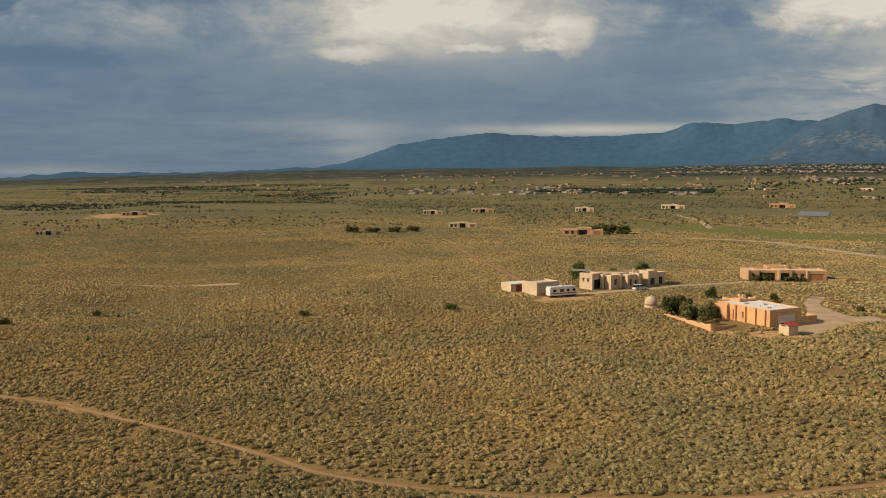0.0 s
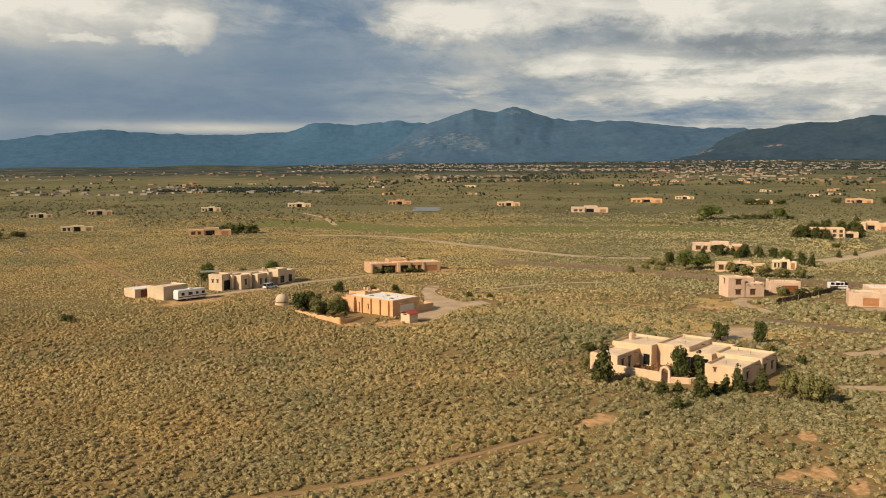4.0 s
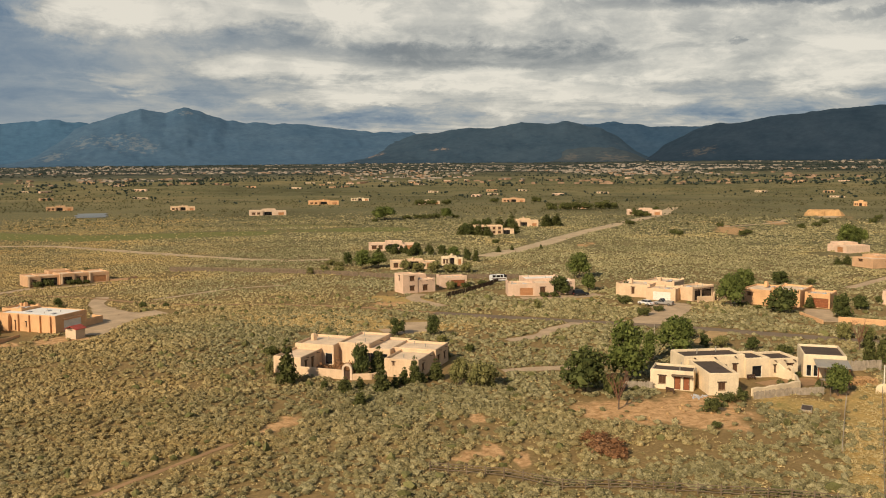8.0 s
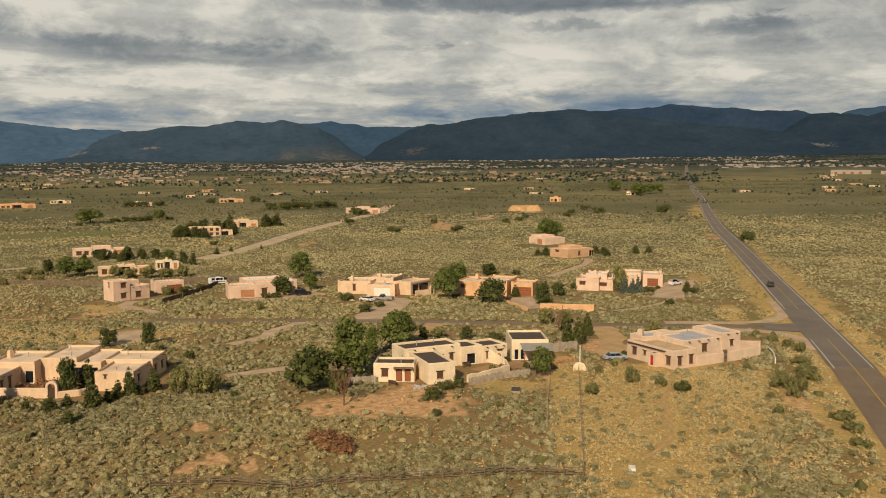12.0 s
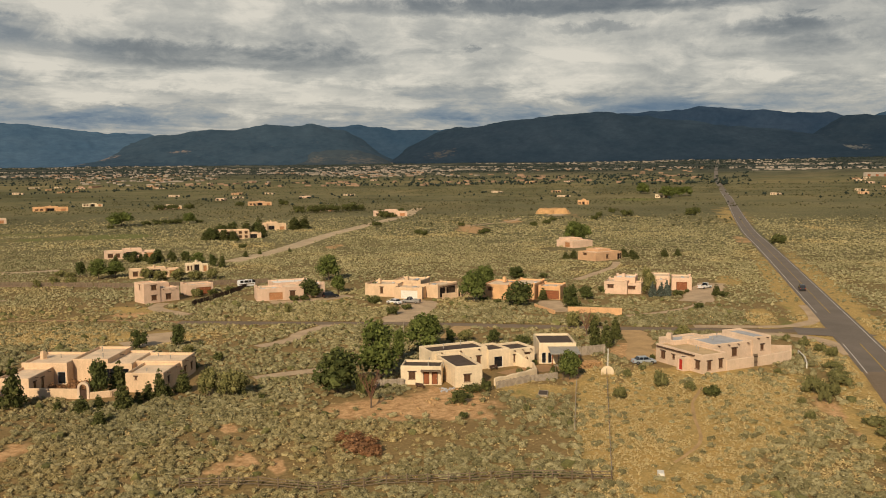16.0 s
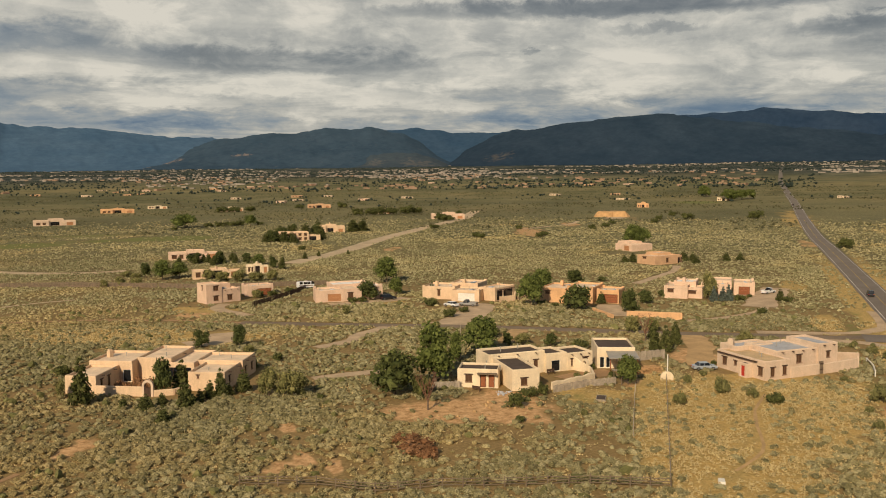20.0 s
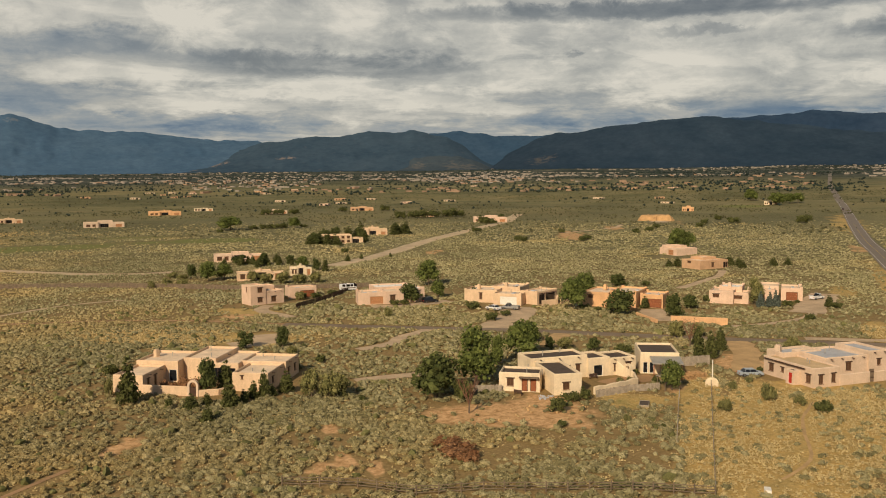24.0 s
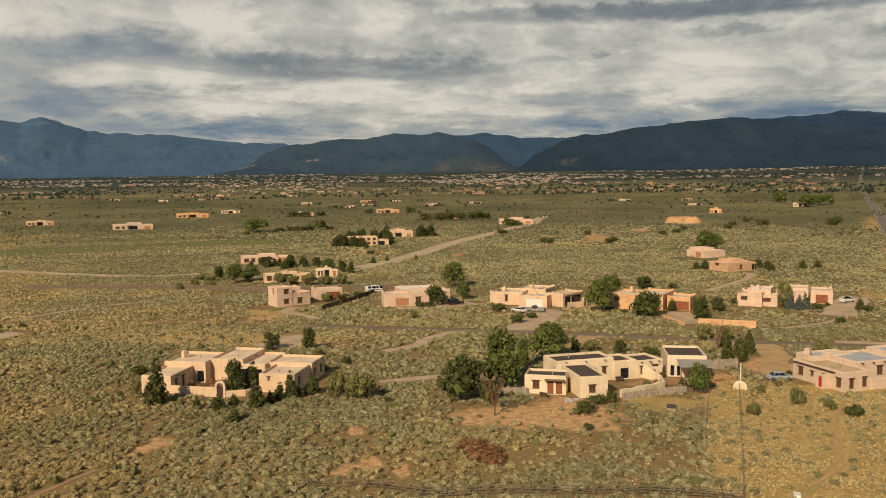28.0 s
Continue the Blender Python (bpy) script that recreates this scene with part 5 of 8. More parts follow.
def sand_house():
    h = thing("adobe_house", 43.2, 270.0, 0, "sand-coloured adobe house with stepped towers", "house")
    block(h, 46.5, 274.0, 12, 21, 8, 4.4, "adobe_sand", scuppers=0)
    block(h, 45.6, 268.4, 42, 5.0, 5.0, 5.4, "adobe_sand", openings=(("W", 1.2, 2.4, 0.7, 0.8, "window"), ("W", 3.0, 2.4, 0.7, 0.8, "window"), ("S", 0.9, 0.1, 3.2, 2.9, "porch")), scuppers=0)
    block(h, 51.4, 268.8, 40, 5.4, 4.4, 4.8, "adobe_sand", scuppers=0, openings=(("S", 1.6, 1.3, 1.2, 1.5, "window"),))
    block(h, 56.8, 270.4, 38, 6.4, 5.0, 4.7, "adobe_sand", scuppers=0, openings=(("S", 1.0, 1.0, 0.9, 1.6, "window"), ("S", 3.6, 0.1, 1.8, 2.4, "porch")))
    block(h, 64.4, 275.6, 36, 4.2, 4.6, 5.4, "adobe_sand", scuppers=0, openings=(("S", 1.0, 0.4, 2.0, 2.2, "porch"),))
    block(h, 67.8, 278.4, 34, 4.0, 5.0, 4.5, "adobe_sand", scuppers=0, openings=(("S", 0.9, 0.4, 1.6, 2.2, "porch"),))
    for x, y in ((48.9, 270.4), (54.6, 271.4), (60.6, 273.2)):
        at = pose(x - 43.2, y - 270.0, 0, 0, 0, 40)
        part("buttress", box(-0.35, -0.5, -0.4, 0.35, 0.5, 4.5, bevel=0.06), M["adobe_cream"], h, at=at)
    chimney(h, 60.5, 279.0, 3.8, 5.4, "adobe_sand", 0.45)
    at = pose(40.5 - 43.2, 276.4 - 270.0, 0, 0, 0, -6)
    part("carport_roof", box(0, 0, 4.9, 6.0, 4.0, 5.05), M["metal_roof"], h, "thin grey carport roof", at=at)
    for x in (0.3, 5.7):
        part("carport_post", box(x - 0.1, 0.2, -0.3, x + 0.1, 0.4, 4.9), M["dark_wood"], h, at=at)
    return h


sand_house()
garage = thing("garage_block", 27.4, 256.4, 0, "plain sand adobe garage with a sloping parapet", "garage")
block(garage, 27.4, 256.4, 33, 8.5, 7.0, 4.2, "adobe_sand", scuppers=0, openings=(("E", 1.2, 0.1, 2.6, 2.6, "brown_garage"), ("E", 4.6, 0.1, 2.4, 2.6, "brown_garage")))
shed = thing("flat_shed", 20.4, 264.2, 0, "low white-roofed shed with an open front", "shed")
block(shed, 20.4, 264.2, 25, 6.8, 6.0, 2.7, "adobe_sand", "roof_white", scuppers=0, parapet=0.06, openings=(("S", 1.8, 0.1, 2.4, 2.0, "brown_garage"),))


def brick_house():
    h = thing("adobe_house", 99.8, 288.8, 0, "long low clay-coloured adobe house with a deep porch", "house")
    a = -5.0
    p = lambda x, y: along(99.8, 288.8, a, x, y)
    block(h, *p(0, 0), a, 4.0, 9, 3.9, "adobe_clay", scuppers=0, openings=(("S", 1.6, 0.9, 1.0, 1.2, "window"),))
    block(h, *p(4.0, 1.4), a, 6.0, 8, 3.7, "adobe_clay", scuppers=0, openings=(("S", 0.6, 0.1, 4.8, 2.4, "porch"),))
    block(h, *p(10.0, 0.4), a, 4.6, 9, 4.0, "adobe_clay", scuppers=0, openings=(("S", 0.6, 0.1, 3.2, 2.4, "porch"),))
    block(h, *p(14.6, 0.8), a, 4.8, 8, 3.8, "adobe_clay", scuppers=0, openings=(("S", 0.6, 0.7, 1.2, 1.4, "window"), ("S", 2.8, 0.7, 1.2, 1.4, "window")))
    block(h, *p(19.4, -0.3), a, 6.0, 9, 3.8, "adobe_clay", scuppers=0, openings=(("S", 0.7, 0.1, 4.4, 2.3, "garage"),))
    block(h, *p(8.5, 7.6), a, 7, 5, 4.4, "adobe_clay", scuppers=0)
    for x in (0.4, 10.4, 19.2):
        at = pose(p(x, -0.5)[0] - 99.8, p(x, -0.5)[1] - 288.8, 0, 0, 0, a)
        part("buttress", box(-0.3, 0, -0.4, 0.3, 0.5, 3.5, bevel=0.06), M["adobe_tan"], h, "pale plaster buttress", at=at)
    return h


brick_house()
yard_wall("garden_wall", [(125.6, 286.4), (131, 285.6), (135.5, 288.5)], 0.7, "adobe_clay", "low clay-coloured garden wall")


def two_storey_house():
    h = thing("adobe_house", 174.3, 195.0, 0, "two-storey rose adobe house with a lower wing", "house")
    a = -16.0
    p = lambda x, y: along(174.3, 195.0, a, x, y)
    block(h, *p(0, 0), a, 4.9, 6.0, 6.3, "adobe_rose", scuppers=0, openings=(("S", 2.2, 0.8, 1.6, 1.3, "window"), ("S", 2.2, 3.7, 1.6, 1.3, "window"), ("W", 3.0, 3.8, 0.7, 1.3, "window")))
    block(h, *p(4.9, 0.2), a, 6.0, 6.5, 4.3, "adobe_rose", scuppers=3, openings=(("S", 1.8, 0.6, 1.6, 1.5, "window"),))
    block(h, *p(5.6, 5.0), a, 4.6, 4.0, 5.4, "adobe_rose", scuppers=0)
    block(h, *p(16.0, 6.0), a - 14, 8.4, 6.0, 3.6, "adobe_rose", "roof_tan", scuppers=0, openings=(("S", 3.2, 0.1, 4.6, 2.2, "brown_garage"),))
    roof_life(h, *p(4.9, 0.2), a, 6.0, 6.5, 4.3, 1, "adobe_rose")
    roof_life(h, *p(16.0, 6.0), a - 14, 8.4, 6.0, 3.6, 2, "adobe_rose")
    return h


two_storey_house()


def rose_house():
    h = thing("adobe_house", 192.8, 169.9, 0, "rose adobe house with a tan garage door", "house")
    block(h, 192.8, 169.9, -43, 8.0, 7.0, 3.9, "adobe_rose", "roof_tan", scuppers=0, openings=(("S", 3.5, 0.1, 4.0, 2.3, "garage"),))
    block(h, 198.6, 164.4, -36, 5.6, 8.0, 4.2, "adobe_rose", "roof_tan", scuppers=0, openings=(("S", 1.5, 1.0, 1.6, 1.5, "window"),))
    block(h, 203.0, 172.0, -36, 12.0, 8.0, 4.4, "adobe_rose", "roof_white", scuppers=0)
    block(h, 205.0, 162.0, -36, 6.0, 8.0, 4.4, "adobe_rose", "roof_white", scuppers=0, openings=(("S", 1.0, 0.9, 1.2, 1.3, "window"),))
    chimney(h, 212, 168, 3.4, 4.8, "adobe_rose", 0.45)
    roof_life(h, 192.8, 169.9, -43, 8.0, 7.0, 3.9, 3, "adobe_rose")
    roof_life(h, 203.0, 172.0, -36, 12.0, 8.0, 4.4, 4, "adobe_rose")
    roof_life(h, 205.0, 162.0, -36, 6.0, 8.0, 4.4, 5, "adobe_rose")
    return h


rose_house()


def clay_house():
    h = thing("adobe_house", 217.7, 129.6, 0, "tan-orange adobe house with a beamed porch", "house")
    block(h, 217.7, 129.6, 15, 8, 8.4, 3.7, "adobe_tan", "roof_tan", scuppers=0, openings=(("W", 2.0, 0.1, 5.0, 2.4, "white_garage"),))
    block(h, 218.6, 138.4, 18, 10, 10, 4.1, "adobe_tan", "roof_tan", scuppers=0, openings=(("W", 4.6, 1.0, 0.9, 1.8, "window"),))
    _, at = block(h, 221.5, 126.5, -6, 10, 6, 4.2, "adobe_tan", "roof_tan", scuppers=0, openings=(("S", 1.0, 0.1, 2.8, 2.8, "porch"), ("S", 4.4, 0.1, 4.6, 2.8, "porch")))
    vigas(h, at, 0.5, 9.5, 3.2, 10)
    block(h, 226.0, 135.0, 12, 9, 9, 4.6, "adobe_tan", "roof_tan", scuppers=0)
    chimney(h, 220.5, 146, 3.4, 4.9, "adobe_tan", 0.45)
    chimney(h, 226.5, 140, 4.0, 5.2, "adobe_tan", 0.45)
    at2 = pose(227 - h.location.x, 137 - h.location.y, 3.75, 0, 0, 12)
    part("skylight", box(0, 0, 0, 2.4, 1.4, 0.35, bevel=0.05), M["glass"], h, at=at2)
    roof_life(h, 217.7, 129.6, 15, 8, 8.4, 3.7, 6, "adobe_tan")
    roof_life(h, 218.6, 138.4, 18, 10, 10, 4.1, 7, "adobe_tan")
    roof_life(h, 221.5, 126.5, -6, 10, 6, 4.2, 8, "adobe_tan")
    roof_life(h, 226.0, 135.0, 12, 9, 9, 4.6, 9, "adobe_tan")
    return h


clay_house()
yard_wall("court_wall", [(220.8, 124.4), (224.8, 122.2), (231.6, 121.6), (233.2, 124.2)], 1.7, "adobe_tan", "tan adobe porch wall")
arch_gate(226.0, 121.9, -10, 1.1, 2.5, "adobe_tan", "rounded adobe gateway to a porch")


def orange_house_two():
    h = thing("adobe_house", 229.0, 107.6, 0, "orange adobe house half hidden by junipers", "house")
    block(h, 229.0, 107.6, 6, 12, 8.0, 4.6, "adobe_orange", "roof_tan", scuppers=0, openings=(("W", 1.8, 2.4, 1.6, 0.8, "window"),))
    block(h, 231.5, 100.4, 8, 12, 7.6, 5.0, "adobe_orange", "roof_tan", scuppers=0, openings=(("W", 3.0, 0.6, 2.4, 2.2, "porch"),))
    block(h, 235.2, 94.0, 10, 8, 6.4, 4.2, "adobe_orange", "roof_tan", scuppers=0, openings=(("W", 1.6, 0.1, 4.4, 2.5, "brown_garage"),))
    roof_life(h, 229.0, 107.6, 6, 12, 8.0, 4.6, 10, "adobe_orange")
    roof_life(h, 231.5, 100.4, 8, 12, 7.6, 5.0, 11, "adobe_orange")
    roof_life(h, 235.2, 94.0, 10, 8, 6.4, 4.2, 12, "adobe_orange")
    chimney(h, 236, 112, 4.0, 5.6, "adobe_orange", 0.45)
    return h


orange_house_two()
yard_wall("garden_wall", [(213.5, 83.0), (215.2, 77.5), (217.4, 70.2)], 1.9, "adobe_orange", "long low orange adobe wall beside the road")
yard_wall("garden_wall", [(219.4, 95.0), (215.0, 90.0), (211.5, 86.1)], 1.0, "adobe_orange", "low orange adobe wall by a driveway")


def rose_house_two():
    h = thing("adobe_house", 254.2, 80.4, 0, "rose adobe house with rounded parapets and an open garage", "house")
    block(h, 254.2, 80.4, 10, 9, 6.8, 4.1, "adobe_rose", "roof_tan", scuppers=0, openings=(("W", 1.0, 1.8, 1.8, 0.9, "window"),))
    block(h, 256.6, 76.8, 10, 6, 5.0, 3.6, "adobe_rose", "roof_tan", scuppers=0, openings=(("W", 0.8, 1.4, 2.4, 0.8, "window"),))
    block(h, 259.5, 79.6, 12, 8, 6.4, 4.9, "adobe_rose", "roof_white", scuppers=0)
    block(h, 264.5, 71.6, 14, 9, 7.6, 4.1, "adobe_rose", "roof_tan", scuppers=0, openings=(("W", 1.0, 0.3, 1.8, 2.2, "porch"), ("W", 3.6, 0.8, 1.2, 1.5, "window")))
    block(h, 271.0, 65.4, 16, 9, 6.0, 4.2, "adobe_rose", "roof_tan", scuppers=0, openings=(("W", 1.4, 0.1, 3.2, 2.5, "brown_garage"),))
    block(h, 270, 72, 14, 9, 8, 4.6, "adobe_rose", "roof_tan", scuppers=0)
    chimney(h, 262, 84, 4, 5.4, "adobe_rose", 0.45)
    roof_life(h, 254.2, 80.4, 10, 9, 6.8, 4.1, 13, "adobe_rose")
    roof_life(h, 259.5, 79.6, 12, 8, 6.4, 4.9, 14, "adobe_rose")
    roof_life(h, 264.5, 71.6, 14, 9, 7.6, 4.1, 15, "adobe_rose")
    roof_life(h, 271.0, 65.4, 16, 9, 6.0, 4.2, 16, "adobe_rose")
    return h


rose_house_two()


def hill_houses():
    h = thing("adobe_house", 337.4, 124.0, 0, "clay adobe house on the open plain", "house")
    block(h, 337.6, 119.9, -25, 14, 10, 3.9, "adobe_clay", "roof_tan", scuppers=0, openings=(("W", 3.0, 2.2, 2.0, 0.7, "window"), ("S", 6.0, 0.8, 1.4, 1.6, "window"), ("S", 12.5, 0.1, 2.4, 2.4, "porch")))
    block(h, 345.5, 121.5, -25, 7, 7, 4.6, "adobe_clay", "roof_tan", scuppers=0)
    g = thing("adobe_house", 389.0, 149.0, 0, "low tan adobe garage house", "house")
    block(g, 388.6, 149.0, -28, 12, 12, 3.6, "adobe_rose", "roof_tan", scuppers=0, openings=(("W", 6.0, 0.1, 3.6, 2.4, "garage"),))
    block(g, 397.0, 154.0, -28, 8, 8, 4.2, "adobe_rose", "roof_tan", scuppers=0)


hill_houses()

# ---- houses farther off ----


def farm_house(x, y, turn, w, mat, roof, label, style=0, tall=4.2):
    h = thing("adobe_house", x, y, 0, label, "house", "houses on the plain")
    z = land_at(x, y)
    p = lambda u, v: along(x, y, turn, u, v)
    if style == 2:
        block(h, *p(-w / 2, 0), turn, w, w * 0.5, tall * 1.55, mat, roof, scuppers=0, openings=[("S", w * (0.08 + 0.19 * i), s, w * 0.1, 1.2, "window") for i in range(5) for s in (0.8, 3.0)])
        block(h, *p(w / 2, 1), turn, w * 0.4, w * 0.4, tall, mat, roof, scuppers=0, openings=(("S", 0.6, 0.1, w * 0.22, 2.4, "porch"),))
    else:
        block(h, *p(-w / 2, 0), turn, w * 0.36, w * 0.4, tall, mat, roof, scuppers=0, openings=(("S", w * 0.06, 0.8, w * 0.1, 1.5, "window"), ("S", w * 0.21, 0.8, w * 0.08, 1.5, "window"), ("W", w * 0.1, 0.8, 1.6, 1.4, "window")))
        block(h, *p(-w * 0.14, w * 0.07), turn, w * 0.36, w * 0.36, tall * (1.22 if style else 1.1), mat, roof, scuppers=0, openings=(("S", w * 0.05, 0.1, w * 0.2, 2.7, "porch"),))
        block(h, *p(w * 0.22, w * 0.02), turn, w * 0.28, w * 0.36, tall * 0.9, mat, roof, scuppers=0, openings=(("S", w * 0.06, 0.1, w * 0.16, 2.3, "garage"),))
    chimney(h, *p(0, w * 0.25), tall * 0.8, tall * 1.22, mat, 0.4)
    return h


FARM = (
    (358, 330, -42, 16, "adobe_tan", "roof_tan", "two-storey tan adobe house among junipers", 2, 3.6), (420, 357, -45, 18, "adobe_tan", "roof_tan", "tan adobe house beside junipers", 0, 5.0),
    (261, 299, -38, 21, "adobe_rose", "roof_tan", "low rose adobe house with a dark porch", 1, 3.6), (219, 239, -38, 17, "adobe_tan", "roof_tan", "low tan adobe house in a grove", 0, 3.3), (238, 238, -38, 8, "adobe_cream", "roof_white", "small white house behind trees", 0, 3.6),
    (583, 375, -52, 26, "adobe_rose", "roof_white", "long rose adobe house by the dirt road", 1, 4.6), (628, 474, -50, 18, "adobe_sand", "roof_tan", "sand adobe house among trees", 0, 4.5),
    (381, 582, -30, 28, "adobe_blush", "roof_tan", "blush adobe house on bare ground", 1, 4.4), (532, 713, -35, 30, "adobe_orange", "roof_tan", "orange adobe house on the plain", 0, 4.4),
    (370, 695, -25, 20, "adobe_tan", "roof_tan", "small tan adobe house", 0, 4.0), (631, 778, -38, 20, "adobe_cream", "roof_white", "low cream house on the open plain", 0, 3.2),
    (612, 645, -40, 22, "adobe_sand", "roof_white", "sand adobe house behind dark trees", 1, 4.0), (710, 618, -45, 24, "adobe_clay", "roof_tan", "clay adobe house on the open plain", 0, 4.4),
    (833, 309, -65, 11, "adobe_orange", "roof_tan", "small orange adobe block house", 1, 4.8), (76, 480, -8, 22, "adobe_clay", "roof_tan", "long clay adobe house beside the green", 1, 3.6),
    (12, 540, 0, 17, "adobe_cream", "metal_roof", "pale grey house beside dark brush", 0, 3.4), (-8, 690, 0, 15, "adobe_cream", "roof_white", "small white house on the plain", 0, 3.2),
    (32, 713, -2, 18, "adobe_sand", "roof_tan", "sand adobe house on the plain", 0, 3.6), (116, 725, -8, 15, "adobe_cream", "roof_dark", "small cream house with dark roof", 0, 3.8),
    (-220, 492, 22, 14, "adobe_cream", "roof_white", "long white farm shed", 0, 2.6), (-240, 689, 20, 20, "adobe_cream", "roof_white", "pale farm buildings by a grove", 0, 3.0),
    (1012, 281, -74, 14, "adobe_cream", "roof_white", "small white house among roadside trees", 0, 4.4), (199, 766, -14, 20, "adobe_cream", "metal_roof", "pale house at the end of a track", 0, 4.0), (303, 790, -20, 22, "adobe_clay", "roof_tan", "dark clay house beside a pond", 1, 4.0))
for row in FARM:
    farm_house(*row)
for far_x, far_y, far_w, far_h, far_label in ((1848, 130, 70, 8.5, "long white warehouse with a tan front"), (1850, 44, 80, 6.5, "low tan warehouse on the plain"), (1856, -44, 76, 7.5, "long pale grey warehouse")):
    hall = thing("warehouse", far_x, far_y, 0, far_label, "warehouse")
    block(hall, far_x, far_y, -88, far_w, 30, far_h, "town_wall", "roof_white", scuppers=0, parapet=0.2, openings=[("S", far_w * (0.1 + 0.2 * k), 0.1, 5.0, 4.2, "brown_garage") for k in range(4)])


def earth_mound(x, y, turn, length, depth, h):
    """A flat-topped heap of scraped earth with ragged sides."""
    ob = thing("earth_mound", x, y, turn, "flat-topped heap of scraped orange earth", "earth heap")
    u, v = np.meshgrid(np.linspace(-1, 1, 45), np.linspace(-1, 1, 19))
    px, py = u * length / 2, v * depth / 2
    edge = np.maximum(np.abs(u), np.abs(v)) + 0.34 * (rough_noise(px / 2.6 + 40, py / 2.6 + 40, 71, 3) - 0.5)
    pz = h * (1 - smooth(edge, 0.62, 0.94)) * (0.86 + 0.3 * rough_noise(px / 3.0 + 9, py / 3.0, 72, 3)) - 0.3
    i = np.arange(18)[:, None] * 45
    j = np.arange(44)[None, :]
    quads = np.stack([i + j, i + j + 1, i + 46 + j, i + 45 + j], -1).reshape(-1, 4)
    body = new("earth_body", mesh_of("earth_body", np.stack([px, py, pz], -1).reshape(-1, 3), quads, M["orange_earth"]))
    body.parent = ob
    return ob


M["orange_earth"] = material("scraped_orange_earth", shades((0.48, 0.29, 0.13), 0.25, 0.3, 2.0), 0.97, 0.5, 0.8)
earth_mound(668, 274, -67, 30, 18, 4.6)

# copies of a few plain houses spread over the far plain
rng = np.random.default_rng(5)
models = []
for style, mat, roof, label in ((0, "adobe_sand", "roof_tan", "distant sand adobe house"), (1, "adobe_clay", "roof_dark", "distant clay adobe house"), (0, "adobe_sand", "roof_tan", "distant pale flat-roofed house"), (1, "adobe_rose", "roof_tan", "distant rose adobe house")):
    m = thing("distant_house", 0, 0, 0, label, "house", "distant houses", 0.0)
    block(m, -8, 0, 0, 9, 7, 4.2, M and mat, roof, scuppers=0, openings=(("S", 1.5, 0.8, 1.6, 1.5, "window"), ("S", 5.5, 0.8, 1.6, 1.5, "window")))
    block(m, 1, 1 - style, 0, 8, 7 + style, 3.6 + style, mat, roof, scuppers=0, openings=(("S", 1.5, 0.1, 4.0, 2.5, "porch"),))
    models.append(m)
spots = []
while len(spots) < 64:
    az = math.radians(rng.uniform(2, 92) if rng.random() < 0.85 else rng.uniform(-20, 5))
    r = rng.uniform(1050, 1800)
    x, y = r * math.sin(az), r * math.cos(az)
    density = float(rough_noise(np.array(x / 420), np.array(y / 420), 21, 3))
    if density > 0.5 and all((x - a) ** 2 + (y - b) ** 2 > 900 for a, b in spots) and float(line_gap(np.array(x), np.array(y), HIGHWAY)) > 45:
        spots.append((x, y))
for i, (x, y) in enumerate(spots):
    at = pose(x, y, land_at(x, y), 0, 0, -math.degrees(math.atan2(x, y)) + rng.uniform(-30, 30)) @ Matrix.Diagonal((rng.uniform(0.6, 1.0), 0.8, rng.uniform(0.5, 0.72), 1))
    if i < len(models):
        models[i].matrix_basis = at
    else:
        copy_thing(models[int(rng.integers(len(models)))], at).matrix_basis = at


def town(count, r0, r1, az0, az1, seed, name, mat, label, cut=0.47, wide=1.0):
    """Roofs and walls of the far town, too small to pick apart."""
    g = np.random.default_rng(seed)
    az = np.radians(g.uniform(az0, az1, count * 4))
    r = np.sqrt(g.uniform(r0 ** 2, r1 ** 2, count * 4))
    x, y = r * np.sin(az), r * np.cos(az)
    keep = (rough_noise(r / 260, np.degrees(az) / 7, 31, 3) > cut) & (line_gap(x, y, HIGHWAY) > 30)
    x, y = x[keep][:count], y[keep][:count]
    w, d, h = g.uniform(7, 17, len(x)) * wide, g.uniform(7, 12, len(x)) * wide, g.uniform(2.8, 4.6, len(x)) * wide
    t = g.uniform(0, math.pi, len(x))
    base = np.array([(-1, -1, 0), (1, -1, 0), (1, 1, 0), (-1, 1, 0), (-1, -1, 1), (1, -1, 1), (1, 1, 1), (-1, 1, 1), (-0.9, -0.9, 1), (0.9, -0.9, 1), (0.9, 0.9, 1), (-0.9, 0.9, 1), (-0.9, -0.9, 0.9), (0.9, -0.9, 0.9), (0.9, 0.9, 0.9), (-0.9, 0.9, 0.9)], float)
    px, py = base[None, :, 0] * w[:, None] / 2, base[None, :, 1] * d[:, None] / 2
    c, s = np.cos(t)[:, None], np.sin(t)[:, None]
    verts = np.stack([x[:, None] + px * c - py * s, y[:, None] + px * s + py * c, land(x, y)[:, None] - 0.5 + base[None, :, 2] * h[:, None]], -1).reshape(-1, 3)
    f = np.array([(0, 1, 5, 4), (1, 2, 6, 5), (2, 3, 7, 6), (3, 0, 4, 7), (4, 5, 9, 8), (5, 6, 10, 9), (6, 7, 11, 10), (7, 4, 8, 11), (8, 9, 13, 12), (9, 10, 14, 13), (10, 11, 15, 14), (11, 8, 12, 15), (12, 13, 14, 15)])
    quads = (f[None] + 16 * np.arange(len(x))[:, None, None]).reshape(-1, 4)
    return tagged(new(name, mesh_of(name, verts, quads, mat)), label, "town", kind="stuff")


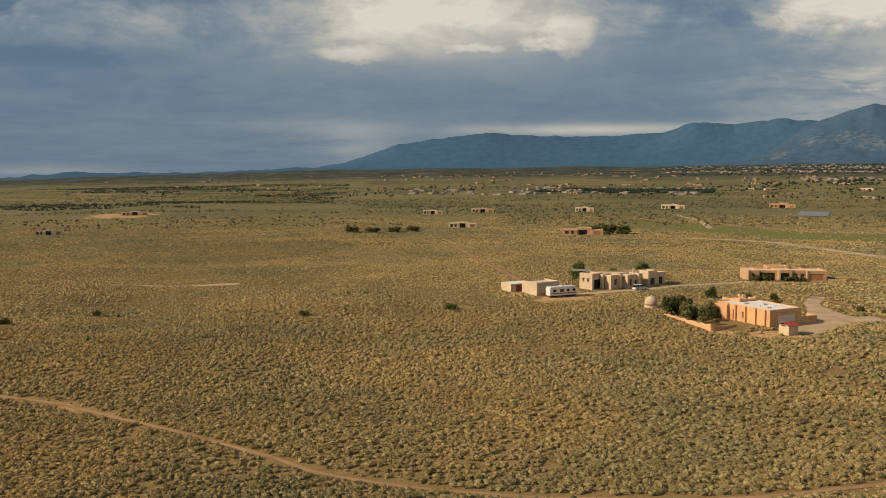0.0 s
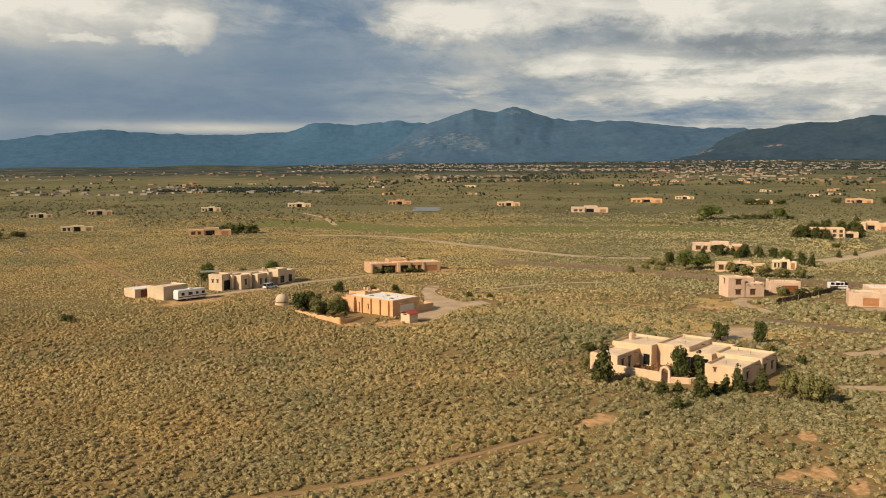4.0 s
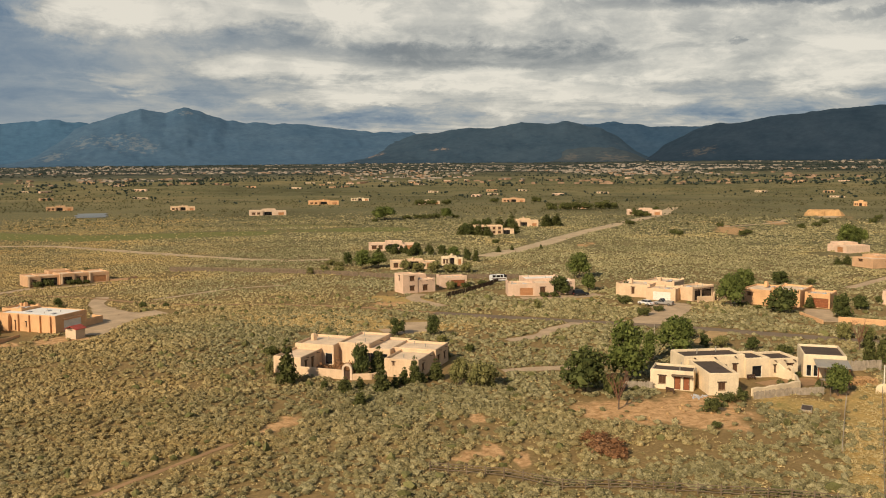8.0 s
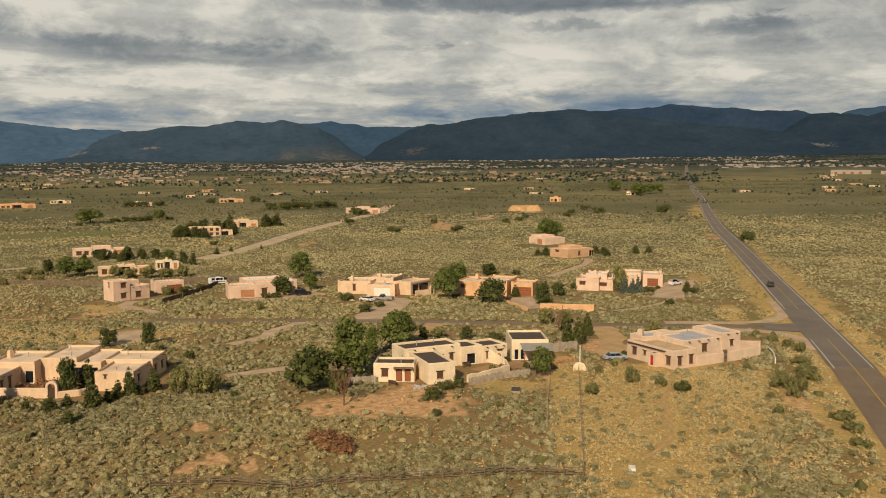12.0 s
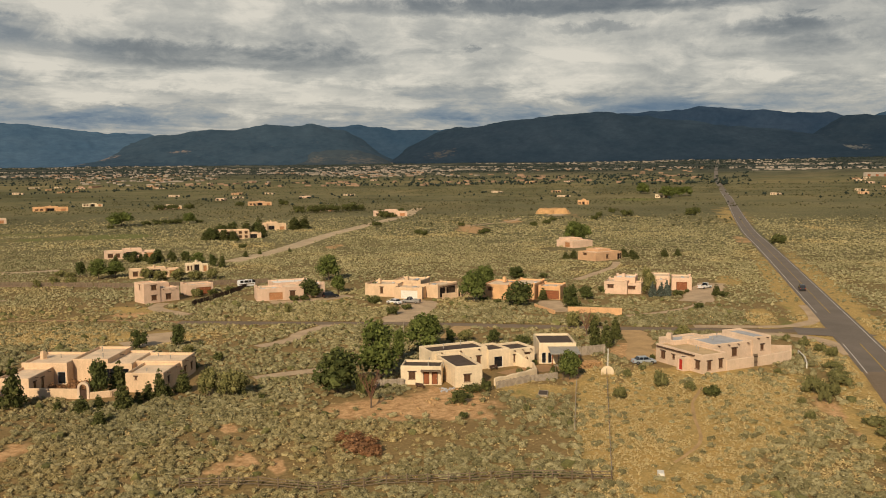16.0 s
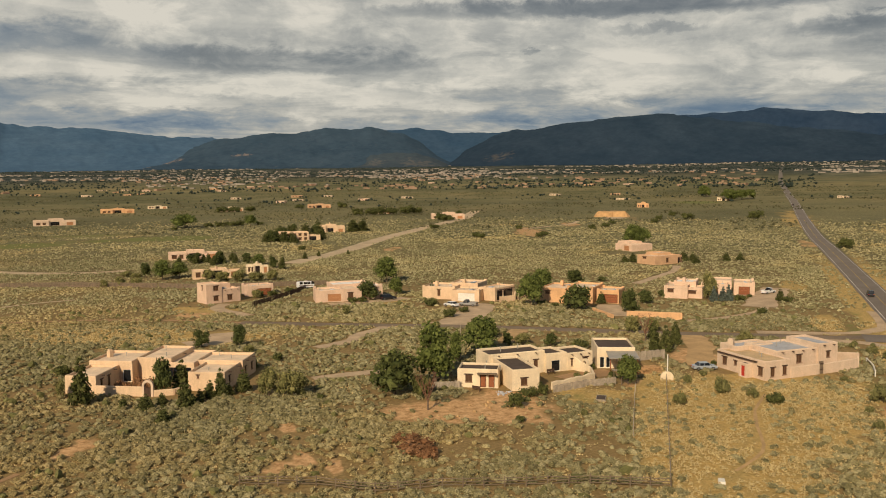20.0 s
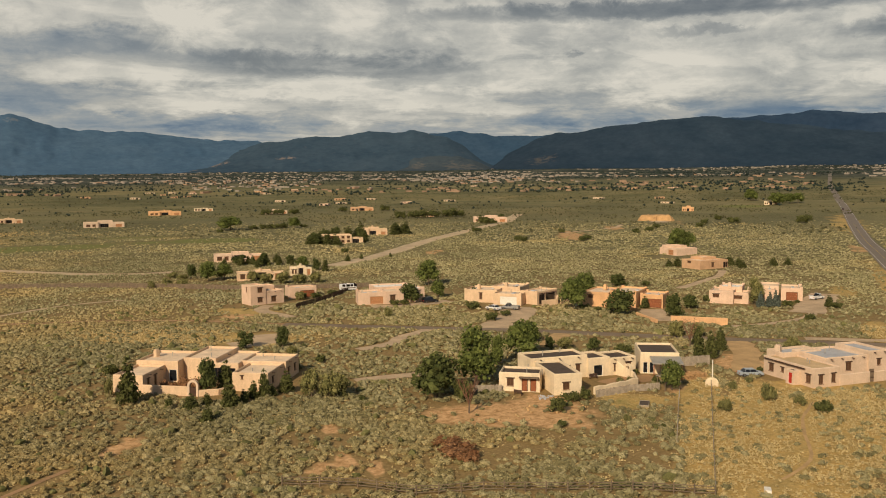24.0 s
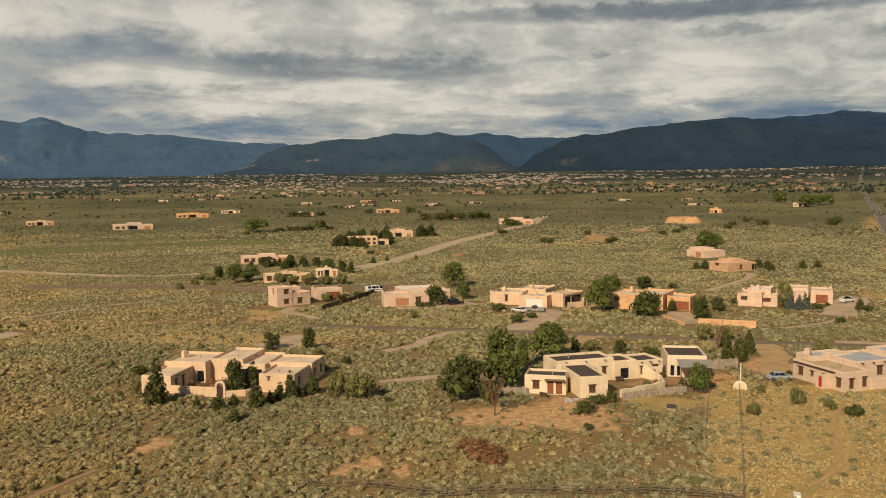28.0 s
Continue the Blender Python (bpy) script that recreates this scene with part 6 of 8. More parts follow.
town(1500, 2500, 4100, 14, 84, 41, "distant_town", M["town_wall"], "pale walls and roofs of a far town", 0.44, 0.8)
town(360, 1750, 2700, 22, 64, 45, "distant_suburb", M["town_wall"], "pale houses at the near edge of a far town", 0.47, 0.8)
town(260, 1500, 2600, 22, 78, 42, "distant_suburb", M["town_clay"], "clay-coloured houses at the near edge of a far town", 0.48, 0.85)
town(110, 1150, 1420, -2, 16, 43, "distant_village", M["town_wall"], "sand-coloured houses of a village in the valley", 0.42, 0.7)
town(90, 1500, 2900, -4, 22, 46, "distant_village", M["town_clay"], "scattered clay-coloured houses past a valley", 0.46, 0.8)
town(40, 1000, 2600, -26, 0, 44, "distant_farms", M["town_wall"], "scattered pale farm buildings", 0.47, 0.7)
town(90, 2300, 3300, 80, 95, 47, "distant_sheds", M["town_wall"], "pale sheds on the far side of the highway", 0.5)

# ---- trees ----
ICO = bmesh.new()
bmesh.ops.create_icosphere(ICO, subdivisions=1, radius=1.0)
ICO_V = np.array([v.co[:] for v in ICO.verts])
ICO_F = np.array([[v.index for v in f.verts] for f in ICO.faces])
ICO.free()

LUMP_F = np.array([f for f in ICO_F if ICO_V[f][:, 2].mean() > -0.6])
DOME_V = np.array([(0, 0, 1.0)] + [(0.75 * math.cos(i * 1.571), 0.75 * math.sin(i * 1.571), 0.62) for i in range(4)] + [(1.05 * math.cos(i * 1.571 + 0.7), 1.05 * math.sin(i * 1.571 + 0.7), -0.35) for i in range(4)])
DOME_F = np.array([f for i in range(4) for f in ((0, 1 + i, 1 + (i + 1) % 4), (1 + i, 5 + i, 1 + (i + 1) % 4), (1 + (i + 1) % 4, 5 + i, 5 + (i + 1) % 4))])
OCT_V = np.array([(1, 0, 0), (-1, 0, 0), (0, 1, 0), (0, -1, 0), (0, 0, 1), (0, 0, -0.6)], float)
OCT_F = np.array([(0, 2, 4), (2, 1, 4), (1, 3, 4), (3, 0, 4), (2, 0, 5), (1, 2, 5), (3, 1, 5), (0, 3, 5)])


def crown_mesh(name, lobes, leaves, leaf, mat, seed, droop=0.0):
    """Many small leaf blades round uneven lobes, with a dense heart in each lobe."""
    g = np.random.default_rng(seed)
    verts, faces, count = [], [], 0
    for cx, cy, cz, rx, rz in lobes:
        v = ICO_V * np.array([rx, rx, rz]) * 0.72 * g.uniform(0.75, 1.15, (len(ICO_V), 1)) + (cx, cy, cz)
        verts.append(v)
        faces.append(ICO_F + count)
        count += len(v)
    weight = np.array([l[3] * l[3] for l in lobes])
    pick = g.choice(len(lobes), leaves, p=weight / weight.sum())
    lob = np.array(lobes)[pick]
    d = g.normal(size=(leaves, 3))
    d /= np.linalg.norm(d, axis=1)[:, None]
    out = g.uniform(0.68, 1.16, leaves)[:, None]
    c = lob[:, :3] + d * out * lob[:, [3, 3, 4]]
    side = np.cross(d, g.normal(size=(leaves, 3)))
    side /= np.linalg.norm(side, axis=1)[:, None]
    tip = d * 0.75 + np.cross(d, side) * g.uniform(-0.9, 0.9, (leaves, 1)) + np.array([0, 0, -droop])
    size = leaf * g.uniform(0.6, 1.5, (leaves, 1))
    quad = np.stack([c - side * size * 0.5, c + tip * size * 0.55 - side * size * 0.1, c + side * size * 0.5, c - tip * size * 0.5], 1)
    verts.append(quad.reshape(-1, 3))
    base = count + 4 * np.arange(leaves)[:, None]
    faces.append(np.concatenate([base + np.array([0, 1, 2]), base + np.array([0, 2, 3])]))
    return mesh_of(name, np.concatenate(verts), np.concatenate(faces), mat)


def tree_model(name, label, category, lobes, leaves, leaf, mat, seed, trunk=0.035, droop=0.0, bark="bark", limbs=0):
    """A tree one metre high: trunk with limbs, and a crown."""
    ob = new(name)
    tagged(ob, label, category)
    g = np.random.default_rng(seed)
    top = max(l[2] for l in lobes)
    part("trunk", rod((0, 0, -0.06), (0, 0, top * 0.9), trunk, trunk * 0.2, 7), M[bark], ob)
    for cx, cy, cz, rx, rz in lobes[1:1 + limbs]:
        part("limb", rod((0.0, 0.0, max(0.04, cz * 0.45)), (cx * 0.85, cy * 0.85, cz), trunk * 0.45, trunk * 0.12, 5), M[bark], ob)
    crown = new("crown", crown_mesh(name + "_crown", lobes, leaves, leaf, M[mat], seed, droop))
    crown.parent = ob
    return ob


def round_lobes(seed, count, spread, z0, z1, r0, r1):
    g = np.random.default_rng(seed)
    lobes = [(0, 0, (z0 + z1) / 2, spread * 0.8, (z1 - z0) * 0.42)]
    for i in range(count):
        a = i * 2.4 + g.uniform(-0.4, 0.4)
        z = g.uniform(z0, z1)
        w = spread * math.sqrt(max(0.1, 1 - ((z - (z0 * 0.6 + z1 * 0.4)) / (z1 - z0) * 1.5) ** 2)) * g.uniform(0.55, 1.0)
        r = g.uniform(r0, r1)
        lobes.append((w * math.cos(a), w * math.sin(a), z, r, r * g.uniform(0.75, 1.0)))
    return lobes


def cone_lobes(seed, tiers, wide, z0):
    g = np.random.default_rng(seed)
    lobes = [(0, 0, z0 + (1 - z0) * 0.4, wide * 0.55, (1 - z0) * 0.42)]
    for i in range(tiers):
        u = (i + 0.3) / tiers
        w = wide * (1 - u) ** 0.8 * 0.62
        z = z0 + 0.05 + (0.93 - z0) * u
        for j in range(4 if u < 0.7 else 2):
            a = i * 1.1 + j * math.pi / 2 + g.uniform(-0.4, 0.4)
            r = wide * (0.42 * (1 - u) + 0.13) * g.uniform(0.75, 1.15)
            lobes.append((w * math.cos(a), w * math.sin(a), z, r, r * 0.75))
    return lobes


TREES = {
    "juniper": [tree_model("juniper", "dense dark green juniper tree", "tree", cone_lobes(s, 5, 0.30, 0.04), 1100, 0.055, "juniper", s) for s in (11, 12, 13)],
    "pine": [tree_model("pine", "dark green pinyon pine", "tree", round_lobes(s, 13, 0.33, 0.22, 0.84, 0.14, 0.24), 1200, 0.065, "pine", s) for s in (21, 22)],
    "spruce": [tree_model("spruce", "blue-green spruce tree by a house", "tree", cone_lobes(s, 6, 0.26, 0.05), 1300, 0.05, "spruce", s) for s in (31, 32)],
    "cottonwood": [tree_model("cottonwood", "full green broadleaf tree", "tree", round_lobes(s, 16, 0.36, 0.3, 0.86, 0.14, 0.23), 1800, 0.055, "cottonwood", s, 0.03, limbs=4) for s in (41, 42)],
    "poplar": [tree_model("poplar", "tall dark green broadleaf tree", "tree", round_lobes(s, 18, 0.22, 0.2, 0.9, 0.11, 0.18), 2200, 0.045, "cottonwood", s, 0.03, limbs=4) for s in (51,)],
    "olive": [tree_model("olive_tree", "yellow-green bushy olive tree", "tree", round_lobes(s, 14, 0.5, 0.15, 0.8, 0.16, 0.28), 1700, 0.06, "willow", s, 0.03, limbs=3) for s in (61, 62)],
    "bush": [tree_model("green_bush", "rounded dark green bush", "bush", round_lobes(s, 9, 0.5, 0.2, 0.72, 0.22, 0.36), 480, 0.11, "juniper", s, 0.03) for s in (71, 72)],
    "brush": [tree_model("green_brush", "low spreading green brush", "bush", round_lobes(s, 10, 0.75, 0.25, 0.6, 0.3, 0.45), 600, 0.11, "rabbitbrush", s, 0.03) for s in (81, 82)],
    "rust": [tree_model("rust_bush", "dry rust-red bush with dead twigs", "bush", round_lobes(s, 10, 0.8, 0.2, 0.62, 0.26, 0.42), 900, 0.1, "rust", s, 0.03) for s in (91,)],
}
used = set()


def plant(kind, x, y, h, wide=1.0, seed=0, label=""):
    model = TREES[kind][seed % len(TREES[kind])]
    at = pose(x, y, land_at(x, y) - 0.02, 0, 0, (seed * 77 + x * 31) % 360) @ Matrix.Diagonal((h * wide, h * wide, h, 1))
    if model.name in used:
        ob = copy_thing(model, at)
        ob.matrix_basis = at
    else:
        used.add(model.name)
        ob = model
        ob.matrix_basis = at
    if label:
        ob["label"] = label
    return ob


def plants(kind, rows, wide=1.0):
    for i, row in enumerate(rows):
        plant(kind, row[0], row[1], row[2] * (0.68 if kind == "brush" else 1.0), (row[3] if len(row) > 3 else wide) * (1.35 if kind == "juniper" and row[0] > 320 else 1.0), i)


# round the tan house
plants("juniper", ((86.8, 127.7, 9.0, 0.64), (102.5, 121.7, 6.0, 0.93), (94.8, 111.8, 5.3, 1.02), (93.6, 115.9, 2.5, 1.27), (86.8, 107.5, 3.0, 1.38), (90.2, 115.8, 3.1, 1.58), (98.2, 112.1, 2.7, 1.11), (101.0, 112.9, 3.5, 1.08), (102.7, 112.1, 5.6, 0.72), (104.2, 111.8, 2.4, 1.38), (107.4, 111.5, 4.3, 1.16), (121.4, 122.9, 3.1, 0.70),))
plants("bush", ((97.9, 149.1, 2.8, 0.80), (89.0, 119.9, 2.1, 0.51), (128.6, 123.6, 2.3, 0.64), (110.1, 96.4, 1.3, 0.75),))
plants("olive", ((88.2, 135.3, 2.9, 0.54), (131.1, 134.4, 2.2, 0.89), (107.4, 105.5, 4.7, 0.78), (109.0, 101.3, 5.4, 0.81),))
plants("pine", ((99.0, 122.4, 6.6, 0.57), (130.4, 147.8, 4.0, 1.17), (134.9, 141.0, 5.3, 0.68),))
plants("rust", ((99.0, 127.4, 2.6, 0.9), (96.2, 129.6, 2.2, 0.8), (101.6, 126.2, 2.0, 0.8)))
# round the cream house
plants("pine", ((119.0, 87.6, 8.0, 1.14), (166.7, 92.2, 3.2, 0.87), (170.2, 83.5, 3.2, 1.07),))
plants("poplar", ((129.1, 86.0, 11.4, 0.97), (145.4, 92.0, 6.7, 0.64),))
plants("cottonwood", ((154.8, 91.6, 8.3, 0.93), (146.8, 56.8, 5.4, 0.81),))
plants("olive", ((168.9, 89.5, 2.5, 1.48),))
plants("bush", ((172.1, 77.6, 2.3, 1.20), (123.3, 66.6, 2.8, 0.85), (130.4, 67.9, 2.0, 1.06), (132.5, 66.4, 2.4, 0.65), (115.9, 62.0, 1.3, 0.81), (149.8, 61.1, 1.7, 0.63), (154.8, 67.3, 1.3, 0.92), (123.7, 49.0, 1.0, 0.61), (120.3, 83.0, 4.8, 0.50),))
plants("juniper", ((176.5, 62.7, 7.3, 0.64), (177.1, 60.3, 6.3, 0.81), (185.5, 61.3, 5.8, 0.70),))
plants("brush", ((123.9, 55.0, 2.3, 0.50),))
plants("rust", ((96, 67, 1.9, 1.6), (98.5, 70.5, 1.7, 1.3), (94.4, 64.6, 1.4, 1.3)))
plants("brush", ((146.4, 66.4, 2.0, 0.7), (148.8, 65.6, 1.6, 0.7)))
# round the blush house
plants("brush", ((153.2, 48.1, 2.7, 0.53), (149.2, 41.1, 4.8, 0.50), (149.2, 35.8, 2.6, 0.66), (137.9, 44.5, 4.0, 0.50), (156.6, 17.1, 5.0, 0.65), (155.8, 14.3, 4.8, 0.51), (151.5, 14.9, 3.6, 0.50), (139.6, 15.7, 2.7, 0.58), (168.6, 24.7, 1.8, 0.71), (196.4, 23.9, 3.2, 0.58), (192.0, 20.4, 3.4, 0.70), (187.8, 17.5, 4.2, 0.50), (202.2, 28.2, 2.6, 0.58), (147.9, 18.0, 2.5, 0.53),))
plants("bush", ((147.2, 32.0, 2.2, 1.02), (170.1, 48.5, 1.2, 0.85),))
plants("olive", ((194.3, 48.5, 2.8, 1.09),))
plants("brush", ((177.8, 16.2, 2.4, 1.3), (171.0, 15.0, 2.4, 1.4), (165.5, 14.2, 2.8, 1.4), (141.6, 7.0, 2.2, 1.4), (136.1, 5.4, 2.2, 1.4), (128.7, 4.0, 2.0, 1.3), (160.4, 47.6, 1.6)))
# round the orange house and its neighbours
plants("pine", ((57.6, 221.0, 5.4, 1.15), (61.4, 223.0, 5.0, 1.15), (65.6, 214.0, 3.0, 1.2), (76.7, 250.7, 3.4, 1.25), (92.2, 244.0, 2.5, 1.2)))
plants("olive", ((60.0, 216.6, 4.2, 0.95), (63.6, 217.2, 4.4, 0.95), (67.0, 218.6, 3.8, 0.8), (62.6, 211.0, 2.0), (64.8, 208.4, 1.6)))
plants("cottonwood", ((44.0, 284.0, 7.2, 0.85), (66.0, 291.0, 6.2, 0.85), (56.0, 289.0, 4.4, 0.9)))
plants("bush", ((102.4, 287.6, 2.6, 0.9), (105.8, 287.4, 3.0, 0.9), (112.5, 287.4, 2.2), (115.0, 287.0, 2.2), (117.6, 286.8, 1.6), (116.4, 300.0, 5.0, 0.8), (124.4, 301.0, 4.4, 0.8), (90, 236, 1.8), (86.0, 249.5, 2.4), (68.2, 282.0, 2.6), (107.8, 226, 1.6), (112.2, 222, 1.6), (109, 229, 1.4)))
# round the houses along the side road
plants("cottonwood", ((240.4, 179.8, 8.9, 0.99), (217.6, 159.2, 5.5, 0.90), (219.7, 113.9, 9.3, 0.85), (247.3, 124.2, 7.3, 1.03),))
plants("pine", ((205.4, 160.2, 6.0, 1.24), (273.6, 125.3, 4.5, 1.57), (218.9, 99.4, 7.1, 1.31), (222.2, 85.9, 6.7, 0.84), (239.7, 87.9, 4.0, 1.29),))
plants("juniper", ((220.4, 147.9, 5.2, 0.79), (233.2, 98.5, 3.8, 1.24), (190.1, 68.0, 4.7, 0.68), (192.4, 63.4, 4.4, 0.96),))
plants("bush", ((205.4, 138.1, 2.5, 1.21), (191.7, 123.0, 2.7, 1.05), (200.2, 124.1, 2.0, 1.07),))
plants("olive", ((168.2, 112.1, 3.2, 1.01), (170.1, 100.5, 4.6, 1.30),))
plants("spruce", ((253.9, 70.1, 4.8), (252.4, 72.2, 5.0), (254.8, 68.6, 5.4)))
plants("olive", ((255.4, 74.6, 8.0, 0.55), (190.6, 191.6, 3.2, 0.8), (181, 149, 2.4), (195.6, 75.0, 4.4, 0.7), (198.6, 71.0, 3.2)))
plants("juniper", ((263.3, 56.4, 3.9, 1.2),))
plants("bush", ((198.1, 160.6, 2.2), (200.6, 158.8, 2.2), (196.8, 190.6, 2.4), (193.6, 193.2, 2.4, 0.9), (204.6, 191.1, 2.2), (222.8, 112.6, 1.6, 1.2), (221.0, 106.8, 1.6, 1.2), (259.0, 79.0, 2.3), (257.5, 66.2, 2.4), (266.0, 65.7, 1.3), (254.3, 87.5, 2.8), (236.9, 55.3, 2.2), (262.0, 54.0, 2.2)))
# round the houses on the rise and the far groves
plants("cottonwood", ((418, 160, 11.0, 0.9), (424, 157, 9.0, 0.9), (1100, 330, 14, 1.2), (1085, 322, 12), (1000, 268, 13, 1.2), (1010, 276, 14, 1.2), (1040, 268, 12, 1.2), (1052, 262, 12, 1.2), (1030, 280, 10)))
plants("juniper", ((345, 132, 4.2, 1.1), (341, 134, 3.4, 1.2), (358, 114, 2.6, 1.2), (352, 108, 3.6, 1.2), (360, 112, 4.2), (366, 100, 3.6, 1.2), (372, 96, 4.0), (364, 117, 4.2, 1.2), (377, 103, 3.0, 1.4), (360, 345, 7, 1.3), (368, 350, 8.2, 1.2), (375, 348, 8, 1.2), (392, 352, 8.4, 1.1), (398, 346, 6.8, 1.2), (374, 325, 8, 1.1), (430, 348, 8.6, 1.1), (438, 346, 9, 1.2), (349, 322, 5.4, 1.3), (426, 372, 8, 1.2)))
plants("juniper", ((288.3, 259.7, 3.4, 1.3), (248.1, 273.2, 3.4, 1.2), (258.9, 279.8, 5.2, 1.2), (256.5, 288.0, 4.0, 1.2), (250.8, 286.2, 4.4, 1.2), (258.1, 256.8, 4.0, 1.2), (275.7, 289.3, 2.4, 1.3), (255.0, 273.7, 2.6, 1.2), (262.4, 267.9, 3.0, 1.2), (263, 276, 4.2, 1.2), (268, 283, 4.4, 1.2), (254.5, 283, 4.6, 1.2), (300, 262, 3.0), (312, 255, 2.8), (246, 291, 3.8, 1.2)))
plants("pine", ((345, 334, 7.0, 1.0), (352, 340, 6.6, 1.1), (366, 346, 7.4, 1.0), (386, 357, 7.6, 1.0), (400, 351, 6.8, 1.1), (437, 352, 7.4, 1.0), (608, 380, 6.0, 1.1), (252.0, 276.0, 4.4, 1.2), (266.0, 272.0, 4.2, 1.2)))
plants("pine", ((208.0, 264.2, 5.9, 0.69), (252.9, 289.9, 4.3, 1.90), (256.2, 277.9, 5.7, 0.72), (255.3, 246.9, 5.1, 0.80),))
plants("cottonwood", ((206.5, 253.2, 7.3, 0.97), (212.4, 251.4, 6.0, 1.18), (258.9, 258.1, 4.8, 1.29), (407.5, 474.7, 9.8, 1.90),))
plants("juniper", ((258.9, 272.2, 4.2, 0.93), (264.2, 271.1, 3.7, 1.27), (252.6, 239.4, 6.4, 0.73), (343.5, 336.7, 6.3, 1.11), (348.5, 334.4, 7.3, 1.10), (350.4, 330.3, 7.6, 1.05), (355.1, 328.8, 6.3, 1.11),))
plants("olive", ((204.8, 270.6, 2.4, 1.70), (205.3, 266.0, 2.3, 1.50), (215.0, 239.1, 3.8, 1.05), (215.0, 231.9, 4.2, 1.06), (216.5, 225.6, 4.2, 1.13), (220.4, 220.9, 4.0, 1.11), (225.2, 217.9, 3.7, 1.13),))
plants("bush", ((422.6, 468.0, 4.0, 1.28), (430.0, 465.5, 4.4, 1.31), (437.6, 463.0, 4.4, 1.45), (444.9, 461.6, 4.8, 1.10), (455.6, 452.3, 3.4, 1.20),))
plants("cottonwood", ((448.1, 454.3, 7.9, 1.30),))
plants("olive", ((187, 251, 3.4), (190.4, 247, 3.6), (183, 254, 2.6)))
plants("bush", ((560, 362, 6, 1.1), (568, 372, 7, 1.0), (592, 392, 5, 1.3), (574, 366, 3, 1.4), (604, 468, 8, 1.1), (612, 465, 9, 1.1), (622, 460, 8, 1.3), (640, 455, 9, 1.3), (650, 452, 7, 1.2), (596, 476, 8), (388, 462, 3.2), (318, 288, 3.2), (480, 320, 4, 1.3), (594, 640, 7, 1.4), (602, 632, 7, 1.4), (620, 628, 6, 1.4), (690, 628, 6, 1.3), (726, 600, 7, 1.3)))
plants("bush", ((450, 68, 6.5, 0.9), (447, 226, 4), (458, 229, 3.6), (520, 226, 4.2), (545, 228, 3.8, 1.2), (600, 214, 4.4), (575, 236, 4), (640, 225, 4.6), (430, 258, 4), (426, 252, 3.6), (660, 210, 6, 1.2), (690, 168, 7, 1.2), (720, 172, 6), (700, 235, 5), (280, 118, 2.2), (500, 268, 3.6), (-115, 205, 1.8, 1.2), (-104, 207, 2.2, 1.2), (-92, 232, 1.8), (2, 230, 2.2, 1.2), (-36, 226, 2.0), (85, 494, 6, 1.2), (92, 492, 7, 1.1), (100, 488, 6, 1.2), (-40, 508, 4, 1.5), (-28, 512, 4, 1.5), (-18, 518, 4, 1.6), (-52, 506, 4.5, 1.5)))


def far_woods(name, count, r0, r1, az0, az1, seed, label, cut=0.5, h0=3.0, h1=8.0, sx=300, sy=120, leaf="far_tree"):
    """Tree clumps on the far plain."""
    g = np.random.default_rng(seed)
    az = np.radians(g.uniform(az0, az1, count * 4))
    r = np.sqrt(g.uniform(r0 ** 2, r1 ** 2, count * 4))
    x, y = r * np.sin(az), r * np.cos(az)
    keep = rough_noise(r / sy, np.degrees(az) / sx * 3, seed, 4) > cut
    x, y = x[keep][:count], y[keep][:count]
    k = len(x)
    h = g.uniform(h0, h1, k) * np.clip(0.95 - (np.hypot(x, y) - 1000) / 5400, 0.5, 0.95)
    w = h * g.uniform(0.5, 1.0, k)
    v = OCT_V[None] * g.uniform(0.7, 1.3, (k, len(OCT_V), 1)) * np.stack([w, w, h * 0.6], 1)[:, None, :]
    v = v + np.stack([x, y, land(x, y) + h * 0.42], 1)[:, None, :]
    f = (OCT_F[None] + len(OCT_V) * np.arange(k)[:, None, None]).reshape(-1, 3)
    return tagged(new(name, mesh_of(name, v.reshape(-1, 3), f, M[leaf])), label, "trees", kind="stuff")


far_woods("valley_trees", 7000, 2350, 4300, 14, 97, 61, "dark belts of trees round a far town", 0.50, 3.0, 7.5, 30, 330)
far_woods("town_trees", 8000, 2750, 4350, 20, 98, 65, "dark belt of trees through a far town", 0.42, 3.5, 8.0, 30, 330)
far_woods("suburb_trees", 2400, 1400, 2600, 20, 80, 67, "dark trees between distant houses", 0.46, 2.5, 6.0, 20, 260)
far_woods("village_trees", 900, 1230, 1330, 1, 17, 62, "line of trees along a valley stream", 0.42, 2.0, 4.6, 20, 160)
far_woods("village_trees", 260, 1080, 1500, -6, 26, 66, "trees among village houses", 0.5, 1.5, 3.6, 20, 160)
far_woods("gorge_trees", 5000, 850, 1700, -32, -6, 63, "dark juniper along far gullies", 0.60, 0.8, 2.0, 24, 110)
far_woods("plain_junipers", 420, 800, 1900, 24, 96, 64, "scattered junipers on the plain", 0.58, 1.2, 3.4)
far_woods("plain_scrub", 16000, 560, 1500, -30, 95, 68, "olive scrub dotted over the far plain", 0.47, 0.7, 1.6, 30, 60, "scrub")
g = np.random.default_rng(17)
near_x = np.repeat([p[0] for p in spots], 7) + g.normal(0, 16, 7 * len(spots))
near_y = np.repeat([p[1] for p in spots], 7) + g.normal(0, 16, 7 * len(spots))
height_m = g.uniform(1.6, 4.2, len(near_x))
lump_v = ICO_V[None] * g.uniform(0.7, 1.2, (len(near_x), len(ICO_V), 1)) * np.stack([height_m * 0.5, height_m * 0.5, height_m * 0.5], 1)[:, None, :] + np.stack([near_x, near_y, land(near_x, near_y) + height_m * 0.4], 1)[:, None, :]
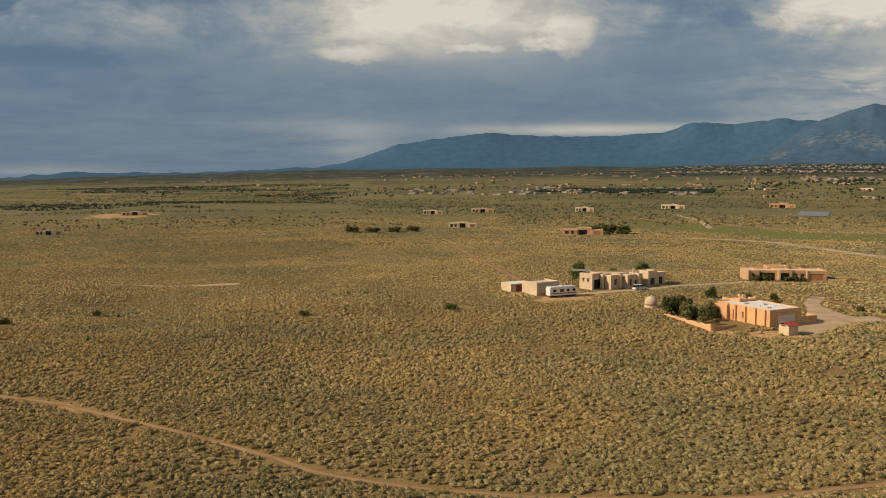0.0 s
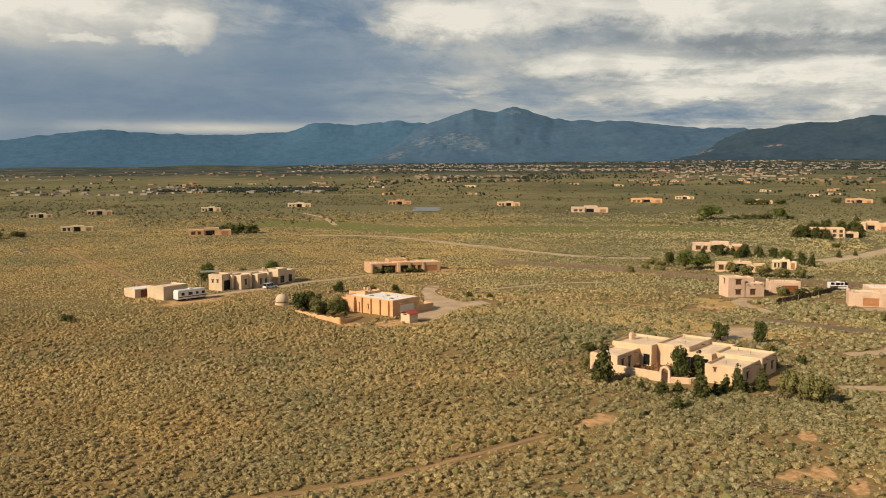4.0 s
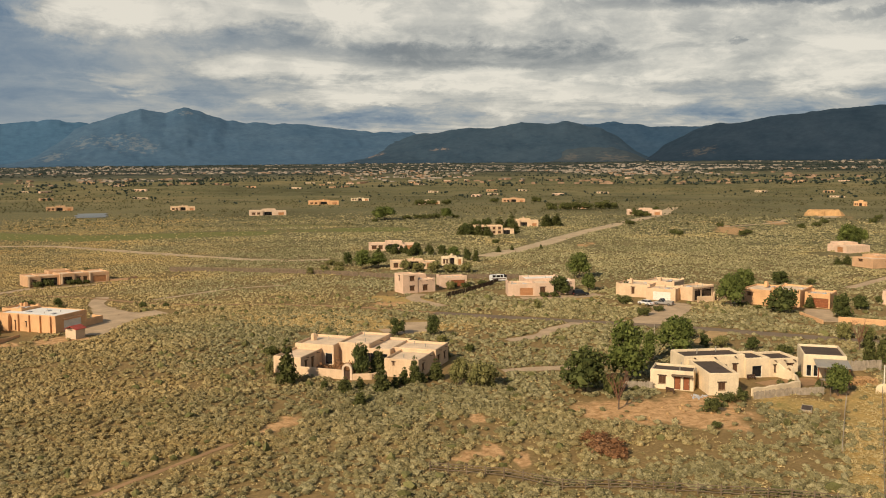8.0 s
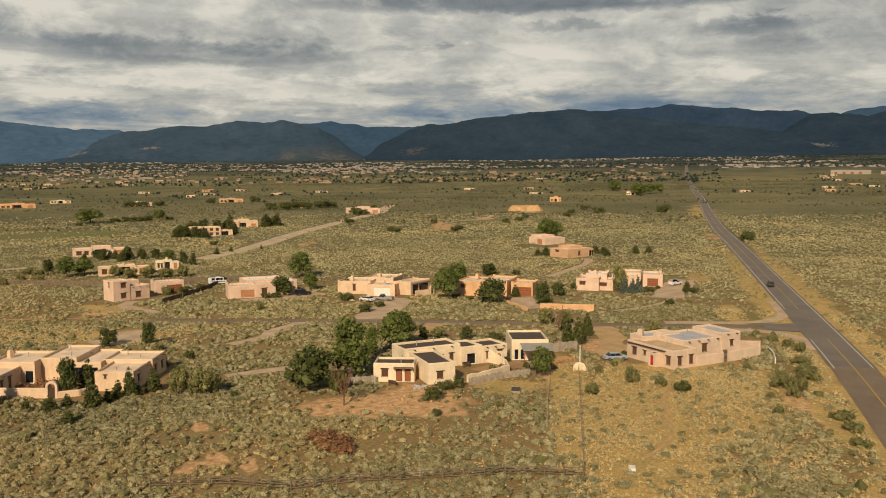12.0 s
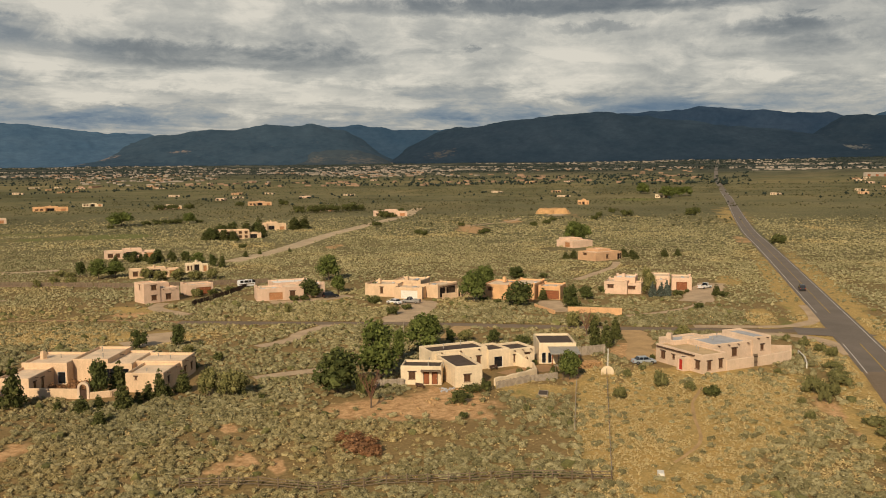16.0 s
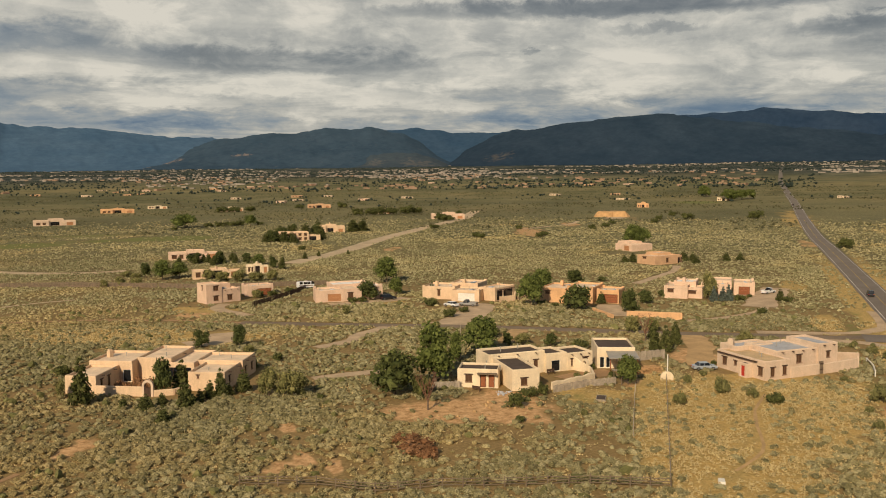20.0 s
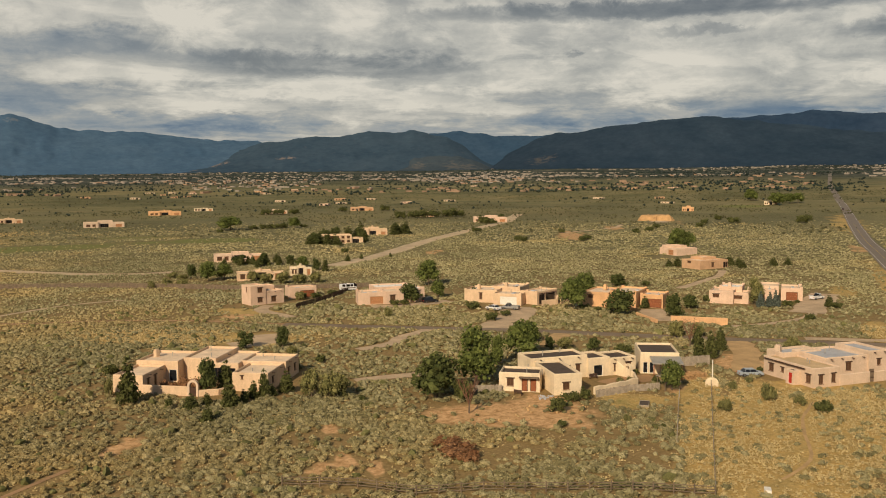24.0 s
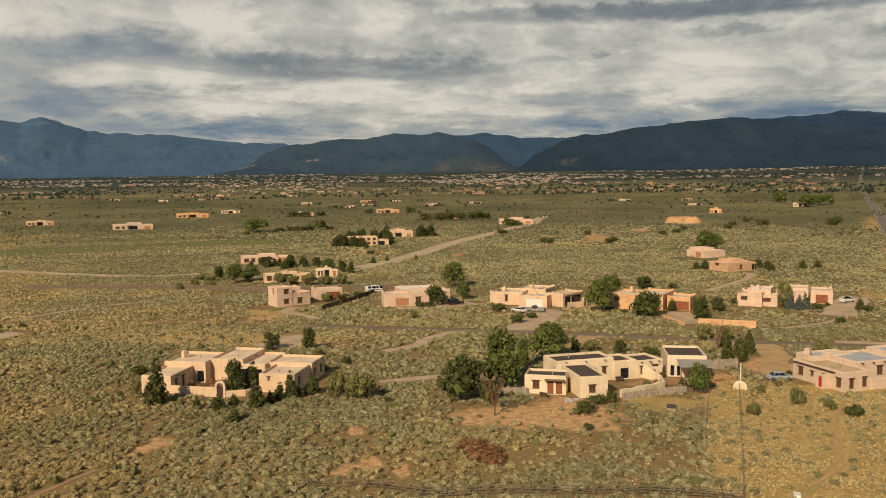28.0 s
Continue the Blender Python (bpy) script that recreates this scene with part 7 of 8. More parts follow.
lump_f = (ICO_F[None] + len(ICO_V) * np.arange(len(near_x))[:, None, None]).reshape(-1, 3)
tagged(new("yard_trees", mesh_of("yard_trees", lump_v.reshape(-1, 3), lump_f, M["far_tree"])), "dark trees round distant houses", "trees", kind="stuff")
# ---- sagebrush ----


def keep_clear(x, y):
    """0 where nothing grows: roads, drives, houses."""
    ok = np.ones(len(x), bool)
    for points, gap in ((HIGHWAY, 5.2), (SIDE_ROAD, 2.6), (SIDE_TRACK, 1.0), (BRICK_TRACK, 1.2), (DIRT_NORTH, 4.6), (DIRT_FAR, 3.4), (TRACK_WEST, 1.1), (TRACK_BACK, 1.4), (TRACK_LEFT, 1.6), (FOOTPATH, 0.8), (((192, 14.6), (199, 17.4), (206, 21.2), (208.6, 26), (208, 32), (203, 42)), 2.2), (((256, 31), (246, 28.8), (236, 26.2), (226, 27.2), (219, 32), (214, 41), (210, 50)), 2.2)):
        ok &= line_gap(x, y, points) > gap
    ok &= line_gap(x, y, ((74.0, 78.0), (78.9, 70.0), (80.8, 62.5), (86.5, 56.7), (90.7, 50.5), (96.8, 42.1), (100.9, 33.5))) > 0.7
    for half, points in DRIVES.values():
        ok &= line_gap(x, y, points) > half + 0.3
    for cx, cy, rx, ry, turn in ((108, 124, 14, 15, 27), (135, 76, 8, 9, 0), (147, 75, 10, 9, -35), (160, 64, 9, 8, 30), (146, 67, 8, 5, -20), (172, 37, 13, 9, -34), (172, 44, 7, 7, 0), (79, 213, 10, 12, 26), (66, 209, 8, 9, 0), (56.6, 234.5, 4, 4, 0),
                                 (54, 274, 14, 7, 10), (32, 260, 7, 7, 30), (24, 267, 6, 5, 25), (34, 254, 8, 5, 28), (113, 291, 14, 7, -14), (184, 195, 13, 7, -16), (204, 169, 13, 10, -40), (224, 136, 10, 13, 0), (234, 106, 9, 14, 6), (264, 77, 14, 10, -40),
                                 (346, 124, 12, 9, 20), (382, 150, 10, 12, 20), (669, 271, 16, 14, 0), (214, 20, 7, 10, 0)):
        ok &= blot(x, y, cx, cy, rx, ry, turn) <= 0.02
    return ok


def bush_size(az):
    """The brush to the north is lower than that round the houses."""
    return np.interp(np.degrees(az), (8, 40), (0.74, 1.0))


def scatter(r0, r1, density, seed, straw=False):
    """Places for bushes between two distances from the camera's spot."""
    g = np.random.default_rng(seed)
    az0, az1 = math.radians(-31), math.radians(95)
    count = int((r1 * r1 - r0 * r0) * (az1 - az0) / 2 * density)
    az = g.uniform(az0, az1, count)
    r = np.sqrt(g.uniform(r0 * r0, r1 * r1, count))
    x, y = r * np.sin(az), r * np.cos(az)
    clump = rough_noise(x / 9.0, y / 9.0, 78, 4)
    broad = rough_noise(x / 45.0, y / 45.0, 77, 3)
    open_ground = np.interp(np.degrees(az), (15, 45), (0.45, 0.16))
    chance = np.clip(np.interp(np.degrees(az), (15, 45), (0.85, 0.80)) + 4.2 * (clump - 0.46), open_ground, 1) * np.clip(0.7 + 1.9 * (broad - 0.33), 0.5, 1)
    if not straw:
        chance *= 0.46 / bush_size(az) ** 2
    chance *= (1 - 0.94 * np.clip(bare_at(x, y) * 2.2, 0, 1)) * (1 if straw else 1 - 0.88 * dry_at(x, y)) * (1 - 0.95 * np.clip(green_at(x, y) * 2, 0, 1))
    chance *= 1 - smooth(r, 440, 760)
    keep = (g.random(count) < chance) & keep_clear(x, y)
    return x[keep], y[keep], g


def bushes(name, x, y, g, base_v, base_f, mat, label, low=0.55, high=1.15, flat=0.66, jag=0.3):
    """One object of many bushes, each turned and uneven."""
    k = len(x)
    w = bush_size(np.arctan2(x, y)) * g.uniform(low, high, k) * (0.75 + 0.5 * rough_noise(x / 20.0, y / 20.0, 5, 2))
    h = w * flat * g.uniform(0.75, 1.25, k)
    t = g.uniform(0, 6.283, k)
    v = base_v[None] * g.uniform(1 - jag, 1 + jag, (k, len(base_v), 1))
    c, s = np.cos(t)[:, None], np.sin(t)[:, None]
    squash = g.uniform(0.75, 1.25, k)[:, None]
    vx, vy = v[:, :, 0] * w[:, None] * squash, v[:, :, 1] * w[:, None] / squash
    px, py = x[:, None] + vx * c - vy * s, y[:, None] + vx * s + vy * c
    pz = land(x, y)[:, None] + v[:, :, 2] * h[:, None] + (h * 0.55)[:, None]
    f = (base_f[None] + len(base_v) * np.arange(k)[:, None, None]).reshape(-1, 3)
    return tagged(new(name, mesh_of(name, np.stack([px, py, pz], -1).reshape(-1, 3), f, M[mat])), label, "brush", kind="stuff")


def tufted(blades, core_v, core_f, size, seed):
    """A bush: a dense heart with leafy sprigs standing out of it."""
    g = np.random.default_rng(seed)
    i = np.arange(blades)
    z = 1.0 - 1.15 * (i + 0.5) / blades
    a = i * 2.39996
    d = np.stack([np.sqrt(np.clip(1 - z * z, 0, 1)) * np.cos(a), np.sqrt(np.clip(1 - z * z, 0, 1)) * np.sin(a), z], 1)
    side = np.cross(d, g.normal(size=(blades, 3)))
    side /= np.linalg.norm(side, axis=1)[:, None]
    tip = d * 0.75 + np.array([0, 0, 0.2]) + g.normal(0, 0.4, (blades, 3))
    foot = d * 0.84
    tri = np.stack([foot - side * size, foot + side * size, foot + tip * size * 1.35], 1)
    tri = np.where(g.random((blades, 1, 1)) < 0.5, tri[:, ::-1], tri)
    v = np.concatenate([core_v * 0.92, tri.reshape(-1, 3)])
    f = np.concatenate([core_f, len(core_v) + np.arange(3 * blades).reshape(-1, 3)])
    return v, f


SPRIGS = tufted(30, ICO_V, LUMP_F, 0.22, 1)
SPRIGS_MID = tufted(9, DOME_V, DOME_F, 0.24, 2)
HEX_V = np.array([(0, 0, 0.9)] + [(0.95 * math.cos(i * 1.047), 0.95 * math.sin(i * 1.047), 0.1 - 0.5 * (i % 2)) for i in range(6)])
HEX_F = np.array([(0, 1 + i, 1 + (i + 1) % 6) for i in range(6)])
SPRIGS_GRASS = tufted(7, OCT_V * 0.7, OCT_F[:4], 0.42, 4)
for r0, r1, density, lump, low, high, where in ((92, 150, 3.1, SPRIGS, 0.36, 0.74, "covering the near ground"), (150, 245, 3.0, SPRIGS_MID, 0.36, 0.70, "between the houses"),
                                                (245, 420, 2.3, (HEX_V, HEX_F), 0.34, 0.66, "behind the houses"), (420, 760, 1.0, (HEX_V, HEX_F), 0.44, 0.84, "on the far plain")):
    x, y, g = scatter(r0, r1, density, 100 + int(r0))
    bushes("sagebrush", x, y, g, *lump, "sage", "grey-green sagebrush " + where, low, high, 0.64, jag=0.30)
x, y, g = scatter(92, 240, 5.0, 7, True)
keep = (dry_at(x, y) > 0.2) | (g.random(len(x)) < 0.05)
bushes("dry_grass", x[keep], y[keep], g, *SPRIGS_GRASS, "straw", "tufts of straw-coloured dry grass", 0.14, 0.34, 0.8, 0.4)
x, y, g = scatter(92, 160, 1.3, 9, True)
bushes("grass_tufts", x, y, g, *SPRIGS_GRASS, "straw", "small tan tufts of bunch grass", 0.12, 0.26, 0.9, 0.35)
x, y, g = scatter(86, 260, 0.05, 8)
keep = (x > 0.45 * y) | (g.random(len(x)) < 0.2)
x, y = x[keep], y[keep]
bushes("rabbitbrush", x, y, g, ICO_V, ICO_F, "rabbitbrush", "scattered darker green brush", 0.5, 0.9, 0.75, 0.35)

# ---- fences, vehicles and small things ----


def rail_fence(points, spacing=2.4, rails=(0.35, 0.75, 1.12), post_h=1.35, mat="wood", label="weathered brown post-and-rail wooden fence"):
    """Posts with three rails between each two."""
    x0, y0 = points[0]
    ob = thing("rail_fence", x0, y0, 0, label, "fence")
    stops = []
    for (ax, ay), (bx, by) in zip(points, points[1:]):
        count = max(1, round(math.hypot(bx - ax, by - ay) / spacing))
        stops += [(ax + (bx - ax) * i / count, ay + (by - ay) * i / count) for i in range(count)]
    stops.append(points[-1])
    post_me = rail_me = None
    for i, (x, y) in enumerate(stops):
        z = land_at(x, y)
        if post_me is None:
            p = part("post", rod((0, 0, -0.3), (0.02, 0.01, post_h), 0.09, 0.075, 7), M[mat], ob)
            post_me = p.data
        else:
            p = new("post", post_me)
            p.parent = ob
        p.matrix_basis = pose(x - x0, y - y0, z - land_at(x0, y0), 0, 0, i * 40)
        if i:
            px, py = stops[i - 1]
            length = math.hypot(x - px, y - py)
            for k, h in enumerate(rails):
                sag = 0.05 * math.sin(i * 2.3 + k)
                part("rail", rod((px - x0, py - y0, h + sag), (x - x0, y - y0, h - sag), 0.06, 0.05, 6), M[mat], ob)
    return ob


rail_fence([(74.0, 78.0), (78.9, 70.0), (80.8, 62.5), (86.5, 56.7), (90.7, 50.5), (96.8, 42.1), (100.9, 33.5)])


def wire_fence(points, spacing, h, wires, label, mat="grey_wood"):
    x0, y0 = points[0]
    ob = thing("wire_fence", x0, y0, 0, label, "fence")
    stops = []
    for (ax, ay), (bx, by) in zip(points, points[1:]):
        count = max(1, round(math.hypot(bx - ax, by - ay) / spacing))
        stops += [(ax + (bx - ax) * i / count, ay + (by - ay) * i / count) for i in range(count)]
    stops.append(points[-1])
    for i, (x, y) in enumerate(stops):
        part("post", rod((x - x0, y - y0, -0.3), (x - x0 + 0.03, y - y0, h), 0.06, 0.05, 6), M[mat], ob)
        if i:
            px, py = stops[i - 1]
            for k in range(wires):
                zz = h * (0.3 + 0.65 * k / max(1, wires - 1))
                part("wire", rod((px - x0, py - y0, zz), (x - x0, y - y0, zz), 0.012, 0.012, 4), M["metal_roof"], ob)
    return ob


wire_fence([(100.9, 33.5), (120.6, 40.5), (153, 52.0), (158.1, 53.8)], 3.2, 1.3, 3, "wire fence with grey posts beside a dirt strip", "wood")
wire_fence([(118.0, 44.8), (139.3, 52.7), (143.1, 54.0)], 3.2, 1.4, 3, "wire fence with grey posts round a garden")


def board_fence(points, h, mat, label, width=0.22, gap=0.05, rough_top=0.12):
    """Upright boards side by side; alike boards share a few meshes."""
    x0, y0 = points[0]
    ob = thing("board_fence", x0, y0, 0, label, "fence")
    meshes = []
    g = np.random.default_rng(int(abs(x0 * 7 + y0)))
    for k in range(4):
        p = part("board", box(0, -0.025, -0.2, width, 0.025, h + rough_top * (k / 3 - 0.5), bevel=0.0), M[mat], ob)
        meshes.append(p)
    made = 0
    for (ax, ay), (bx, by) in zip(points, points[1:]):
        length = math.hypot(bx - ax, by - ay)
        turn = math.degrees(math.atan2(by - ay, bx - ax))
        for i in range(int(length / (width + gap))):
            u = i * (width + gap) / length
            at = pose(ax - x0 + (bx - ax) * u, ay - y0 + (by - ay) * u, 0, float(g.uniform(-2, 2)), 0, turn)
            if made < 4:
                p = meshes[made]
            else:
                p = new("board", meshes[int(g.integers(4))].data)
                p.parent = ob
            p.matrix_basis = at
            made += 1
        part("rail", box(0, 0.03, h * 0.7, length, 0.08, h * 0.7 + 0.09), M[mat], ob, at=pose(ax - x0, ay - y0, 0, 0, 0, turn))
        part("rail", box(0, 0.03, h * 0.25, length, 0.08, h * 0.25 + 0.09), M[mat], ob, at=pose(ax - x0, ay - y0, 0, 0, 0, turn))
    return ob


board_fence([(134.6, 65.4), (141.8, 62.2), (145.9, 58.6)], 1.3, "grey_wood", "grey upright board fence below the court")
board_fence([(125.6, 84.4), (129.4, 80.6)], 1.3, "grey_wood", "short grey board fence beside a tree")
board_fence([(165.7, 62.8), (171.3, 58.5)], 1.9, "grey_wood", "tall grey board fence")
board_fence([(179.8, 261.3), (191.9, 237.3), (196.5, 222.6), (214, 206), (226, 193.5)], 1.6, "wood", "long brown upright pole fence", 0.5, 0.06)
board_fence([(152.3, 297.5), (181.0, 260.8)], 1.7, "wood", "long brown upright pole fence", 0.5, 0.06)
board_fence([(177.9, 180.3), (188.8, 183.1), (199.9, 186.7), (213.8, 192.4)], 1.5, "dark_wood", "dark board fence running down to the road", 0.45, 0.12)


def wheel(parent, x, y, r, w, side):
    tyre = part("wheel", rod((x, y, r), (x, y + side * w, r), r, r, 16), M["rubber"], parent)
    part("rim", rod((x, y + side * w * 0.9, r), (x, y + side * (w + 0.015), r), r * 0.6, r * 0.55, 12), M["chrome"], tyre)
    return tyre


def car(name, x, y, turn, paint, label, style="sedan", length=4.5, width=1.8):
    """A car from a side profile lofted across its width."""
    ob = thing(name, x, y, turn, label, "car", z=land_at(x, y) + 0.06 + (0.12 if style == "road" else 0))
    L = length
    tall = 1.72 if style in ("suv", "road") else (1.8 if style == "pickup" else 1.45)
    lower = [(-L / 2, 0.35), (-L / 2 + 0.05, 0.85), (-L / 2 + 0.3, 0.95), (L / 2 - 1.2, 0.95), (L / 2 - 0.15, 0.82), (L / 2, 0.6), (L / 2 - 0.03, 0.32)]
    bm = bmesh.new()
    rings = [[bm.verts.new((px, s * width / 2 * (0.94 if pz > 0.9 or pz < 0.4 else 1.0), pz)) for px, pz in lower] for s in (-1, 1)]
    k = len(lower)
    for i in range(k):
        bm.faces.new((rings[0][i], rings[0][(i + 1) % k], rings[1][(i + 1) % k], rings[1][i]))
    bm.faces.new(rings[0][::-1])
    bm.faces.new(rings[1])
    bmesh.ops.bevel(bm, geom=bm.edges[:], offset=0.06, segments=2, affect="EDGES", profile=0.5)
    part("body", bm, M[paint], ob, smooth_shade=False)
    x0, x1 = {"sedan": (-L * 0.36, L * 0.2), "suv": (-L * 0.47, L * 0.16), "road": (-L * 0.47, L * 0.16), "pickup": (-L * 0.08, L * 0.2)}[style]
    slope = 0.25 if style in ("suv", "road") else 0.55

    def cabin(grow, z0, z1, shrink):
        b = bmesh.new()
        w0, w1 = width / 2 * 0.93 + grow, width / 2 * 0.76 + grow
        lo = [b.verts.new(p) for p in ((x0 - grow, -w0, z0), (x1 + 0.35 + grow, -w0, z0), (x1 + 0.35 + grow, w0, z0), (x0 - grow, w0, z0))]
        hi = [b.verts.new(p) for p in ((x0 + slope * shrink, -w1, z1), (x1 - 0.35 * shrink, -w1, z1), (x1 - 0.35 * shrink, w1, z1), (x0 + slope * shrink, w1, z1))]
        b.faces.new(lo[::-1])
        b.faces.new(hi)
        for i in range(4):
            b.faces.new((lo[i], lo[(i + 1) % 4], hi[(i + 1) % 4], hi[i]))
        return b
    part("window_glass", cabin(0.0, 0.94, tall - 0.05, 1.0), M["glass"], ob)
    top = box(x0 + slope, -width * 0.385, tall - 0.06, x1 - 0.33, width * 0.385, tall, bevel=0.025)
    part("roof", top, M[paint], ob)
    for px in (x0 + slope * 0.9, (x0 + x1) / 2 + 0.1, x1 - 0.25):
        for s in (-1, 1):
            part("pillar", rod((px + (0.25 if px > 0 else -0.05), s * width * 0.455, 0.93), (px, s * width * 0.385, tall - 0.03), 0.045, 0.04, 5), M[paint], ob)
    for px in (-L * 0.31, L * 0.31):
        wheel(ob, px, -width / 2 + 0.2, 0.34, 0.22, -1)
        wheel(ob, px, width / 2 - 0.2, 0.34, 0.22, 1)
    for s in (-1, 1):
        part("headlight", box(L / 2 - 0.13, s * width * 0.36 - 0.16, 0.62, L / 2 - 0.02, s * width * 0.36 + 0.16, 0.76, bevel=0.02), M["white_paint"], ob, "clear headlight")
        part("tail_light", box(-L / 2 - 0.01, s * width * 0.38 - 0.12, 0.66, -L / 2 + 0.08, s * width * 0.38 + 0.12, 0.84, bevel=0.02), M["red_paint"], ob, "red tail light")
    if style == "pickup":
        part("truck_bed", box(-L / 2 + 0.1, -width * 0.42, 0.955, x0 - 0.15, width * 0.42, 0.975), M["rubber"], ob, "dark truck bed")
        for s in (-1, 1):
            part("bed_side", box(-L / 2 + 0.04, s * width * 0.45 - 0.05, 0.94, x0 - 0.05, s * width * 0.45 + 0.05, 1.2), M[paint], ob)
        part("tailgate", box(-L / 2 + 0.02, -width * 0.42, 0.94, -L / 2 + 0.1, width * 0.42, 1.2), M[paint], ob)
    return ob


car("sedan", 165.2, 48.8, -52, "car_blue", "pale blue sedan parked on dry grass", "sedan", 4.6)
car("sport_utility", 286, 35.9, 14, "car_black", "dark sport utility car on the highway", "road", 4.6)
car("sport_utility", 208.2, 155.2, -30, "car_black", "dark car parked by a rose adobe house", "suv", 4.8)
car("sedan", 206.6, 132.0, 80, "car_white", "white car parked on a gravel drive", "sedan", 4.5)
car("pickup_truck", 210.0, 128.6, 100, "car_silver", "silver pickup parked on a gravel drive", "pickup", 5.4)
car("pickup_truck", 277.4, 63.0, -20, "car_white", "white pickup by an open garage", "pickup", 5.4)
car("sedan", 60.0, 267.4, 24, "car_white", "white car beside a sand adobe house", "suv", 4.7)
car("sedan", 920, 187.5, 14, "car_black", "dark car far along the highway", "road", 4.6)


def caravan(name, x, y, turn, length, h, label, nose=0.6):
    ob = thing(name, x, y, turn, label, "caravan")
    bm = bmesh.new()
    prof = [(0, 0.55), (0, h - 0.35), (0.35, h), (length - nose, h), (length - 0.1, h - 0.7), (length, h - 1.4), (length - 0.1, 0.55)]
    rings = [[bm.verts.new((px, yy, pz)) for px, pz in prof] for yy in (-1.22, 1.22)]
    k = len(prof)
    for i in range(k):
        bm.faces.new((rings[0][i], rings[0][(i + 1) % k], rings[1][(i + 1) % k], rings[1][i]))
    bm.faces.new(rings[0][::-1])
    bm.faces.new(rings[1])
    bmesh.ops.bevel(bm, geom=bm.edges[:], offset=0.1, segments=2, affect="EDGES", profile=0.5)
    part("body", bm, M["car_white"], ob)
    for s in (-1, 1):
        part("stripe", box(0.3, s * 1.225 - 0.006, 1.05, length - 0.3, s * 1.225 + 0.012 * s + 0.006, 1.3), M["stripe"], ob, "brown side stripe")
        for u, w in ((0.12, 1.0), (0.36, 1.3), (0.62, 0.8), (0.82, 1.0)):
            part("window", box(length * u, s * 1.23 - 0.02, 1.6, length * u + w, s * 1.23 + 0.02, 2.35, bevel=0.01), M["glass"], ob)
        for u in (0.3, 0.4):
            wheel(ob, length * u, s * 0.95, 0.36, 0.24, s)
    part("roof_unit", box(length * 0.45, -0.4, h - 0.02, length * 0.45 + 1.0, 0.4, h + 0.28, bevel=0.05), M["white_paint"], ob)
    part("underbody", box(0.2, -1.0, 0.28, length - 0.4, 1.0, 0.6), M["rubber"], ob)
    part("jack", rod((length - 0.8, 0, 0), (length - 0.8, 0, 0.6), 0.06), M["metal_roof"], ob)
    return ob


caravan("caravan", 30.2, 253.0, 24, 9.2, 3.1, "long white caravan with brown stripes and dark windows")
caravan("caravan", 212.4, 195.0, -36, 5.4, 2.3, "white caravan parked behind a dark fence")


def half_round_wall(x, y, turn):
    ob = thing("round_wall", x, y, turn, "pale half-round adobe panel at a fence end", "wall")
    bm = bmesh.new()
    pts = [(1.15 * math.cos(math.pi * i / 14), 0.7 + 0.95 * math.sin(math.pi * i / 14)) for i in range(15)]
    outline = [(1.15, -0.2)] + pts + [(-1.15, -0.2)]
    a = [bm.verts.new((u, -0.15, z)) for u, z in outline]
    b = [bm.verts.new((u, 0.15, z)) for u, z in outline]
    bm.faces.new(a)
    bm.faces.new(b[::-1])
    for i in range(len(a)):
        j = (i + 1) % len(a)
        bm.faces.new((a[j], a[i], b[i], b[j]))
    part("panel", bm, M["adobe_cream"], ob)
    return ob


half_round_wall(153.4, 52.0, -62)
pole = thing("white_pole", 155.4, 52.6, 0, "slim white pole beside a fence", "pole")
part("shaft", rod((0, 0, -0.3), (0, 0, 4.4), 0.1, 0.09, 8), M["white_paint"], pole)
trellis = thing("white_rail", 187.4, 23.8, 0, "bent white metal rail beside the court wall", "rail")
for x0, y0, x1, y1 in ((0, 0, -6.0, -2.0), (-6.0, -2.0, -11.4, -3.0)):
    part("rail", rod((x0, y0, 1.0), (x1, y1, 1.0), 0.11, 0.11, 6), M["white_paint"], trellis)
for x0, y0 in ((0, 0), (-6.0, -2.0), (-10.6, -2.9), (-11.4, -3.0)):
    part("post", rod((x0, y0, -0.2), (x0, y0, 1.05), 0.12, 0.12, 6), M["white_paint"], trellis)
utility = thing("flag_pole", 147.7, 92.3, 0, "slim pale pole among the trees", "pole")
part("shaft", rod((0, 0, -0.3), (0, 0, 7.5), 0.08, 0.05, 8), M["grey_wood"], utility)


def log_pile(x, y, turn, length, h):
    ob = thing("log_pile", x, y, turn, "stack of split orange-brown firewood", "firewood")
    g = np.random.default_rng(3)
    rows = int(h / 0.24)
    for k in range(rows):
        for i in range(int(length / 0.26)):
            if g.random() < 0.12 * k:
                continue
            r = g.uniform(0.1, 0.14)
            u = i * 0.26 + (k % 2) * 0.13
            part("log", rod((u, g.uniform(-0.08, 0), k * 0.23 + 0.12), (u, 0.9 + g.uniform(0, 0.1), k * 0.23 + 0.12), r, r * 0.95, 6), M["split_wood"], ob)
    return ob


log_pile(155.4, 57.6, -42, 4.6, 1.2)
log_pile(157.6, 58.6, -42, 3.4, 1.0)


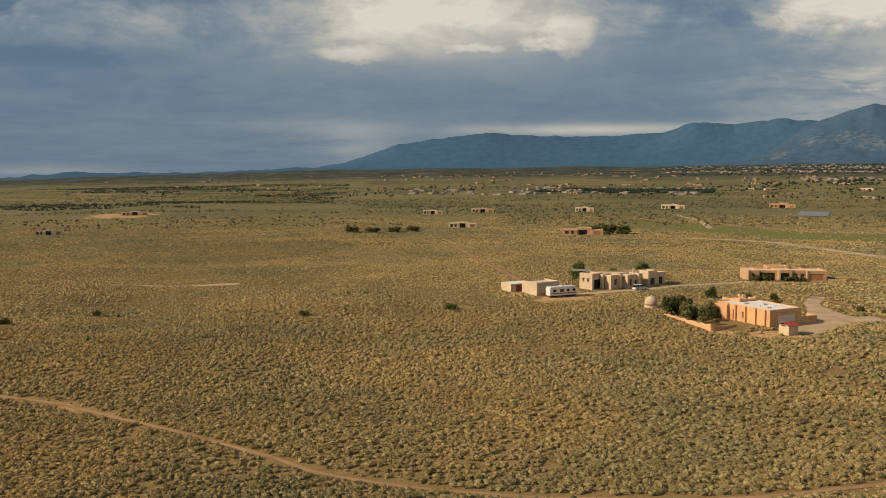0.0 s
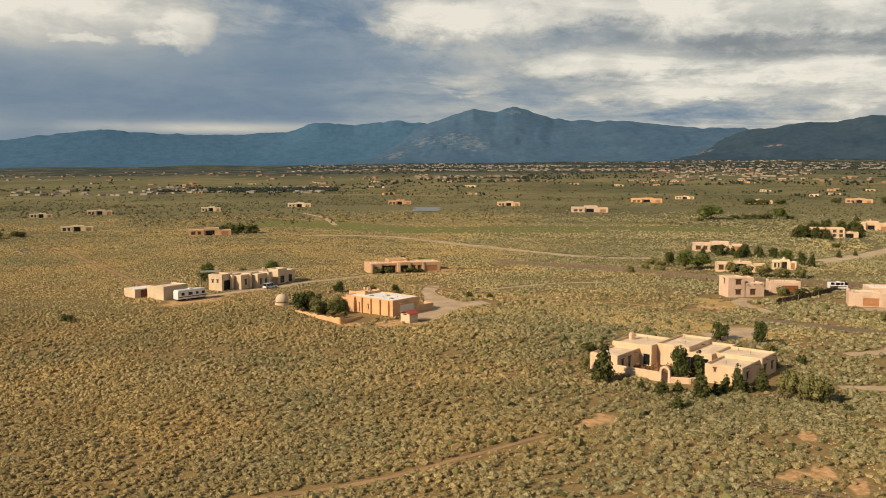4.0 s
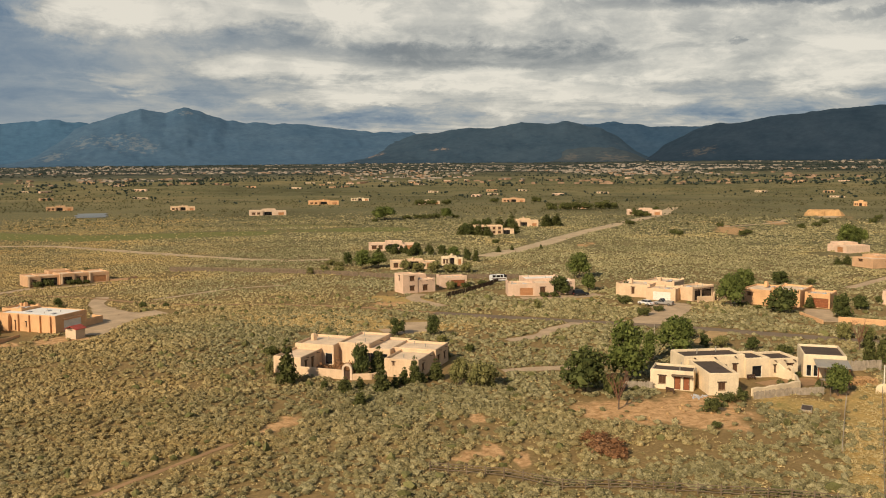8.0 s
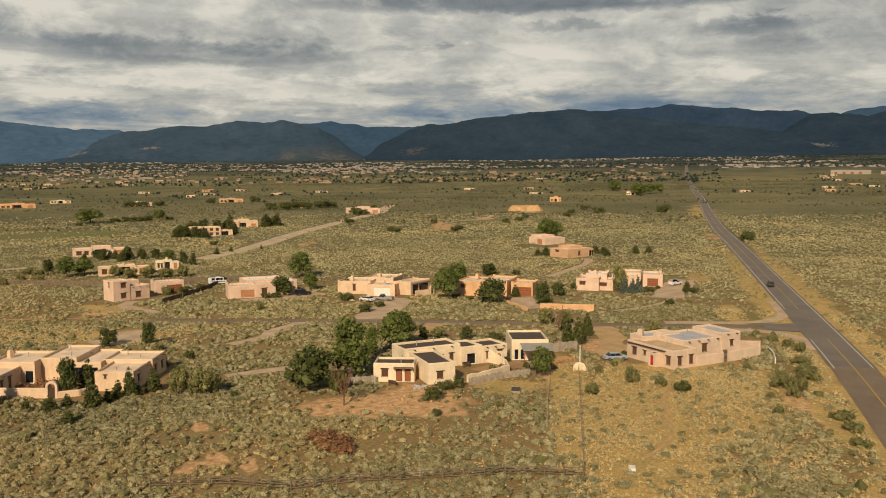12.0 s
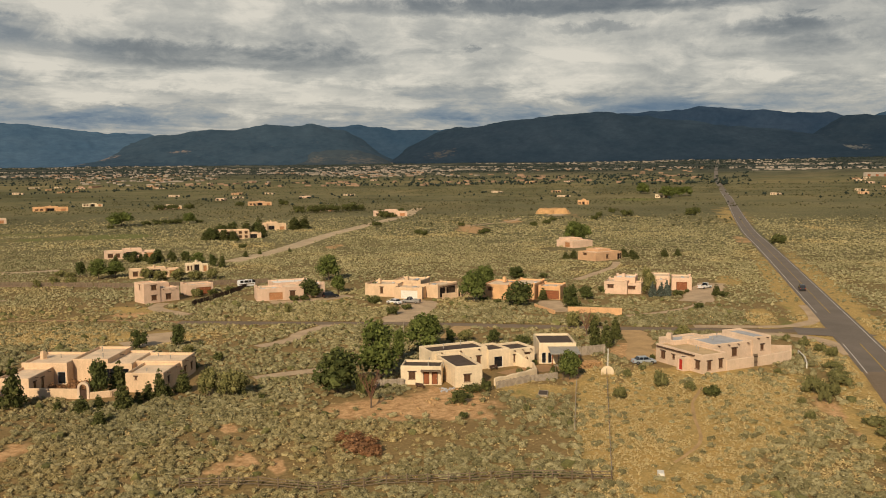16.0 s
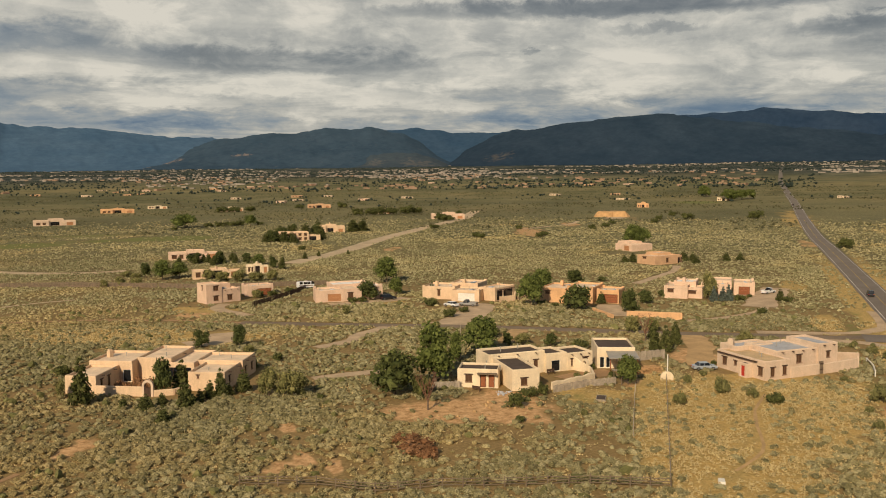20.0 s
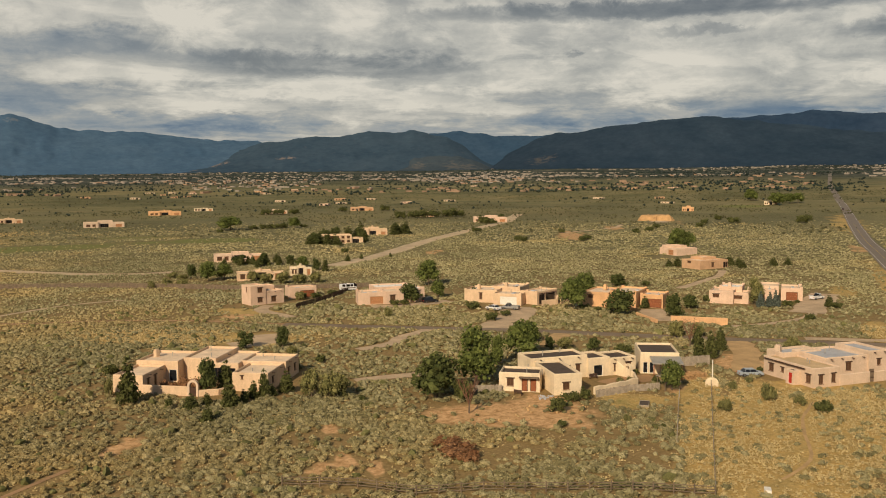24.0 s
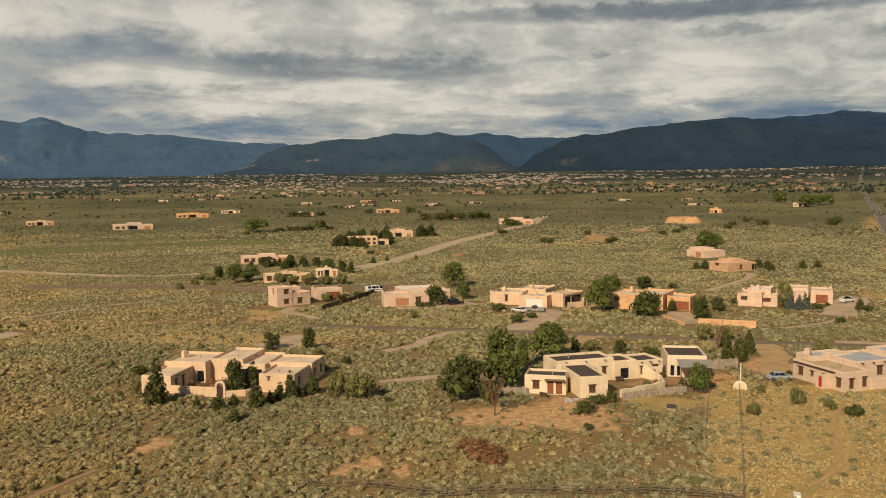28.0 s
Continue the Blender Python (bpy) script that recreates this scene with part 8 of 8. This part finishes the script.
def ramada(x, y, turn, w, d, h, label):
    ob = thing("ramada", x, y, turn, label, "shelter")
    for px, py in ((0.1, 0.1), (w - 0.1, 0.1), (0.1, d - 0.1), (w - 0.1, d - 0.1)):
        part("post", rod((px, py, -0.3), (px, py, h), 0.09, 0.08, 7), M["wood"], ob)
    for i in range(9):
        u = w * i / 8
        part("slat", box(u - 0.12, -0.2, h, u + 0.12, d + 0.2, h + 0.08), M["grey_wood"], ob)
    part("beam", box(-0.2, 0.0, h - 0.16, w + 0.2, 0.16, h), M["wood"], ob)
    part("beam", box(-0.2, d - 0.16, h - 0.16, w + 0.2, d, h), M["wood"], ob)
    return ob


ramada(145.6, 57.6, -35, 3.4, 2.6, 2.2, "small weathered open shelter in the garden")


def bench(x, y, turn, label="dark wooden garden bench against a wall"):
    ob = thing("garden_bench", x, y, turn, label, "bench")
    part("seat", box(0, 0, 0.42, 1.6, 0.45, 0.48), M["dark_wood"], ob)
    part("backrest", box(0, 0.43, 0.5, 1.6, 0.49, 0.95), M["dark_wood"], ob)
    for u in (0.05, 1.47):
        for v in (0.02, 0.37):
            part("leg", box(u, v, 0, u + 0.08, v + 0.08, 0.42), M["dark_wood"], ob)
    return ob


def ladder(x, y, turn, h):
    ob = thing("wooden_ladder", x, y, turn, "rough pole ladder leaning on a cream wall", "ladder")
    for u in (0.0, 0.5):
        part("rail", rod((u, -0.7, 0), (u + 0.04, 0, h), 0.045, 0.04, 6), M["grey_wood"], ob)
    for k in range(9):
        v = (k + 0.7) / 9.6
        part("rung", rod((-0.06, -0.7 + 0.7 * v, h * v), (0.58, -0.7 + 0.7 * v, h * v), 0.028, 0.028, 5), M["grey_wood"], ob)
    return ob


ladder(158.2, 63.6, -58, 3.6)
arch_gate(151.4, 67.0, 64, 1.0, 2.3, "adobe_cream", "small cream adobe arch into the court")
bench(146.2, 72.2, -33)
bench(129.0, 76.4, 87, "rustic wooden bench beside brown doors")


def stone_heap(x, y, seed, count, label, spread=1.2, mat="gravel"):
    ob = thing("rock_heap", x, y, 0, label, "rocks")
    g = np.random.default_rng(seed)
    for i in range(count):
        r = g.uniform(0.1, 0.26)
        bm = bmesh.new()
        bmesh.ops.create_icosphere(bm, subdivisions=1, radius=r)
        for v in bm.verts:
            v.co *= 0.75 + 0.5 * g.random()
        part("rock", bm, M[mat], ob, at=pose(float(g.normal(0, spread)), float(g.normal(0, spread * 0.6)), r * 0.35, 0, 0, float(g.uniform(0, 360))))
    return ob


stone_heap(129.6, 72.6, 1, 26, "heap of pale rocks beside the house", 1.0, "roof_blue")
stone_heap(126.0, 65.0, 2, 14, "loose tan stones on bare earth", 2.4, "path_earth")
stone_heap(119, 72, 4, 10, "loose tan stones on bare earth", 2.6, "path_earth")
box_ob = thing("utility_box", 105.9, 28.9, 20, "small pale utility box in dry grass", "utility box")
part("housing", box(-0.7, -0.4, -0.1, 0.7, 0.4, 0.35, bevel=0.04), M["white_paint"], box_ob)
pallet = thing("planter_bed", 133.5, 55.5, 20, "grey raised wooden planter in the garden", "planter")
part("frame_board", box(0, 0, 0, 3.2, 0.08, 0.4), M["grey_wood"], pallet)
part("frame_board", box(0, 1.5, 0, 3.2, 1.58, 0.4), M["grey_wood"], pallet)
part("frame_board", box(0, 0.08, 0, 0.08, 1.5, 0.4), M["grey_wood"], pallet)
part("frame_board", box(3.12, 0.08, 0, 3.2, 1.5, 0.4), M["grey_wood"], pallet)
part("soil", box(0.08, 0.08, 0, 3.12, 1.5, 0.33), M["roof_dark"], pallet)


def dead_tree(x, y, h, label="bare brown leafless tree"):
    ob = thing("bare_tree", x, y, 0, label, "tree")
    g = np.random.default_rng(9)
    part("trunk", rod((0, 0, -0.2), (0.1, 0.05, h * 0.35), 0.16, 0.1), M["bark"], ob)
    for i in range(9):
        a = i * 2.4
        tip = Vector((math.cos(a) * h * g.uniform(0.15, 0.4), math.sin(a) * h * g.uniform(0.15, 0.4), h * g.uniform(0.7, 1.0)))
        root = Vector((0.1, 0.05, h * g.uniform(0.15, 0.35)))
        bm = rod(root, tip, 0.07, 0.02, 5)
        for k in range(12):
            u = g.uniform(0.35, 1)
            b0 = root.lerp(tip, u)
            rod(b0, b0 + Vector((g.normal(0, 0.5), g.normal(0, 0.5), g.uniform(0.2, 0.9))), 0.025, 0.008, 4, bm)
        part("branch", bm, M["rust_bark"], ob)
    return ob


M["rust_bark"] = material("red_brown_twigs", shades((0.20, 0.10, 0.06), 0.25, 2.0, 9.0), 0.95)
dead_tree(114.3, 77.6, 6.4)
dead_tree(186.0, 68.0, 7.0, "bare brown shrub tree behind the house")
pond = strip("pond", ((270, 646), (282, 674), (296, 706)), 11, M["water"], "small grey pond on the plain", "water", lift=0.4, wobble=0.3)
strip("ridge_gravel", ((640, 262), (668, 268), (700, 280)), 7, M["track"], "scraped tan earth round unfinished walls", "ground", lift=0.12, wobble=0.4)
strip("cart_path", ((177, 676), (176, 640), (173.5, 599), (159, 525)), 1.8, M["track"], "pale path across the green", "path", lift=0.3, wobble=0.2)
